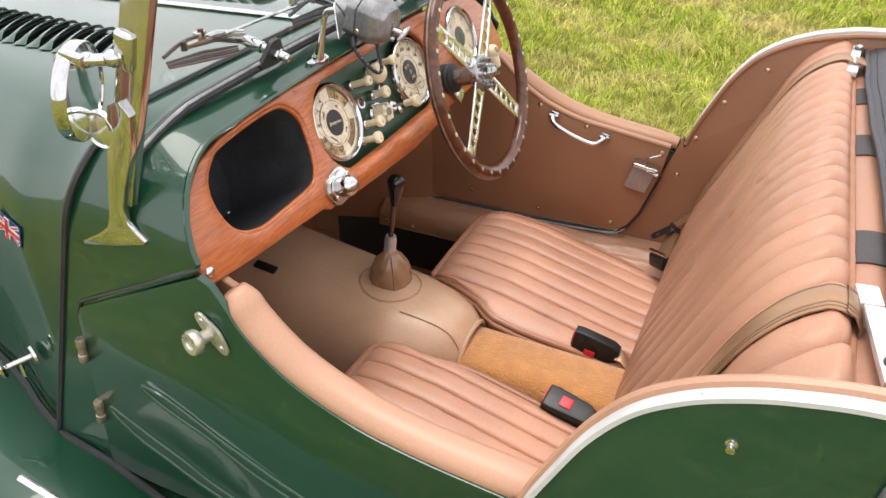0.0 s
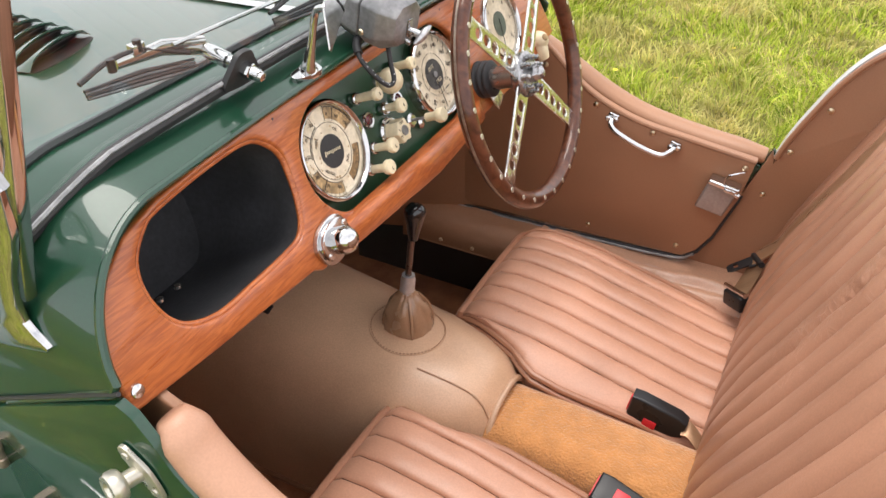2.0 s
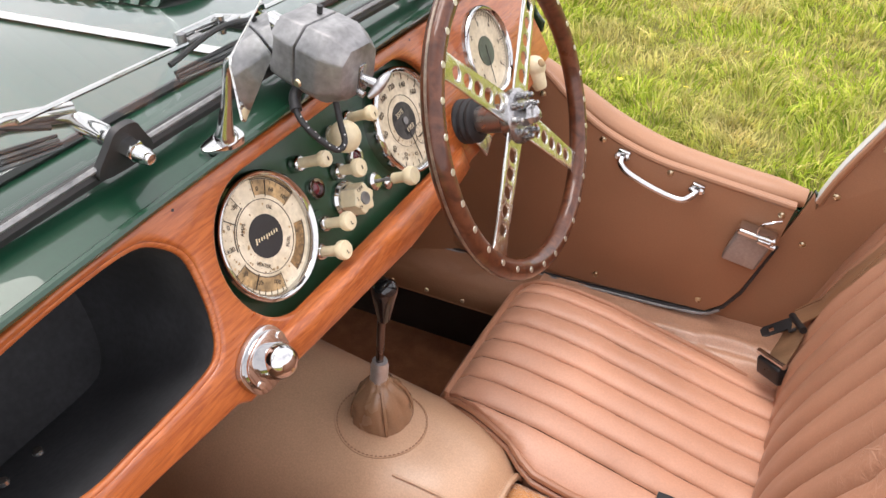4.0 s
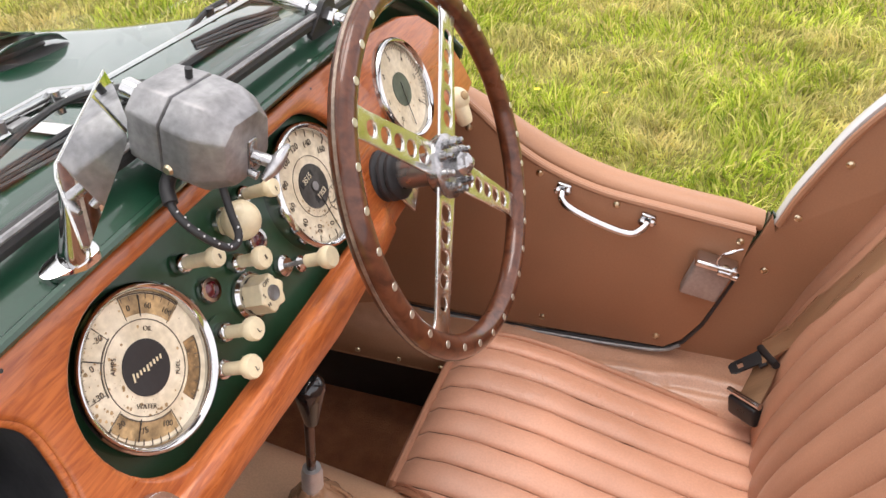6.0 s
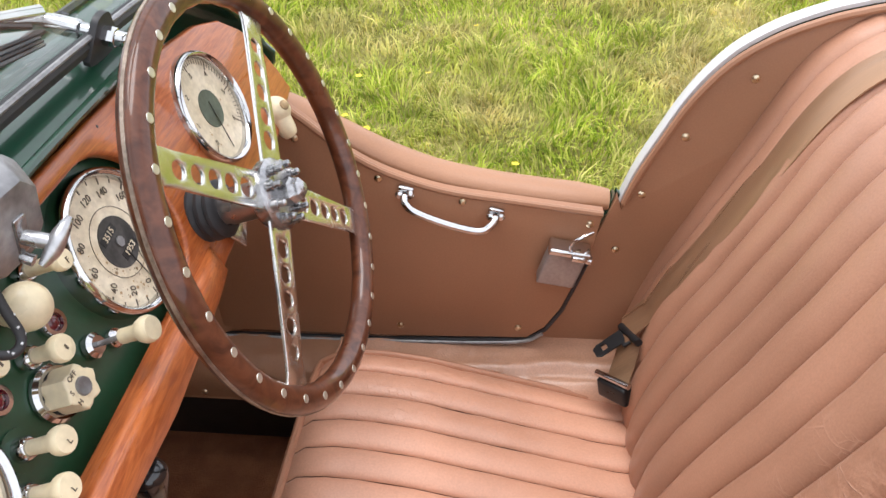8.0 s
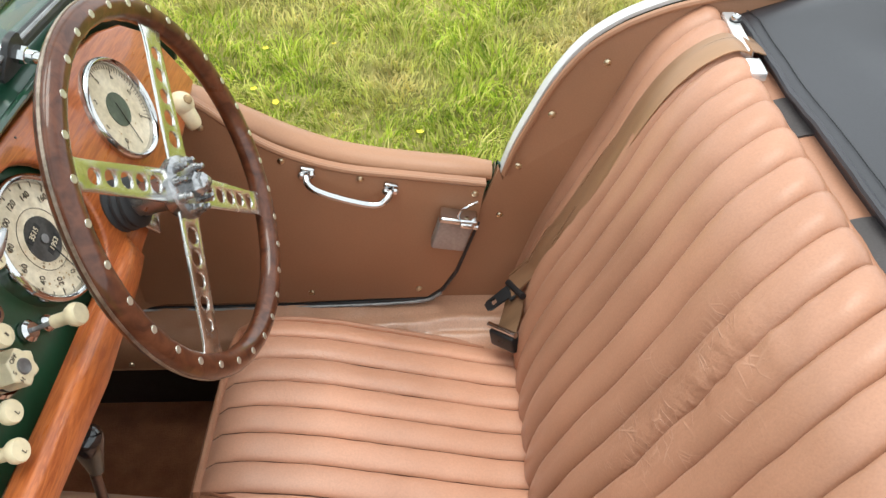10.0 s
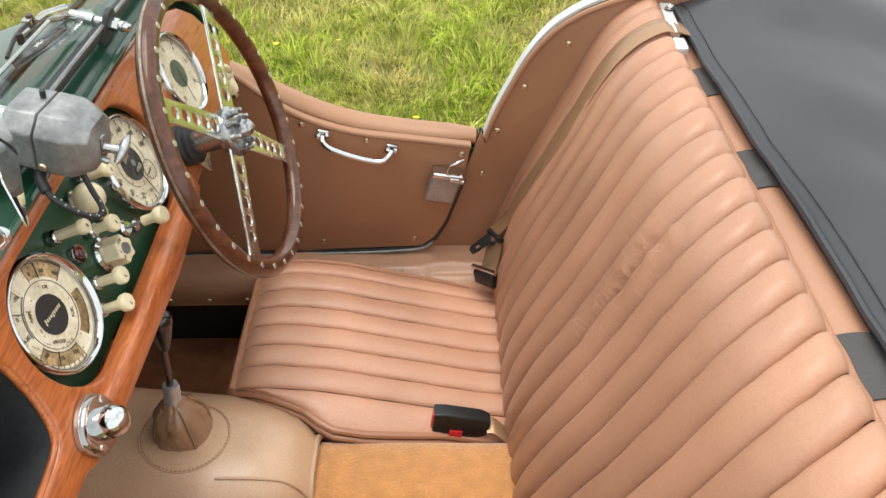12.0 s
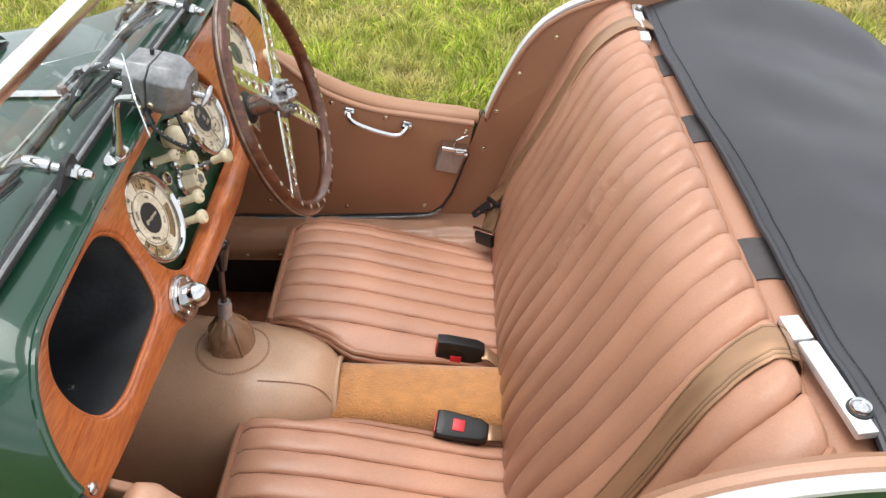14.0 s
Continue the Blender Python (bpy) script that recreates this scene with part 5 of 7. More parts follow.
def lift(y):
    """How far the board's face stands before the plane of the dials."""
    return max(0.005, 0.93 * (0.0268 - 0.04 * (y + 0.21)))


def bq(y, z):
    return (z - 0.754 - 0.3665 * lift(y)) / 0.930


def on_board(y, z, d=0.0):
    return DASH @ Matrix.Translation((y, bq(y, z), lift(y) + d))


def raise_board(bm):
    for v in bm.verts:
        v.co += DASH_N * lift(v.co.y)
    return bm


def stadium(y0, y1, qc, r, n=20):
    pts = [(y1 + r * math.cos(a), qc + r * math.sin(a)) for a in [(-0.5 + i / n) * math.pi for i in range(n + 1)]]
    return pts + [(y0 + r * math.cos(a), qc + r * math.sin(a)) for a in [(0.5 + i / n) * math.pi for i in range(n + 1)]]


glove_q = [(y, bq(y, z)) for y, z in GLOVE]
HOLE = stadium(-0.120, 0.148, -0.002, 0.070)
bm = bmesh.new()
b_plate(bm, [[(y, bq(y, z)) for y, z in D_OUT], glove_q, HOLE], 0.010, DASH, 0.004, 3)
raise_board(bm)
board = part("board", bm, M_WOOD, dash, "varnished mahogany board")
bm = bmesh.new()
b_plate(bm, [stadium(-0.120, 0.148, -0.002, 0.082)], 0.004, DASH @ Matrix.Translation((0, 0, -0.010)))
part("instrument_panel", bm, M_PANEL, dash, "dark green painted instrument panel")
# glovebox mouth moulding and liner
bm = bmesh.new()
gm = [DASH @ Vector((y, q, lift(y) - 0.0058)) for y, q in glove_q]
b_tube(bm, gm, 0.0036, 10, True)
part("glovebox_moulding", bm, M_LEDGE, dash, "rounded mahogany moulding")
bm = bmesh.new()
N = len(glove_q)
rows = [[bm.verts.new(DASH @ Vector((y, q, lift(y) - 0.0075))) for y, q in glove_q]]
gc = (sum(p[0] for p in glove_q) / N, sum(p[1] for p in glove_q) / N)
for dpt, k in ((-0.03, 1.05), (-0.14, 1.03), (-0.155, 0.96)):
    rows.append([bm.verts.new(DASH @ Vector((gc[0] + (y - gc[0]) * k, gc[1] + (q - gc[1]) * k, dpt)) - Vector((0, 0, 0.02 * dpt / -0.15))) for y, q in glove_q])
for a, b in zip(rows, rows[1:]):
    for i in range(N):
        bm.faces.new((a[i], a[(i + 1) % N], b[(i + 1) % N], b[i]))
bm.faces.new(rows[-1])
part("glovebox_liner", bm, M_LINER, dash, "matt black glovebox liner")
for y, q, d in ((-0.385, -0.046, -0.030), (-0.352, -0.052, -0.045)):
    bm = bmesh.new()
    b_lathe(bm, [(0, 0), (0.004, 0), (0.0035, 0.003), (0, 0.004)], on_dash(y - 0.015, q + 0.025, d + 0.02) @ Matrix.Rotation(radians(-70), 4, "X"), 10)
    part("liner_screw", bm, M_ALU, dash)
# proud lower ledge under the panel
bm = bmesh.new()
rings = []
for k in range(25):
    t = k / 24
    y = -0.200 + 0.425 * t
    e = min(1.0, min(t, 1 - t) * 9) ** 0.5
    zt = 0.700 - 0.010 * t
    zb = lerp_table([(-0.2, 0.671), (-0.08, 0.663), (0.05, 0.655), (0.24, 0.662)], y)
    prof = [(zb + 0.002, -0.004), (zb - 0.001, 0.004 * e), (zb + 0.004, 0.011 * e), (zb + (zt - zb) * 0.5, 0.0135 * e), (zt - 0.010, 0.0145 * e), (zt - 0.004, 0.013 * e), (zt - 0.001, 0.007 * e), (zt - 0.002, -0.010)]
    rings.append([bm.verts.new(on_board(y, z, d).translation) for z, d in prof])
for a, b in zip(rings, rings[1:]):
    for k in range(len(rings[0]) - 1):
        bm.faces.new((a[k], a[k + 1], b[k + 1], b[k]))
bm.faces.new(rings[0])
bm.faces.new(rings[-1])
part("lower_ledge", bm, M_LEDGE, dash, "rounded proud mahogany ledge", 50)
bm = bmesh.new()
b_lathe(bm, [(0, 0), (0.0068, 0), (0.0062, 0.0018), (0.003, 0.0030), (0, 0.0033)], on_board(-0.487, 0.716, 0.0), 18)
part("board_screw", bm, M_CHROME, dash, "domed bright screw")
for y, z in ((-0.203, 0.833), (0.20, 0.828)):
    bm = bmesh.new()
    b_lathe(bm, [(0, 0), (0.0015, 0), (0.0012, 0.0004), (0, 0.0005)], on_board(y, z, 0.0), 10)
    part("wood_screw", bm, M_BLACK, dash)


def gauge(name, label, y, q, r, depth):
    g = thing(name, label, "gauge", group="dashboard gauges")
    m = on_dash(y, q, depth)
    bm = bmesh.new()
    b_lathe(bm, [(r - 0.0075, -0.003), (r - 0.0075, 0.0035), (r - 0.0058, 0.0080), (r - 0.0032, 0.0096), (r - 0.0008, 0.0078), (r + 0.0004, 0.0040), (r + 0.0004, -0.012), (r - 0.004, -0.012)], m, 56, False)
    part("bezel", bm, M_CHROME, g, "chrome bezel ring")
    bm = bmesh.new()
    b_lathe(bm, [(0, 0.0), (r - 0.005, 0.0), (r - 0.005, -0.004), (0, -0.004)], m, 48)
    face = part("dial", bm, M_DIAL, g, "yellowed cream dial with rust spots")
    return g, m, face


def tick(m, ang, r0, r1, w, parent, mat=M_INK, lift=0.0006, name="tick"):
    bm = bmesh.new()
    b_plate(bm, [[(r0, -w / 2), (r1, -w / 2), (r1, w / 2), (r0, w / 2)]], 0.0004, m @ Matrix.Rotation(ang, 4, "Z") @ Matrix.Translation((0, 0, lift)))
    return part(name, bm, mat, parent)


def disc(m, r, lift, mat, parent, name, label="", x=0, y=0, n=36):
    bm = bmesh.new()
    b_plate(bm, [circle(x, y, r, n)], 0.0006, m @ Matrix.Translation((0, 0, lift)))
    return part(name, bm, mat, parent, label)


def ring_line(m, r, w, lift, parent, mat=M_INK, x=0, y=0, name="dial_ring"):
    bm = bmesh.new()
    b_plate(bm, [circle(x, y, r + w / 2, 48), circle(x, y, r - w / 2, 48)], 0.0004, m @ Matrix.Translation((0, 0, lift)))
    return part(name, bm, mat, parent)


def spots(m, r, seed, count, parent):
    rg = random.Random(seed)
    bm = bmesh.new()
    for _ in range(count):
        a, d, s = rg.gauss(4.2, 1.3), r * rg.uniform(0.42, 0.93), 0.0003 + 0.0016 * rg.random() ** 3
        vs = [bm.verts.new(m @ Vector((d * math.cos(a) + s * rg.uniform(0.6, 1.2) * math.cos(k), d * math.sin(a) + s * rg.uniform(0.6, 1.2) * math.sin(k), 0.0005))) for k in [i * 6.283 / 7 for i in range(7)]]
        bm.faces.new(vs)
    tagged(part("rust_spotting", bm, M_DIALDARK, parent), "fine brown rust spotting on the dial", kind="stuff")


def sector(m, a0, a1, r0, r1, lift, mat, parent, name, label=""):
    n = 12
    loop = [(r1 * math.cos(a0 + (a1 - a0) * i / n), r1 * math.sin(a0 + (a1 - a0) * i / n)) for i in range(n + 1)] + [(r0 * math.cos(a1 + (a0 - a1) * i / n), r0 * math.sin(a1 + (a0 - a1) * i / n)) for i in range(n + 1)]
    bm = bmesh.new()
    b_plate(bm, [loop], 0.0005, m @ Matrix.Translation((0, 0, lift)))
    return part(name, bm, mat, parent, label)


def rot(a):
    return Matrix.Rotation(a, 4, "Z")


# combined gauge: amps, oil, fuel, water
g1, m1, f1 = gauge("combination_gauge", "round combined gauge for amps oil fuel and water", -0.113, -0.001, 0.0617, 0.0)
m1 = m1 @ rot(radians(-42))
ring_line(m1, 0.0345, 0.0006, 0.0006, f1)
ring_line(m1, 0.0545, 0.0004, 0.0006, f1)
disc(m1, 0.0205, 0.0008, M_BLACK, g1, "centre_disc", "black centre disc with worn maker's script")
for k in range(9):
    hh = (0.0062, 0.0034, 0.0034, 0.0030, 0.0048, 0.0032, 0.0034, 0.0032, 0.0034)[k]
    bm = bmesh.new()
    b_plate(bm, [[(-0.0006, -hh / 2), (0.0009, -hh / 2), (0.0006, hh / 2), (-0.0009, hh / 2)]], 0.0004, m1 @ rot(0.62) @ Matrix.Translation((-0.0135 + 0.0034 * k, -0.0006 if k == 4 else 0.0, 0.0014)) @ rot(-0.35))
    part("script_bar", bm, M_CREAM, g1)
for word, a, rad in (("OIL", 90, 0.0275), ("FUEL", 0, 0.0275), ("WATER", 270, 0.0275), ("AMPS", 180, 0.0275)):
    tr = m1 @ Matrix.Translation((rad * math.cos(radians(a)), rad * math.sin(radians(a)), 0.0009))
    tr = tr @ rot({90: 0, 0: math.pi / 2, 270: 0, 180: math.pi / 2}[a])
    lettering("dial_word", word, 0.0050, tr, M_INK, f1)
for words, a0, step in ((("0", "60", "100"), 112, -22), (("30", "75", "100"), 242, 26), (("+30", "0", "-30"), 208, -26)):
    for k, wd in enumerate(words):
        a = radians(a0 + step * k)
        lettering("dial_number", wd, 0.0062, m1 @ Matrix.Translation((0.044 * math.cos(a), 0.044 * math.sin(a), 0.0010)) @ rot(radians({112: 20 - 22 * k, 242: 30 - 14 * k, 208: 32}[a0])), M_INK, f1)
sector(m1, radians(60), radians(118), 0.0385, 0.0525, 0.0004, M_DIALDARK, f1, "scale_window", "rust-stained scale window")
sector(m1, radians(-30), radians(30), 0.0375, 0.0480, 0.0004, M_RUST, f1, "scale_window", "rust-stained scale window")
sector(m1, radians(236), radians(304), 0.0385, 0.0515, 0.0003, M_DIALDARK, f1, "scale_window")
for a in range(60, 120, 8):
    tick(m1, radians(a), 0.0490, 0.0525, 0.0005, f1)
for a in range(236, 306, 8):
    tick(m1, radians(a), 0.0500, 0.0540, 0.0007, f1)
for a in range(150, 212, 8):
    tick(m1, radians(a), 0.0500, 0.0540, 0.0006, f1)
for a in range(-26, 28, 13):
    tick(m1, radians(a), 0.0440, 0.0478, 0.0006, f1)
for a in (235, 305, 62, 118, 150, 210):
    tick(m1, radians(a), 0.0365, 0.0540, 0.0004, f1)
for a in (100, 176, 262):
    tick(m1, radians(a), 0.0365, 0.0520, 0.0008, g1, M_BLACK, 0.0018, "needle")
for a0, a1, r0 in ((148, 214, 0.0362), (236, 304, 0.0375), (60, 118, 0.0528), (-30, 30, 0.0482)):
    sector(m1, radians(a0), radians(a1), r0, r0 + 0.0009, 0.0007, M_INK, f1, "window_edge")
spots(m1, 0.055, 11, 150, f1)

# speedometer
g2, m2, f2 = gauge("speedometer", "round cream speedometer with inset trip dial", 0.145, -0.001, 0.0620, 0.0)
disc(m2, 0.0220, 0.0008, material("tarnished_centre", (0.065, 0.062, 0.058), 0.5, 0.3, 0.4, 60, 200, 0.05), g2, "centre_disc", "dark tarnished centre disc")
ring_line(m2, 0.0300, 0.0004, 0.0006, f2)
for k in range(10):
    a = radians(267 - k * 29.5)
    lettering("dial_number", str(20 * k), 0.0088, m2 @ Matrix.Translation((0.0415 * math.cos(a), 0.0415 * math.sin(a), 0.0009)) @ rot((a - math.pi / 2) * 0.35 if k < 6 else 0.3 * (a - math.pi / 2)), M_INK, f2)
for k in range(19):
    a = radians(267 - k * 14.75)
    tick(m2, a, 0.0505 if k % 2 else 0.0485, 0.0540, 0.0008 if k % 2 else 0.0013, f2)
for word, xx, yy in (("3515", -0.0050, 0.0105), ("1953", 0.0050, -0.0110)):
    bm = bmesh.new()
    b_plate(bm, [[(-0.0115, -0.0036), (0.0115, -0.0036), (0.0115, 0.0036), (-0.0115, 0.0036)]], 0.0004, m2 @ Matrix.Translation((xx, yy, 0.0012)) @ rot(0.12))
    part("odometer_window", bm, M_BLACK, g2)
    lettering("odometer_digits", word, 0.0080, m2 @ Matrix.Translation((xx, yy, 0.0015)) @ rot(0.12), M_DIAL, g2)
ring_line(m2, 0.0125, 0.0007, 0.0008, f2, x=0.0225, y=-0.0260)
disc(m2, 0.0120, 0.0006, M_DIAL, f2, "trip_dial", "", 0.0225, -0.0260)
for k in range(12):
    tick(m2 @ Matrix.Translation((0.0225, -0.0260, 0.0006)), radians(30 * k), 0.0090, 0.0118, 0.0005, f2)
tick(m2 @ Matrix.Translation((0.0225, -0.0260, 0.0006)), radians(190), -0.003, 0.0085, 0.0016, g2, M_BLACK, 0.0008, "needle")
tick(m2, radians(273), 0.010, 0.052, 0.0012, g2, M_BLACK, 0.0026, "needle")
disc(m2, 0.0045, 0.003, M_CAST, g2, "needle_boss", "", 0, 0, 16)
spots(m2, 0.055, 12, 130, f2)

# rev counter
g3, m3, f3 = gauge("rev_counter", "round cream rev counter with dark green centre", 0.3640, 0.003, 0.0600, 0.006)
disc(m3, 0.0200, 0.0008, material("green_dial_centre", (0.085, 0.105, 0.075), 0.5, 0.0, 0.3, 60, 200, 0.05), g3, "centre_disc", "dark green centre disc")
for k in range(7):
    a = radians(225 - k * 45)
    lettering("dial_number", str(k), 0.0085, m3 @ Matrix.Translation((0.0380 * math.cos(a), 0.0380 * math.sin(a), 0.0009)) @ rot(0), M_INK, f3)
for k in range(55):
    a = radians(225 - k * 5)
    tick(m3, a, 0.0470 if k % 9 else 0.0430, 0.0520, 0.0005 if k % 9 else 0.0010, f3)
tick(m3, radians(262), -0.008, 0.045, 0.0012, g3, M_BLACK, 0.0022, "needle")
spots(m3, 0.05, 13, 14, f3)


# ---- switches on the panel ----
def pull_knob(y, q, length, big=0.0105, washer=True, cap=0.0115, letter=""):
    k = thing("pull_switch", "ivory plastic pull switch with chrome collar", "switch", group="dashboard pull switches")
    m = on_dash(y, q, -0.009)
    if washer:
        bm = bmesh.new()
        b_lathe(bm, [(0, 0), (0.0150, 0), (0.0150, 0.0012), (0.0105, 0.0014), (0, 0.0014)], m, 28)
        part("washer", bm, M_PANEL, k)
    bm = bmesh.new()
    b_lathe(bm, [(0, 0.001), (0.0088, 0.001), (0.0088, 0.0065), (0.0078, 0.009), (0.0065, 0.0105), (0, 0.0105)], m, 24)
    part("collar", bm, M_CHROME, k, "chrome collar")
    bm = bmesh.new()
    b_lathe(bm, [(0, 0.009), (0.0052, 0.009), (0.0054, length * 0.6), (0.0058, length), (cap * 0.80, length + 0.0025), (cap * 0.86, length + 0.005), (cap * 0.86, length + 0.0085), (cap * 0.76, length + 0.0105), (0, length + 0.0112)], m, 28)
    stem = part("stem", bm, M_CREAM, k, "ivory knob")
    if letter:
        lettering("knob_letter", letter, 0.0062, m @ Matrix.Translation((0, -0.002, length + 0.0116)), M_INK, stem)
        return k
    bm = bmesh.new()
    b_plate(bm, [[(-0.0008, -0.002), (0.0008, -0.002), (0.0008, 0.002), (-0.0008, 0.002)]], 0.0004, m @ Matrix.Translation((0, 0, length + 0.0118)))
    part("mark", bm, M_INK, stem)
    return k


pull_knob(-0.033, 0.034, 0.034, washer=False, cap=0.0095)
pull_knob(0.015, 0.001, 0.026, washer=False)
pull_knob(-0.036, -0.033, 0.030, letter="L")
pull_knob(-0.058, -0.053, 0.030, letter="L")
pull_knob(0.060, 0.041, 0.032, washer=False, cap=0.0095, letter="F")
k3 = thing("choke_knob", "ivory pull knob on a thin bent steel wire", "switch", group="dashboard pull switches")
m = on_dash(0.062, -0.036, -0.009)
bm = bmesh.new()
b_lathe(bm, [(0, 0), (0.010, 0), (0.010, 0.005), (0.007, 0.008), (0, 0.008)], m, 22)
part("collar", bm, M_CHROME, k3)
bm = bmesh.new()
b_rod(bm, m @ Vector((0, 0, 0.006)), m @ Vector((0.004, -0.001, 0.034)), 0.0022, 8)
part("wire", bm, M_CAST, k3)
bm = bmesh.new()
b_lathe(bm, [(0, 0.028), (0.006, 0.028), (0.0060, 0.042), (0.0090, 0.046), (0.0105, 0.050), (0.0105, 0.054), (0.009, 0.057), (0, 0.0575)], m @ Matrix.Translation((0.003, -0.001, 0)), 26)
part("knob", bm, M_CREAM, k3, "ivory knob")
bm = bmesh.new()
b_lathe(bm, [(0, 0), (0.008, 0), (0.008, 0.004), (0.005, 0.006), (0, 0.006)], on_dash(0.082, -0.048, -0.009), 18)
part("socket", bm, M_CHROME, k3)
for y, q in ((0.050, 0.001), (-0.023, 0.001)):
    k = thing("warning_lamp", "small dark red warning lamp in chrome bezel", "lamp", group="warning lamps")
    m = on_dash(y, q, -0.009)
    bm = bmesh.new()
    b_lathe(bm, [(0.0065, 0.0), (0.0115, 0.0), (0.0115, 0.003), (0.0100, 0.0055), (0.0070, 0.0055), (0.0065, 0.003)], m, 26, False)
    part("bezel", bm, M_CHROME, k)
    bm = bmesh.new()
    b_lathe(bm, [(0, 0), (0.0068, 0), (0.0068, 0.0025), (0.004, 0.0048), (0, 0.0055)], m, 22)
    part("lens", bm, M_LENS, k, "dark red glass lens")
hexsw = thing("light_switch", "six-sided ivory light and ignition switch", "switch")
m = on_dash(0.012, -0.032, -0.009)
bm = bmesh.new()
b_lathe(bm, [(0.016, 0), (0.0215, 0), (0.0215, 0.003), (0.0190, 0.006), (0.0165, 0.006), (0.016, 0.003)], m, 34, False)
part("bezel", bm, M_CHROME, hexsw)
bm = bmesh.new()
b_lathe(bm, [(0, 0), (0.0168, 0), (0.0168, 0.004), (0, 0.004)], m, 28)
part("backing", bm, M_BLACK, hexsw)
bm = bmesh.new()
hx = []
for i in range(24):
    a = 2 * math.pi * i / 24
    hx.append(((0.0150 + 0.0018 * math.cos(6 * a)) * math.cos(a), (0.0150 + 0.0018 * math.cos(6 * a)) * math.sin(a)))
b_plate(bm, [hx], 0.022, m @ Matrix.Translation((0, 0, 0.026)), 0.0025, 3)
knobp = part("hex_knob", bm, M_CREAM, hexsw, "ivory six-sided knob")
bm = bmesh.new()
b_lathe(bm, [(0, 0), (0.0070, 0), (0.0065, 0.0016), (0.003, 0.0016), (0, 0.0006)], m @ Matrix.Translation((0, 0, 0.026)), 22)
part("key_barrel", bm, M_CAST, hexsw, "steel key barrel")
for word, dx, dy in (("OFF", -0.0015, 0.0112), ("S", -0.0105, 0.004), ("H", -0.0105, -0.005)):
    lettering("switch_word", word, 0.0055, m @ Matrix.Translation((dx, dy, 0.0263)), M_INK, knobp)
ballk = thing("horn_ball", "smooth ivory ball knob under the wiper motor", "switch")
bm = bmesh.new()
b_lathe(bm, [(0.009, 0.000), (0.010, 0.006)] + [(0.0172 * math.sin(a), 0.021 - 0.0165 * math.cos(a)) for a in [0.5 + i * (math.pi - 0.5) / 12 for i in range(12)]] + [(0, 0.0375)], on_dash(0.028, 0.032, -0.009), 30)
part("ball", bm, M_CREAM, ballk)
bm = bmesh.new()
b_lathe(bm, [(0, 0), (0.0125, 0), (0.0115, 0.004), (0, 0.005)], on_dash(0.030, 0.034, -0.009), 22)
part("collar", bm, M_CHROME, ballk)

# chrome map lamp on the lower board
lamp = thing("map_lamp", "chrome domed map lamp on an oval plate", "lamp")
m = on_board(-0.201, 0.694, 0.003) @ rot(radians(20))
bm = bmesh.new()
pl = [(0.0300 * math.copysign(abs(math.cos(a)) ** 0.85, math.cos(a)), 0.0235 * math.copysign(abs(math.sin(a)) ** 0.80, math.sin(a))) for a in [2 * math.pi * k / 48 for k in range(48)]]
b_plate(bm, [pl], 0.006, m @ Matrix.Translation((0, 0, 0.0045)), 0.0026, 3)
part("base_plate", bm, M_CHROME, lamp)
bm = bmesh.new()
b_plate(bm, [[(x * 0.86, y * 0.86) for x, y in pl]], 0.006, m @ Matrix.Translation((0, 0, 0.0100)), 0.0036, 3)
part("plate", bm, M_CHROME, lamp, "stepped oval chrome plate")
bm = bmesh.new()
b_lathe(bm, [(0.0158, -0.004), (0.0160, 0.011)] + [(0.0162 * math.cos(k), 0.015 + 0.0162 * math.sin(k)) for k in [j * math.pi / 2 / 9 for j in range(9)]] + [(0, 0.0312)], m @ Matrix.Translation((0.000, -0.003, 0.003)) @ Matrix.Rotation(0.06, 4, "Y"), 36)
part("dome", bm, M_CHROME, lamp, "ball-shaped chrome dome")
for dx, dy in ((0.023, 0.003), (-0.0225, -0.004)):
    bm = bmesh.new()
    b_lathe(bm, [(0, 0.008), (0.0042, 0.009), (0.0036, 0.0112), (0, 0.0118)], m @ Matrix.Translation((dx, dy, 0)), 14)
    part("screw", bm, M_ALU, lamp)

# ---- steering wheel ----
W_C = Vector((0.0836, 0.2485, 0.7324))
W_N = Vector((math.cos(radians(17.3)), 0, math.sin(radians(17.3))))
W_U = Vector((-W_N.z, 0, W_N.x))
WM = basis(W_C, Vector((0, 1, 0)), W_U, W_N)
wheel = thing("steering_wheel", "wood-rimmed steering wheel with four drilled alloy spokes", "steering wheel")
bm = bmesh.new()
RW = 0.1880
n = 96
rings = []
for i in range(n):
    a = 2 * math.pi * i / n
    ring = []
    for k in range(14):
        b = 2 * math.pi * k / 14
        grip = 0.0007 * math.cos(36 * a) * max(0, -math.cos(b))
        rr = RW + (0.0132 + grip) * math.cos(b)
        ring.append(bm.verts.new(WM @ Vector((rr * math.cos(a), rr * math.sin(a), 0.0125 * math.sin(b)))))
    rings.append(ring)
for i in range(n):
    a, b = rings[i], rings[(i + 1) % n]
    for k in range(14):
        bm.faces.new((a[k], a[(k + 1) % 14], b[(k + 1) % 14], b[k]))
wrim = part("rim", bm, M_RIM, wheel, "dark varnished wooden rim", 70)
bm = bmesh.new()
b_lathe(bm, [(RW + 0.0128, -0.0016), (RW + 0.0138, -0.0016), (RW + 0.0138, 0.0016), (RW + 0.0128, 0.0016)], WM, 96, False)
part("rim_core", bm, M_HINGE, wrim, "thin dull core line")
bm = bmesh.new()
b_lathe(bm, [(0, 0), (0.0040, 0), (0.0037, 0.0005), (0, 0.0007)], I4, 12)
rivet_mesh = finish(bm, "rivet", M_NICKEL)
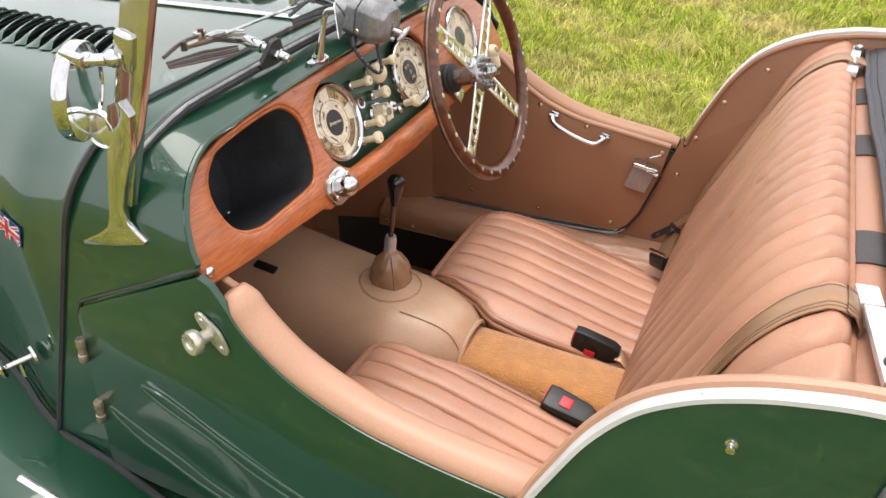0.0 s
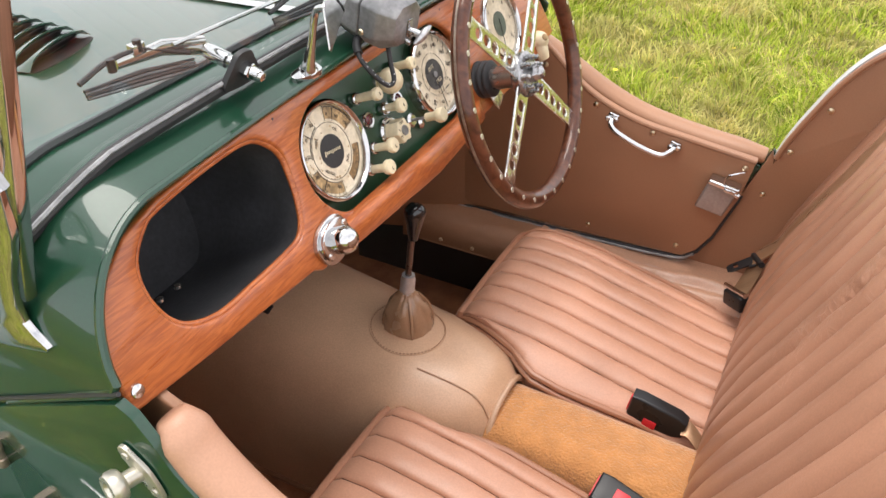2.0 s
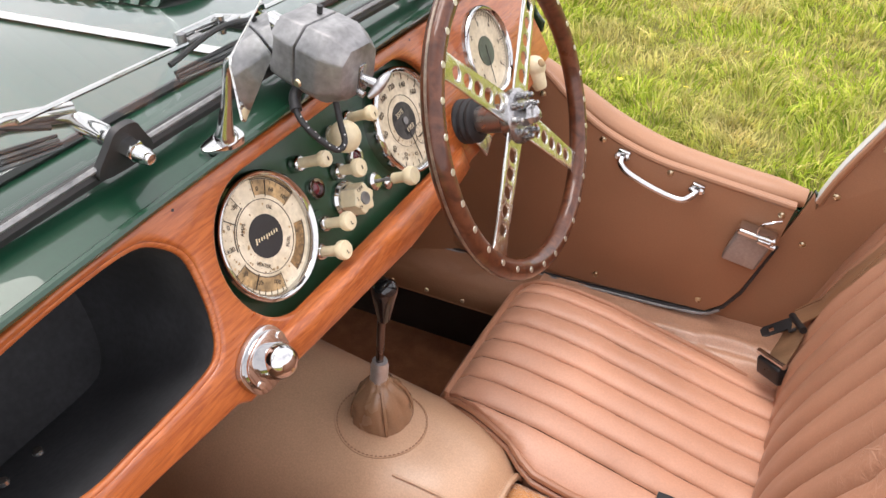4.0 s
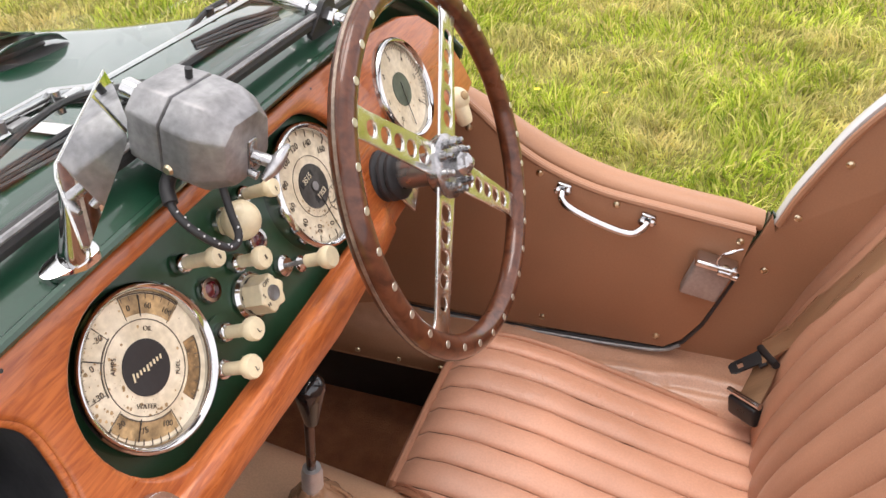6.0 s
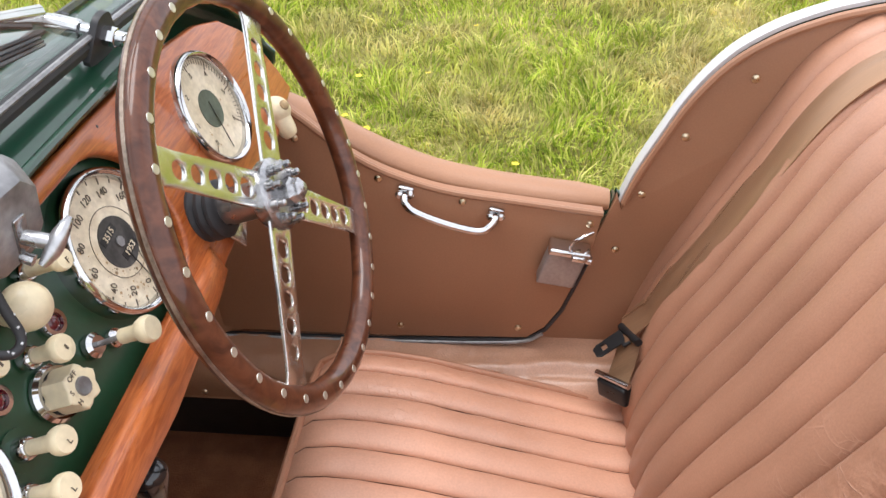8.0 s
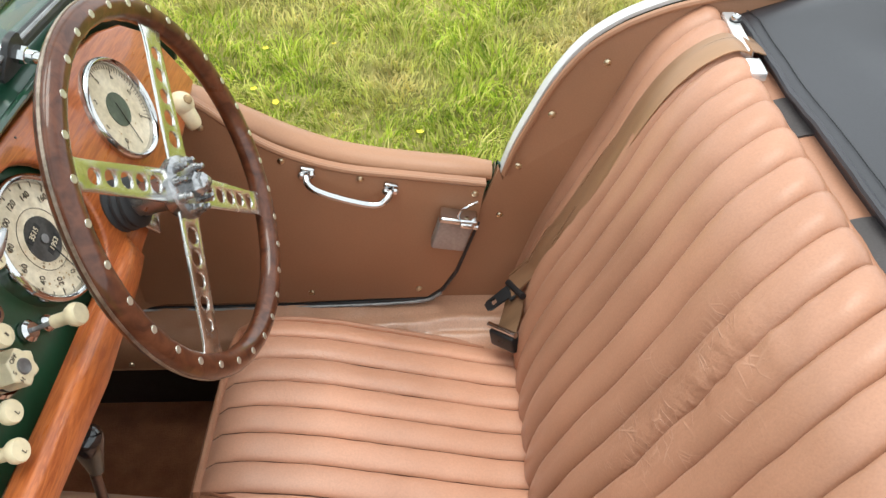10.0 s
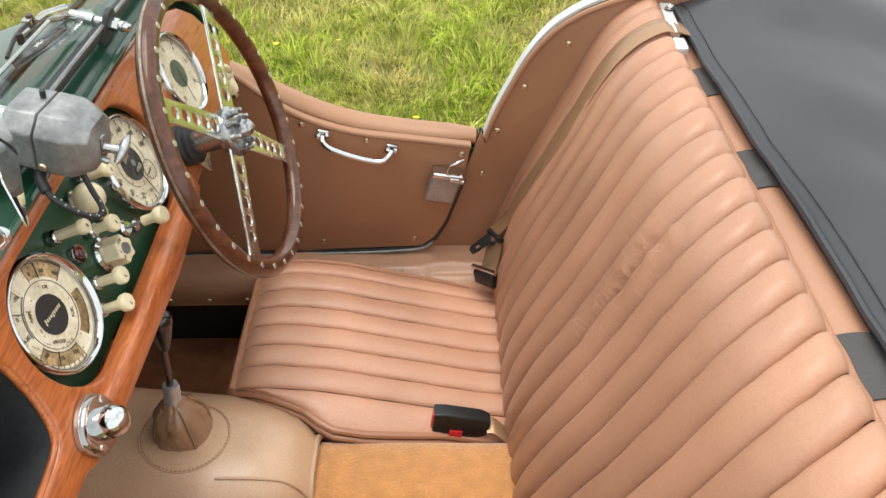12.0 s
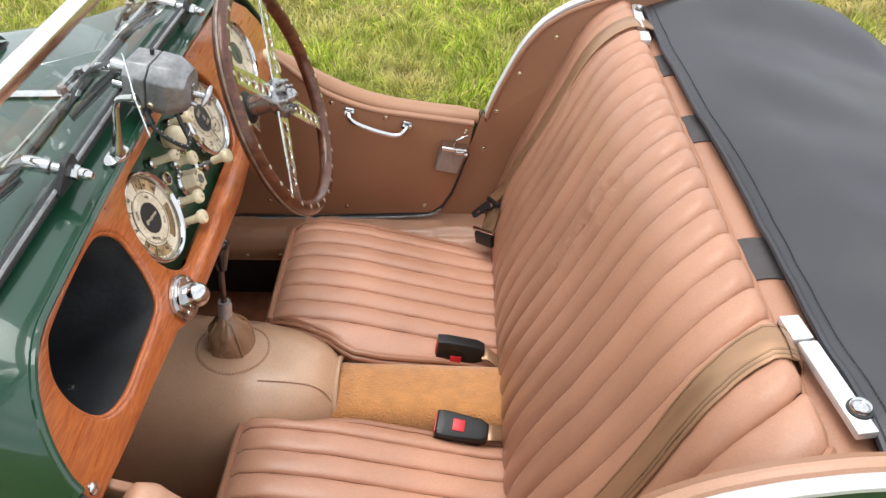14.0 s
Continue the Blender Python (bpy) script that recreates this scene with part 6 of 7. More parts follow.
for i in range(32):
    a = 2 * math.pi * (i + 0.5) / 32
    ob = new("rivet", rivet_mesh)
    ob.parent = wrim
    ob.matrix_basis = WM @ Matrix.Translation((RW * math.cos(a), RW * math.sin(a), 0.0122))
for deg in (46, 138, 222, 315):
    bm = bmesh.new()
    outl = [(0.022, -0.0178), (0.15, -0.0145), (0.166, -0.0150), (0.180, -0.0190), (0.180, 0.0190), (0.166, 0.0150), (0.15, 0.0145), (0.022, 0.0178)]
    holes = [circle(0.052 + 0.0235 * k, 0, 0.0092 - 0.0004 * k, 20) for k in range(5)]
    b_plate(bm, [outl] + holes, 0.0028, WM @ rot(radians(deg)) @ Matrix.Translation((0, 0, 0.0016)), 0.0005)
    part("spoke", bm, M_ALU, wheel, "drilled polished alloy spoke")
bm = bmesh.new()
b_lathe(bm, [(0, -0.010), (0.030, -0.010), (0.034, -0.004), (0.034, 0.004), (0.030, 0.007), (0.020, 0.008), (0, 0.008)], WM, 36)
hub = part("hub", bm, M_HUB, wheel, "grey cast hub with bolts")
bm = bmesh.new()
b_lathe(bm, [(0, 0.008), (0.013, 0.008), (0.013, 0.018), (0.011, 0.020), (0.0105, 0.026), (0.006, 0.030), (0, 0.031)], WM, 6)
part("centre_nut", bm, M_HUB, hub)
for i in range(9):
    a = 2 * math.pi * i / 9 + 0.2
    bm = bmesh.new()
    b_lathe(bm, [(0, 0.006), (0.0052, 0.006), (0.0052, 0.013), (0.0034, 0.0135), (0.0034, 0.019), (0.0015, 0.0205), (0, 0.0205)], WM @ Matrix.Translation((0.0255 * math.cos(a), 0.0255 * math.sin(a), 0)), 12)
    part("bolt", bm, M_HUB, hub)
column = thing("steering_column", "steering column with black ribbed rubber gaiter", "steering column")
bm = bmesh.new()
b_lathe(bm, [(0, -0.075), (0.0175, -0.075), (0.0175, -0.012), (0.020, -0.008), (0, -0.008)], WM, 28)
part("sleeve", bm, material("column_metal", (0.42, 0.38, 0.36), 0.3, 0.9, 0.1, 20, 200, 0.0), column)
bm = bmesh.new()
pr = [(0, -0.115)]
for i in range(6):
    z = -0.110 + i * 0.0095
    pr += [(0.0265 - 0.0003 * i, z), (0.0310 - 0.0006 * i, z + 0.0030), (0.0310 - 0.0006 * i, z + 0.0062), (0.0265 - 0.0003 * i, z + 0.0090)]
b_lathe(bm, pr + [(0.018, -0.052), (0, -0.052)], WM, 32)
part("rubber_gaiter", bm, M_RUBBER, column, "ribbed black rubber gaiter")
bm = bmesh.new()
b_box(bm, (0.030, 0.034, 0.004), on_dash(0.268, -0.085, 0.014) @ rot(0.5), 0.001)
b_rod(bm, WM @ Vector((0, 0, -0.10)), WM @ Vector((0, 0.0, -0.40)), 0.018, 16)
part("column_bracket", bm, M_ALU, column)


# ---- windscreen ----
def screen_x(z):
    return -0.055 + 0.37 * (z - 0.875)


screen = thing("windscreen", "upright flat glass windscreen in a bright metal frame", "windscreen")
SW0, SW1, STOP = -0.485, 0.535, 1.058


def base_z(y):
    """The scuttle's height under the glass."""
    a = abs(y - CY)
    return 0.872 - 0.012 * (a / 0.40) ** 2 if a < 0.40 else 0.860 - 0.9 * (a - 0.40) ** 1.35


bm = bmesh.new()
N = 40
lo = [Vector((screen_x(base_z(SW0 + (SW1 - SW0) * i / N) + 0.008), SW0 + (SW1 - SW0) * i / N, base_z(SW0 + (SW1 - SW0) * i / N) + 0.008)) for i in range(N + 1)]
hi = [Vector((screen_x(STOP), p.y, STOP)) for p in lo]
for dx in (0.0,):
    va = [bm.verts.new(p + Vector((dx, 0, 0))) for p in lo]
    vb = [bm.verts.new(p + Vector((dx, 0, 0))) for p in hi]
    for i in range(N):
        bm.faces.new((va[i], va[i + 1], vb[i + 1], vb[i]))
pane = part("pane", bm, M_GLASS, screen, "clear glass pane")
pane.visible_shadow = False
bm = bmesh.new()
b_tube(bm, [p + Vector((0.001, 0, -0.001)) for p in lo], 0.0068, 8, flat=1.2, up=(0, 0, 1))
part("rubber_sill", bm, M_SEALRUB, screen, "black rubber sill strip")
bm = bmesh.new()
b_tube(bm, [p + Vector((0.0075, 0, 0.006)) for p in lo], 0.0024, 6)
part("lower_channel", bm, M_CAST, screen, "thin bright lower channel")
bm = bmesh.new()
b_box(bm, (0.017, SW1 - SW0 + 0.03, 0.019), Matrix.Translation((screen_x(STOP) + 0.002, (SW0 + SW1) / 2, STOP + 0.006)) @ Matrix.Rotation(0.29, 4, "Y"), 0.005, 3)
part("top_rail", bm, M_ALU, screen, "bright metal top rail")
for yc, sg in ((-0.494, -1), (0.544, 1)):
    bm = bmesh.new()
    z0 = 0.800
    c = Vector((screen_x((z0 + STOP) / 2) + 0.018, yc, (z0 + STOP) / 2))
    b_box(bm, (0.036, 0.013, STOP - z0 + 0.03), Matrix.Translation(c) @ Matrix.Rotation(math.atan(0.37), 4, "Y"), 0.003)
    part("side_frame", bm, M_CHROME, screen, "polished side frame channel")
    # stanchion with flared foot
    bm = bmesh.new()
    foot = [(-0.139, 0.721), (-0.088, 0.731), (-0.037, 0.745), (-0.034, 0.750), (-0.046, 0.759), (-0.055, 0.770), (-0.055, 0.790), (-0.044, 0.820), (-0.021, 0.866), (-0.013, 0.909), (-0.025, 0.924), (-0.043, 0.917), (-0.057, 0.870), (-0.075, 0.805), (-0.082, 0.776), (-0.090, 0.758), (-0.108, 0.744), (-0.139, 0.727)]
    b_plate(bm, [foot], 0.007, side(yc - 0.0135 if sg < 0 else yc + 0.014, -1), 0.002)
    st = part("stanchion", bm, M_CHROME, screen, "polished stanchion with flared foot")
    bm = bmesh.new()
    b_lathe(bm, [(0, 0), (0.026, 0), (0.026, 0.0020), (0.024, 0.0032), (0.020, 0.0026), (0.010, 0.0042), (0, 0.0046)], facing((-0.062, yc + sg * 0.007, 0.886), (0, sg, 0)) @ Matrix.Diagonal((0.86, 0.86, 2.2, 1)), 36)
    part("pivot_disc", bm, M_ALU, st, "flat polished pivot disc")

# wiper gear on the glass
wiper_defs = ((-0.212, 0.889, -1), (0.268, 0.877, -1))
for ys, zs, sg in wiper_defs:
    w = thing("windscreen_wiper", "chrome wiper spindle with arm and ribbed rubber blade", "wiper", group="windscreen wipers")
    bm = bmesh.new()
    b_plate(bm, [rounded([(-0.026, -0.018), (0.026, -0.018), (0.016, 0.008), (0.008, 0.018), (-0.008, 0.018), (-0.016, 0.008)], 4)], 0.006, facing((screen_x(zs) + 0.010, ys, zs), (1, 0, -0.3)), 0.001)
    part("bracket", bm, M_SEALRUB, w, "black bracket plate")
    bm = bmesh.new()
    fm = facing((screen_x(zs) + 0.010, ys, zs), (1, 0, -0.25))
    b_lathe(bm, [(0, 0), (0.0085, 0), (0.0085, 0.010), (0.007, 0.011), (0, 0.011)], fm, 6)
    b_lathe(bm, [(0, 0.011), (0.0068, 0.011), (0.0066, 0.019), (0.0045, 0.024), (0, 0.026)], fm, 18)
    part("nut", bm, M_CHROME, w)
    bm = bmesh.new()
    b_lathe(bm, [(0, -0.048), (0.0075, -0.048), (0.0085, -0.040), (0.0085, -0.020), (0.0065, -0.018), (0.0065, 0.0), (0, 0.0)], fm, 18)
    part("spindle", bm, M_CHROME, w)
    P0 = Vector((screen_x(zs) - 0.040, ys, zs + 0.016))
    bm = bmesh.new()
    b_tube(bm, [P0, P0 + Vector((-0.004, -0.050, 0.014)), P0 + Vector((-0.006, -0.105, 0.016))], [0.010, 0.008, 0.005], 10, flat=0.5, up=(1, 0, 0))
    b_box(bm, (0.010, 0.016, 0.012), Matrix.Translation(P0 + Vector((-0.006, -0.078, 0.022))), 0.002)
    part("arm", bm, M_CHROME, w, "chrome wiper arm")
    bm = bmesh.new()
    b_rod(bm, P0 + Vector((-0.004, -0.078, 0.020)), P0 + Vector((-0.004, -0.078, 0.031)), 0.0042, 10)
    b_rod(bm, P0 + Vector((-0.004, -0.112, 0.012)), P0 + Vector((-0.004, -0.112, 0.024)), 0.0042, 10)
    part("joint", bm, M_BLACK, w)
    B0, B1 = P0 + Vector((0.006, -0.022, -0.006)), P0 + Vector((0.000, -0.150, 0.008))
    bm = bmesh.new()
    b_tube(bm, smooth_path([B0 + Vector((-0.004, 0, 0.006)), B0.lerp(B1, 0.4) + Vector((-0.008, 0, 0.020)), B0.lerp(B1, 0.7) + Vector((-0.008, 0, 0.018)), B1 + Vector((-0.004, 0, 0.006))], 5), 0.0025, 6)
    part("blade_bow", bm, M_SEALRUB, w, "black blade bow")
    for k in range(4):
        bm = bmesh.new()
        off = Vector((0.0010 * k, 0, -0.0030 * k))
        b_tube(bm, [B0 + off, B0.lerp(B1, 0.5) + off * 1.15 + Vector((0, 0, 0.003)), B1 + off * 0.7], [0.0014, 0.0022, 0.0016], 6)
        part("blade_rib", bm, M_GREYRUB if k % 2 else M_SEALRUB, w, "black rubber blade rib")
link = thing("wiper_linkage", "thin chrome rod linking the wipers", "linkage")
bm = bmesh.new()
b_rod(bm, (screen_x(0.92) - 0.040, -0.262, 0.924), (screen_x(0.92) - 0.040, 0.190, 0.916), 0.0024, 8)
part("tie_rod", bm, M_CHROME, link)
for y in (-0.098, -0.050):
    bm = bmesh.new()
    b_rod(bm, (screen_x(0.92) - 0.042, y, 0.914), (screen_x(0.92) - 0.042, y, 0.930), 0.0040, 10)
    b_box(bm, (0.008, 0.018, 0.006), Matrix.Translation((screen_x(0.92) - 0.040, y + 0.012, 0.922)), 0.002)
    part("joint", bm, M_CAST if y < -0.06 else M_CHROME, link)
mw = thing("windscreen_wiper", "wiper blade with ribbed rubber driven by the motor", "wiper", group="windscreen wipers")
B0, B1 = Vector((screen_x(0.9) - 0.018, 0.02, 0.902)), Vector((screen_x(0.9) - 0.022, -0.125, 0.908))
for k in range(4):
    bm = bmesh.new()
    off = Vector((0.0010 * k, 0, -0.0030 * k))
    b_tube(bm, [B0 + off, B0.lerp(B1, 0.5) + off * 1.15 + Vector((0, 0, 0.003)), B1 + off * 0.7], [0.0014, 0.0022, 0.0016], 6)
    part("blade_rib", bm, M_GREYRUB if k % 2 else M_SEALRUB, mw)
bm = bmesh.new()
b_tube(bm, smooth_path([B0 + Vector((-0.004, 0, 0.006)), B0.lerp(B1, 0.5) + Vector((-0.008, 0, 0.018)), B1 + Vector((-0.004, 0, 0.006))], 6), 0.0025, 6)
part("blade_bow", bm, M_SEALRUB, mw)
bm = bmesh.new()
b_tube(bm, [(screen_x(0.9) - 0.035, 0.0, 0.905), (screen_x(0.9) - 0.040, -0.05, 0.924), (screen_x(0.9) - 0.040, -0.10, 0.926)], [0.010, 0.007, 0.005], 10, flat=0.5, up=(1, 0, 0))
b_rod(bm, (screen_x(0.9) - 0.035, 0.0, 0.905), (screen_x(0.9) + 0.025, 0.0, 0.902), 0.008, 14)
part("arm", bm, M_CHROME, mw)

# wiper motor: a faceted cast box
motor = thing("wiper_motor", "scuffed grey cast wiper motor with parking handle", "wiper motor")
MO = basis((0.002, -0.010, 0.891), Vector((0.97, -0.10, -0.20)).normalized(), Vector((0.103, 0.995, 0)).normalized(), Vector((0.97, -0.10, -0.20)).normalized().cross(Vector((0.103, 0.995, 0)).normalized()))


def octagon(hy, hz, c):
    return [(-hy + c, -hz), (hy - c, -hz), (hy, -hz + c), (hy, hz - c), (hy - c, hz), (-hy + c, hz), (-hy, hz - c), (-hy, -hz + c)]


def b_oct(bm, stations):
    rings = []
    for x, hy, hz, c in stations:
        rings.append([bm.verts.new(MO @ Vector((x, y, z))) for y, z in octagon(hy, hz, c)])
    for a, b in zip(rings, rings[1:]):
        for k in range(8):
            bm.faces.new((a[k], a[(k + 1) % 8], b[(k + 1) % 8], b[k]))
    bm.faces.new(rings[0])
    bm.faces.new(rings[-1])
    bmesh.ops.recalc_face_normals(bm, faces=bm.faces)
    bmesh.ops.bevel(bm, geom=list(bm.edges), offset=0.0022, segments=2, profile=0.5, affect="EDGES", clamp_overlap=True)
    return bm


bm = bmesh.new()
b_oct(bm, [(-0.040, 0.033, 0.031, 0.013), (-0.010, 0.036, 0.0335, 0.015)])
part("front_shell", bm, M_CAST, motor, "scuffed cast front shell", 25)
bm = bmesh.new()
b_oct(bm, [(-0.0085, 0.036, 0.0335, 0.015), (0.016, 0.036, 0.0335, 0.016), (0.036, 0.024, 0.024, 0.011)])
part("rear_cover", bm, M_CAST, motor, "dented faceted rear cover", 25)
for x, y, z in ((-0.003, -0.0365, -0.014),):
    bm = bmesh.new()
    b_lathe(bm, [(0, 0), (0.0042, 0), (0.003, 0.002), (0, 0.0026)], MO @ facing((x, y, z), (0, -1, 0)), 12)
    part("screw", bm, M_BRASS, motor)
bm = bmesh.new()
b_rod(bm, MO @ Vector((-0.016, 0.006, 0.034)), MO @ Vector((-0.016, 0.006, 0.041)), 0.0028, 10)
part("stud", bm, M_BLACK, motor)
bm = bmesh.new()
b_box(bm, (0.004, 0.010, 0.024), MO @ Matrix.Translation((0.036, 0.004, -0.006)), 0.0018)
b_rod(bm, MO @ Vector((0.036, 0.004, -0.008)), MO @ Vector((0.052, 0.008, -0.010)), 0.0046, 14)
b_tube(bm, smooth_path([MO @ Vector((0.051, -0.004, -0.018)), MO @ Vector((0.053, 0.004, -0.013)), MO @ Vector((0.054, 0.012, -0.006)), MO @ Vector((0.054, 0.022, -0.002))], 4), [0.0022 + 0.0030 * math.sin(math.pi * k / 12) for k in range(13)], 10)
b_rod(bm, MO @ Vector((0.034, 0.001, -0.020)), MO @ Vector((0.042, 0.002, -0.022)), 0.0036, 12)
part("parking_handle", bm, M_HUB, motor, "grey metal parking handle")
bm = bmesh.new()
b_rod(bm, MO @ Vector((-0.040, -0.004, 0.010)), MO @ Vector((-0.064, -0.004, 0.012)), 0.009, 16)
b_rod(bm, MO @ Vector((-0.040, -0.012, -0.010)), MO @ Vector((-0.060, -0.014, -0.008)), 0.006, 12)
part("drive_boss", bm, M_CHROME, motor)
cord = thing("motor_cord", "black braided flex with white flecks looped below the motor", "cable")
bm = bmesh.new()
b_tube(bm, smooth_path([(-0.016, -0.040, 0.866), (-0.009, -0.051, 0.852), (0.004, -0.055, 0.840), (0.016, -0.050, 0.826), (0.024, -0.041, 0.816), (0.0255, -0.031, 0.820), (0.019, -0.026, 0.838), (0.010, -0.018, 0.866)], 6), 0.0030, 10)
part("flex", bm, M_RUBBER, cord)
bm = bmesh.new()
b_tube(bm, smooth_path([(-0.016, -0.030, 0.870), (-0.017, -0.041, 0.862), (-0.010, -0.050, 0.853)], 4), 0.0054, 10)
part("grommet", bm, M_RUBBER, cord)
cp = smooth_path([(-0.009, -0.051, 0.852), (0.004, -0.055, 0.840), (0.016, -0.050, 0.826), (0.024, -0.041, 0.816), (0.0255, -0.031, 0.820), (0.019, -0.026, 0.838)], 6)
bm = bmesh.new()
for i in range(2, len(cp) - 2, 2):
    p = cp[i] + Vector((0.0019, -0.0012 if i % 4 else 0.0014, 0.0018 if i % 4 else 0.0012))
    b_box(bm, (0.0013, 0.0013, 0.0013), Matrix.Translation(p) @ Matrix.Rotation(0.7, 4, "Y"))
part("fleck", bm, M_WHITE, cord)

# dash-top mirror on a chrome stalk
mirror = thing("rear_view_mirror", "six-sided rear-view mirror on a chrome scuttle stalk", "mirror")
MF = Vector((-0.026, -0.128, 0.857))
bm = bmesh.new()
FX = Vector((-0.22, -0.97, -0.08)).normalized()
FZ = Vector((0.30, 0.10, 0.95)).normalized()
pad = rounded([(0.0200, -0.0040), (0.0200, 0.0040), (0.008, 0.0085), (-0.012, 0.0090), (-0.017, 0.005), (-0.017, -0.005), (-0.012, -0.0090), (0.008, -0.0085)], 5)
FM = basis(MF + Vector((-0.001, 0.000, 0.0015)), FX, FZ.cross(FX).normalized(), FX.cross(FZ.cross(FX)).normalized())
b_plate(bm, [pad], 0.0080, FM, 0.0034, 4)
part("foot", bm, M_CHROME, mirror, "boat-shaped chrome foot")
MC = Vector((0.0159, -0.1289, 0.9378))
MN = Vector((0.905, 0.41, 0.108)).normalized()
MV = (Vector((0, 0, 1)) - MN * MN.z).normalized()
MM = basis(MC, MV.cross(MN), MV, MN)
bm = bmesh.new()
ST = Vector((-0.011, -0.121, 0.924))
b_tube(bm, smooth_path([MF + Vector((0, 0.002, 0.002)), MF.lerp(ST, 0.12), MF.lerp(ST, 0.5), ST, MM @ Vector((0.0, -0.004, -0.003))], 5), [max(0.0042, 0.0105 - 0.0006 * k) for k in range(21)], 14)
part("stalk", bm, M_CHROME, mirror, "tapered chrome stalk")
hexm = [(0.0695, 0.0203), (0.0733, 0.0075), (0.0712, -0.0142), (0.0547, -0.024), (-0.0409, -0.0351), (-0.0473, -0.0312), (-0.0382, 0.007), (-0.0326, 0.0117)]
bm = bmesh.new()
b_plate(bm, [hexm], 0.0007, MM)
part("case", bm, M_ALU, mirror, "polished flat mirror case")
bm = bmesh.new()
b_plate(bm, [[(0.014 + (x - 0.014) * 0.985, -0.008 + (y + 0.008) * 0.965) for x, y in hexm]], 0.0004, MM @ Matrix.Translation((0, 0, 0.0005)))
part("mirror_glass", bm, M_MIRROR, mirror)

# round wing mirror on the stanchion
wm = thing("side_mirror", "round chrome side mirror clamped to the windscreen post", "mirror")
RM = facing((-0.068, -0.510, 0.930), (0.89, 0.43, -0.13))
bm = bmesh.new()
b_lathe(bm, [(0.0505, 0.0), (0.0508, 0.003), (0.0520, 0.0035), (0.0530, 0.002), (0.0530, -0.009), (0.051, -0.012), (0.036, -0.015), (0.018, -0.016), (0, -0.0165)], RM, 56, False)
part("case", bm, M_CHROME, wm, "chrome bowl and rim")
bm = bmesh.new()
b_lathe(bm, [(0, 0.0012), (0.0507, 0.0010), (0.0507, -0.002), (0, -0.002)], RM, 48)
part("mirror_glass", bm, M_MIRROR, wm)
bm = bmesh.new()
b_tube(bm, smooth_path([(-0.078, -0.520, 0.966), (-0.062, -0.528, 0.972), (-0.040, -0.524, 0.972), (-0.018, -0.512, 0.972), (-0.006, -0.504, 0.974)], 5), 0.0065, 12)
for p, r in (((-0.060, -0.527, 0.972), 0.0095), ((-0.036, -0.522, 0.972), 0.0085), ((-0.014, -0.510, 0.973), 0.0095)):
    b_lathe(bm, [(0, -r)] + [(r * math.sin(a), -r * math.cos(a)) for a in [math.pi * k / 8 for k in range(1, 8)]] + [(0, r)], Matrix.Translation(p), 16)
b_box(bm, (0.030, 0.010, 0.014), Matrix.Translation((-0.048, -0.529, 0.974)) @ Matrix.Rotation(0.15, 4, "Y"), 0.003)
b_box(bm, (0.024, 0.018, 0.042), Matrix.Translation((-0.004, -0.499, 0.980)) @ Matrix.Rotation(0.29, 4, "Y"), 0.005, 3)
part("clamp", bm, M_CHROME, wm, "chrome ball-jointed clamp")

# ---- ivory indicator switch at the far end of the board ----
ind = thing("indicator_switch", "ivory plastic indicator switch at the board's end", "switch")
IC = Vector((0.014, 0.482, 0.695))
bm = bmesh.new()
b_lathe(bm, [(0, -0.0175)] + [(0.0175 * math.sin(a), -0.0175 * math.cos(a)) for a in [math.pi * k / 12 for k in range(1, 12)]] + [(0, 0.0175)], facing(IC, (0.75, -0.1, 0.65)), 28)
b_rod(bm, IC + Vector((-0.030, 0.004, -0.010)), IC, 0.012, 20)
part("housing", bm, M_CREAM, ind, "round ivory body")
bm = bmesh.new()
b_tube(bm, smooth_path([IC + Vector((0.002, -0.002, -0.006)), IC + Vector((0.008, -0.004, -0.016)), IC + Vector((0.013, -0.005, -0.026)), IC + Vector((0.015, -0.005, -0.030))], 4), [0.0145 - 0.0005 * k for k in range(13)], 16)
part("lever", bm, M_CREAM, ind, "blunt ivory lever")
bm = bmesh.new()
b_lathe(bm, [(0, 0.0150), (0.0062, 0.0152), (0.0060, 0.0180), (0.0035, 0.0192), (0, 0.0195)], facing(IC, (0.75, -0.25, 0.60)), 18)
part("cap", bm, M_DIALDARK, ind, "small brown button")

# ---- seat belts ----


def ribbon(bm, pts, width, across, thick=0.0016, shift=0.0, arch=None):
    arch = arch or width
    rows = []
    for i, p in enumerate(pts):
        a = Vector(across[i] if isinstance(across, list) else across).normalized()
        d = (Vector(pts[min(i + 1, len(pts) - 1)]) - Vector(pts[max(i - 1, 0)])).normalized()
        nrm = d.cross(a).normalized()
        p = Vector(p)
        rows.append([bm.verts.new(p + a * (shift + width * s) + nrm * t + nrm * (0.0012 - 0.0020 * (2 * (shift + width * s) / arch) ** 2)) for s, t in ((-0.5, 0), (-0.25, 0), (0, 0), (0.25, 0), (0.5, 0), (0.5, thick), (0.25, thick), (0, thick), (-0.25, thick), (-0.5, thick))])
    n = len(rows[0])
    for a, b in zip(rows, rows[1:]):
        for k in range(n):
            bm.faces.new((a[k], a[(k + 1) % n], b[(k + 1) % n], b[k]))
    bm.faces.new(rows[0])
    bm.faces.new(rows[-1])
    return bm


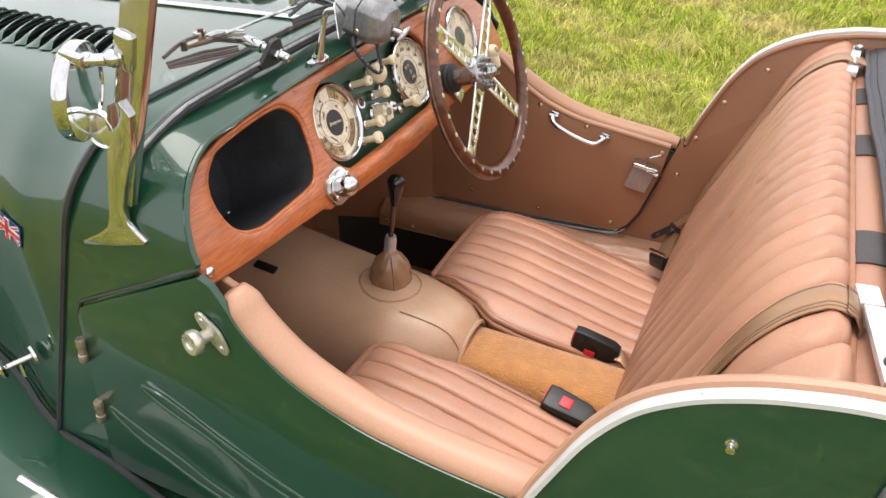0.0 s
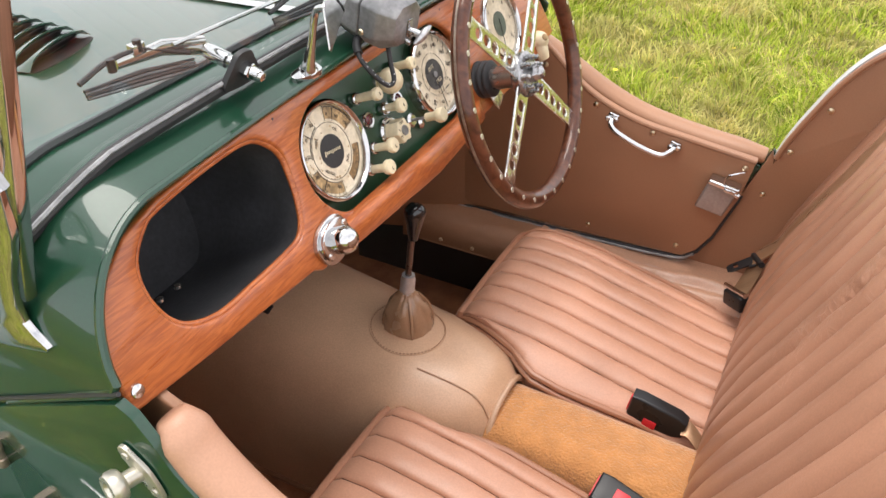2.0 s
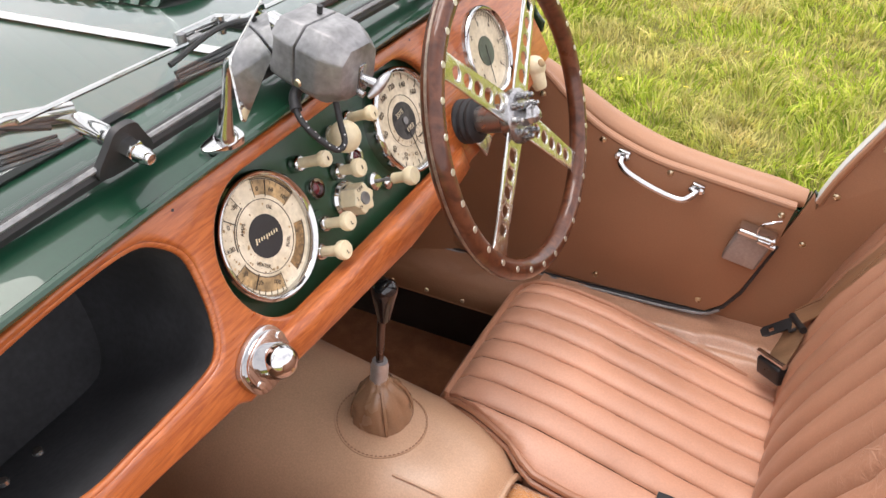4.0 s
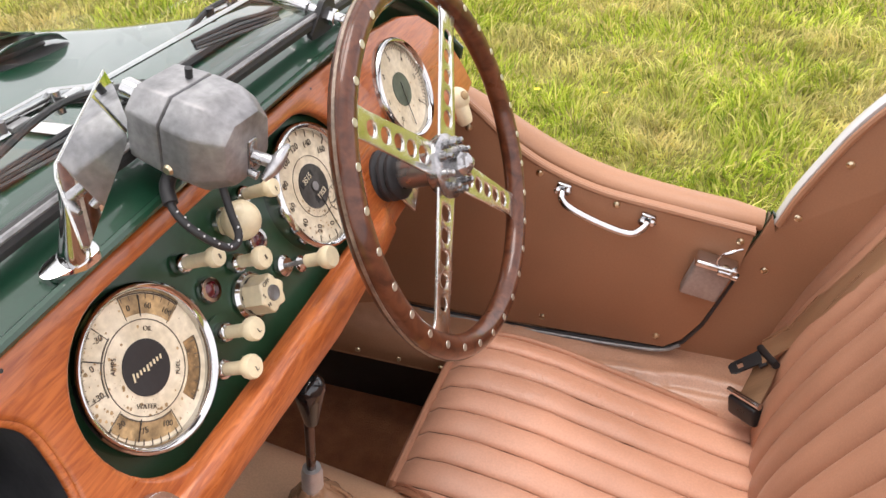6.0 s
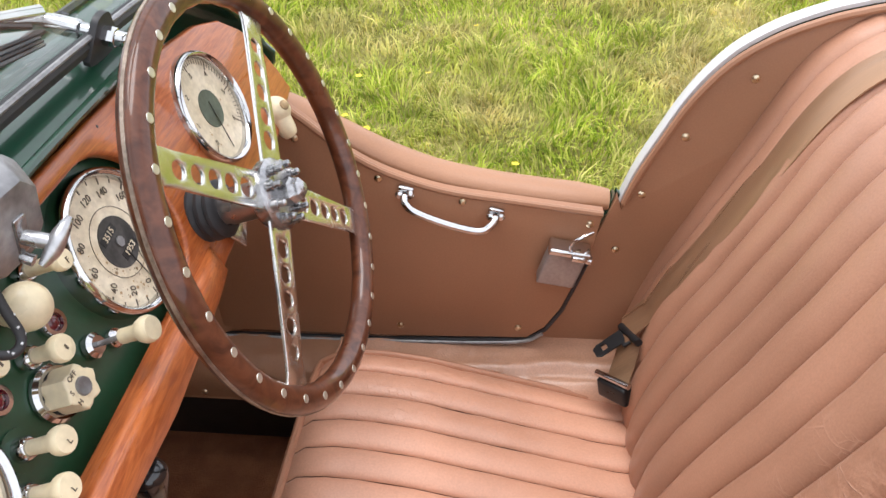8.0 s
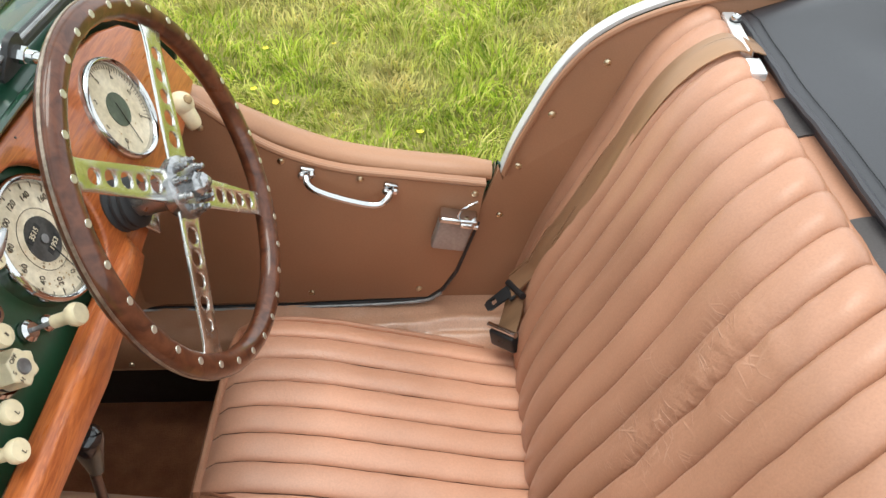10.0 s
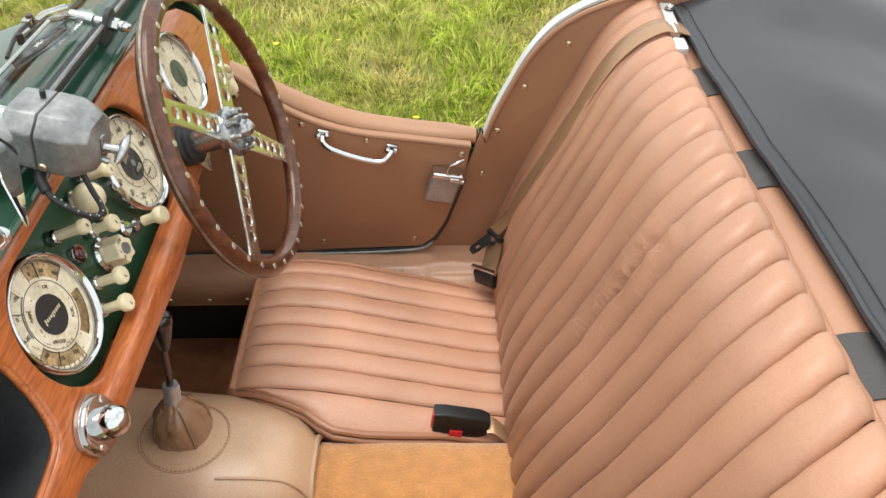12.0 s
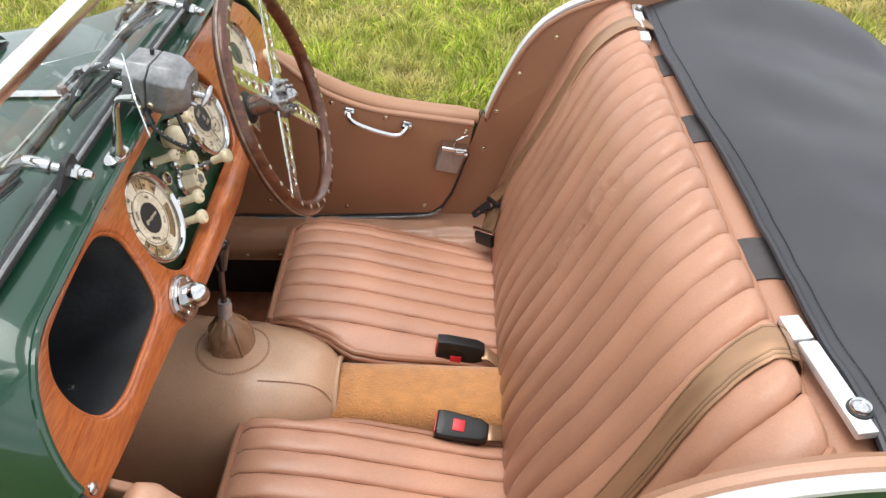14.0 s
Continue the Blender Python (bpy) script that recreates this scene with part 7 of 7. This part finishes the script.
belt_n = thing("seat_belt", "bronze webbing seat belt lying over the backrest", "seat belt", group="seat belts")
bm = bmesh.new()
pts = []
for k in range(40):
    j = 1.2 + 8.3 * k / 39
    p = back_point(j, 0.1, 0.0095)
    p.y = lerp_table([(0.24, -0.400), (0.56, -0.404), (0.62, -0.403), (0.678, -0.398), (0.725, -0.391), (0.762, -0.381), (0.778, -0.372), (0.795, -0.361)], p.z if j < 8.6 else 0.795)
    pts.append(p)
pts += [Vector((0.702, -0.360, 0.794)), Vector((0.711, -0.359, 0.788)), Vector((0.718, -0.359, 0.776)), Vector((0.720, -0.360, 0.758))]
ribbon(bm, pts, 0.046, (0, 1, 0))
part("webbing", bm, M_WEB, belt_n, "bronze webbing strap")
for off in (-0.0175, -0.0125, 0.0195):
    bm = bmesh.new()
    ribbon(bm, pts, 0.0022, (0, 1, 0), 0.0020, off, 0.046)
    part("woven_stripe", bm, M_SELVEDGE, belt_n, "narrow woven stripe")
belt_f = thing("seat_belt", "bronze webbing seat belt along the backrest's edge with black tongue", "seat belt", group="seat belts")
bm = bmesh.new()
pts = [Vector((0.455, 0.466, 0.372))]
for k in range(36):
    j = 2.6 + 7.0 * k / 35
    pts.append(back_point(j, lerp_table([(2.6, 0.915), (4, 0.905), (5.5, 0.895), (7, 0.890), (9.6, 0.884)], j), 0.0068))
pts += [Vector((0.710, 0.436, 0.790)), Vector((0.730, 0.437, 0.783)), Vector((0.748, 0.438, 0.766))]
ribbon(bm, pts, 0.054, (0, 1, -0.08))
part("webbing", bm, M_WEB, belt_f, "bronze webbing strap")
bm = bmesh.new()
b_rod(bm, (0.452, 0.474, 0.372), (0.470, 0.428, 0.386), 0.0055, 10)
b_box(bm, (0.012, 0.034, 0.005), Matrix.Translation((0.452, 0.452, 0.370)) @ Matrix.Rotation(-0.6, 4, "Y") @ Matrix.Rotation(0.35, 4, "Z"), 0.002)
part("tongue", bm, M_SATIN, belt_f, "black belt tongue")
bm = bmesh.new()
TM = basis((0.436, 0.448, 0.361), Vector((-0.80, -0.28, -0.53)).normalized(), Vector((-0.33, 0.94, 0)).normalized(), Vector((-0.80, -0.28, -0.53)).normalized().cross(Vector((-0.33, 0.94, 0)).normalized()))
b_plate(bm, [[(-0.022, -0.011), (0.018, -0.010), (0.024, -0.006), (0.024, 0.006), (0.018, 0.010), (-0.022, 0.011)], [(0.004, -0.005), (0.012, -0.005), (0.012, 0.005), (0.004, 0.005)]], 0.003, TM)
part("tongue_blade", bm, M_SATIN, belt_f, "slotted black tongue blade")
bm = bmesh.new()
ribbon(bm, [(0.462, 0.447, 0.376), (0.456, 0.430, 0.352), (0.447, 0.413, 0.328)], 0.036, (0.6, -0.6, 0.25))
part("lower_webbing", bm, M_SELVEDGE, belt_f)
bm = bmesh.new()
AM = basis((0.445, 0.411, 0.312), Vector((0.70, -0.68, 0.22)).normalized(), Vector((0.68, 0.73, 0)).normalized(), Vector((0.70, -0.68, 0.22)).normalized().cross(Vector((0.68, 0.73, 0)).normalized()))
b_box(bm, (0.050, 0.022, 0.030), AM, 0.005, 3)
part("anchor_box", bm, M_SATIN, belt_f, "black belt anchor")
bm = bmesh.new()
b_rod(bm, (0.420, 0.431, 0.324), (0.459, 0.393, 0.338), 0.0048, 12)
part("anchor_bar", bm, M_CHROME, belt_f, "chrome roller bar")


def buckle(m, label, tail, low=0.0):
    b = thing("belt_buckle", label, "belt buckle", group="belt buckles")
    bm = bmesh.new()
    outl = [(-0.046, -0.022), (-0.046, 0.022), (-0.030, 0.024), (0.030, 0.020), (0.044, 0.013), (0.044, -0.013), (0.030, -0.020), (-0.030, -0.024)]
    b_plate(bm, [outl], 0.024, m @ Matrix.Translation((0, 0, 0.012)), 0.004, 3)
    part("shell", bm, M_SATIN, b, "black plastic shell")
    bm = bmesh.new()
    b_box(bm, (0.021, 0.021, 0.003), m @ Matrix.Translation((-0.008, low, 0.0125)), 0.001)
    part("button", bm, M_RED, b, "red release button")
    bm = bmesh.new()
    b_box(bm, (0.003, 0.034, 0.010), m @ Matrix.Translation((-0.0465, 0, 0.002)), 0.001)
    part("slot", bm, M_RED, b, "red tongue slot")
    bm = bmesh.new()
    ribbon(bm, smooth_path([m @ Vector((0.040, 0, 0.002)), m @ Vector((0.052, 0.002, 0.004)), tail], 4), 0.030, (0, 1, 0.1))
    part("tail", bm, M_WEB, b, "twisted webbing tail")
    return b


buckle(Matrix.Translation((0.390, 0.106, 0.283)) @ Matrix.Rotation(0.16, 4, "Y") @ Matrix.Rotation(1.45, 4, "X") @ Matrix.Rotation(0.0, 4, "Z"), "black belt buckle standing on edge by the driver's cushion", Vector((0.470, 0.085, 0.262)), -0.017)
buckle(Matrix.Translation((0.392, -0.076, 0.282)) @ Matrix.Rotation(0.14, 4, "Y") @ Matrix.Rotation(0.30, 4, "X") @ Matrix.Rotation(-0.10, 4, "Z"), "black belt buckle with red button lying by the tunnel", Vector((0.475, -0.070, 0.262)))

# ---- behind the backrest: tan shelf, patches, clips and the folded hood ----
shelf = thing("rear_shelf", "padded tan leather shelf behind the backrest with grey patches", "shelf")
bm = bmesh.new()
b_sheet(bm, lambda u, v: Vector((0.700 + 0.085 * u, -0.500 + 1.045 * v, 0.748 + 0.020 * math.sin(math.pi * (0.15 + 0.8 * u)))), 10, 40, 0.02)
part("pad", bm, M_SEAT, shelf)
for y in (0.306, 0.097, -0.202):
    bm = bmesh.new()
    b_sheet(bm, lambda u, v: Vector((0.716 + 0.060 * u, y - 0.037 + 0.074 * v, 0.7505 + 0.020 * math.sin(math.pi * (0.15 + 0.8 * (0.188 + 0.706 * u))))), 6, 4, 0.003)
    part("patch", bm, M_PATCH, shelf, "grey fastener patch")
for bx, by, bl, cx, cy, cl, wide, turn, screw in ((0.723, -0.337, 0.034, 0.7345, -0.414, 0.114, 0.020, 0.13, 1.0), (0.705, 0.380, 0.036, 0.710, 0.466, 0.104, 0.016, -0.07, 0.6)):
    clip = thing("hood_clip", "bright plated steel hood clip with round screw", "clip", group="hood clips")
    sg = 1 if cy > by else -1
    bm = bmesh.new()
    b_box(bm, (wide + 0.002, bl, 0.011), Matrix.Translation((bx, by, 0.7845)) @ Matrix.Rotation(turn, 4, "Z"), 0.0018)
    part("catch_block", bm, M_CLIP, clip, "bright plated catch block")
    CM = Matrix.Translation((cx, cy, 0.786)) @ Matrix.Rotation(turn, 4, "Z")
    bm = bmesh.new()
    b_box(bm, (wide, cl, 0.010), CM, 0.0018)
    part("clip_bar", bm, M_CLIP, clip, "bright plated clip bar")
    at = CM @ Matrix.Translation((0.005 * screw, sg * (cl / 2 - 0.026), 0.005)) @ Matrix.Diagonal((screw, screw, 1, 1))
    bm = bmesh.new()
    b_lathe(bm, [(0, 0), (0.0122, 0), (0.0118, 0.0020), (0.0100, 0.0024), (0, 0.0024)], at, 24)
    part("screw_cup", bm, M_BLACK, clip, "dark cup washer")
    bm = bmesh.new()
    b_lathe(bm, [(0, 0.002), (0.0100, 0.002), (0.0100, 0.0042), (0.0090, 0.0062), (0.0075, 0.0048), (0.0055, 0.0068), (0.003, 0.0082), (0, 0.0070)], at, 24)
    part("screw", bm, M_CHROME, clip, "round slotted screw")

hood = thing("folded_hood", "folded black vinyl hood under its smooth cover", "convertible hood")
HY0, HY1 = -0.530, 0.572


def f_hood(u, v):
    y = HY0 + (HY1 - HY0) * v
    x0 = lerp_table([(-0.54, 0.759), (-0.46, 0.757), (-0.41, 0.754), (-0.34, 0.748), (-0.10, 0.746), (0.03, 0.742), (0.12, 0.735), (0.24, 0.732), (0.36, 0.730), (0.58, 0.732)], y) + 0.0015 * noise.noise(Vector((y * 22.0, 0.3, 2.2)))
    x = x0 + (1.30 - x0) * u
    edge = abs(2 * v - 1)
    z = 0.782 + 0.030 * math.sin(math.pi * min(1, u * 1.5)) ** 0.8 - 0.30 * max(0, u - 0.62) ** 1.6 * 2.2
    z -= 0.055 * max(0, edge - 0.86) / 0.14 * (0.3 + u)
    z += 0.014 * noise.noise(Vector((x * 4.0 + y * 5.5, y * 2.0 - x, 6.3))) * min(1, u * 5)
    z += 0.022 * noise.noise(Vector((x * 3.2 + y * 2.2, y * 1.4 - x, 1.7))) + 0.005 * noise.noise(Vector((x * 9, y * 7 + x * 5, 4.2)))
    z += 0.006 * math.sin(11 * (x + 0.55 * y)) * min(1, u * 6)
    z -= 0.022 * noise.noise(Vector((x * 3.2 + y * 2.2, y * 1.4 - x, 1.7))) * max(0, 1 - u * 7)
    return Vector((x, y, z))


bm = bmesh.new()
b_sheet(bm, f_hood, 60, 60, 0.004)
cover = part("cover", bm, M_VINYL, hood, "black vinyl hood cover", 80)
bm = bmesh.new()
b_tube(bm, [f_hood(0, v / 50) + Vector((-0.001, 0, 0.001 + 0.002 * noise.noise(Vector((v * 0.6, 0, 0))))) for v in range(51)], 0.0046, 8)
part("hem", bm, M_VINYL, cover, "rolled hem")
bm = bmesh.new()
for k in range(230):
    v = 0.02 + 0.96 * k / 229
    p = f_hood(0.022, v) + Vector((0, 0, 0.0022))
    b_box(bm, (0.0012, 0.0030, 0.0010), Matrix.Translation(p))
part("hem_stitching", bm, M_BLACK, cover, "row of black hem stitches")
bm = bmesh.new()
b_sheet(bm, lambda u, v: f_hood(0, v) + Vector((0.004 + 0.01 * u, 0, -0.004 - 0.055 * u)), 2, 50, 0.003)
part("under_fold", bm, M_VINYL, hood, "lower fold of the black hood")
# ---- buttercups in the grass ----
rgf = random.Random(21)
petal = bmesh.new()
for k in range(5):
    a = 2 * math.pi * k / 5
    c = (0.006 * math.cos(a), 0.006 * math.sin(a))
    vs = [petal.verts.new((c[0] + 0.0048 * math.cos(b), c[1] + 0.0048 * math.sin(b), 0.002 + 0.0015 * math.cos(b - a))) for b in [i * math.pi / 4 for i in range(8)]]
    petal.faces.new(vs)
petal_me = finish(petal, "petals", M_FLOWER)
stem_bm = bmesh.new()
b_rod(stem_bm, (0, 0, -0.10), (0, 0, 0), 0.0009, 5)
stem_me = finish(stem_bm, "stem", M_BLADE)
spotsf = [(0.015, 1.86, 0.10), (-0.05, 1.30, 0.07), (-0.20, 1.62, 0.08)] + [(rgf.uniform(-2.4, 2.2), rgf.uniform(1.1, 4.5), rgf.uniform(0.07, 0.11)) for _ in range(16)]
for x, y, z in spotsf:
    fl = thing("buttercup", "small yellow buttercup standing in the grass", "flower", group="buttercups")
    fl.location = (x, y, z)
    for me, nm in ((petal_me, "petals"), (stem_me, "stem")):
        ob = new(nm, me)
        ob.parent = fl
        ob.rotation_euler = (rgf.uniform(-0.4, 0.4), rgf.uniform(-0.4, 0.4), 0)
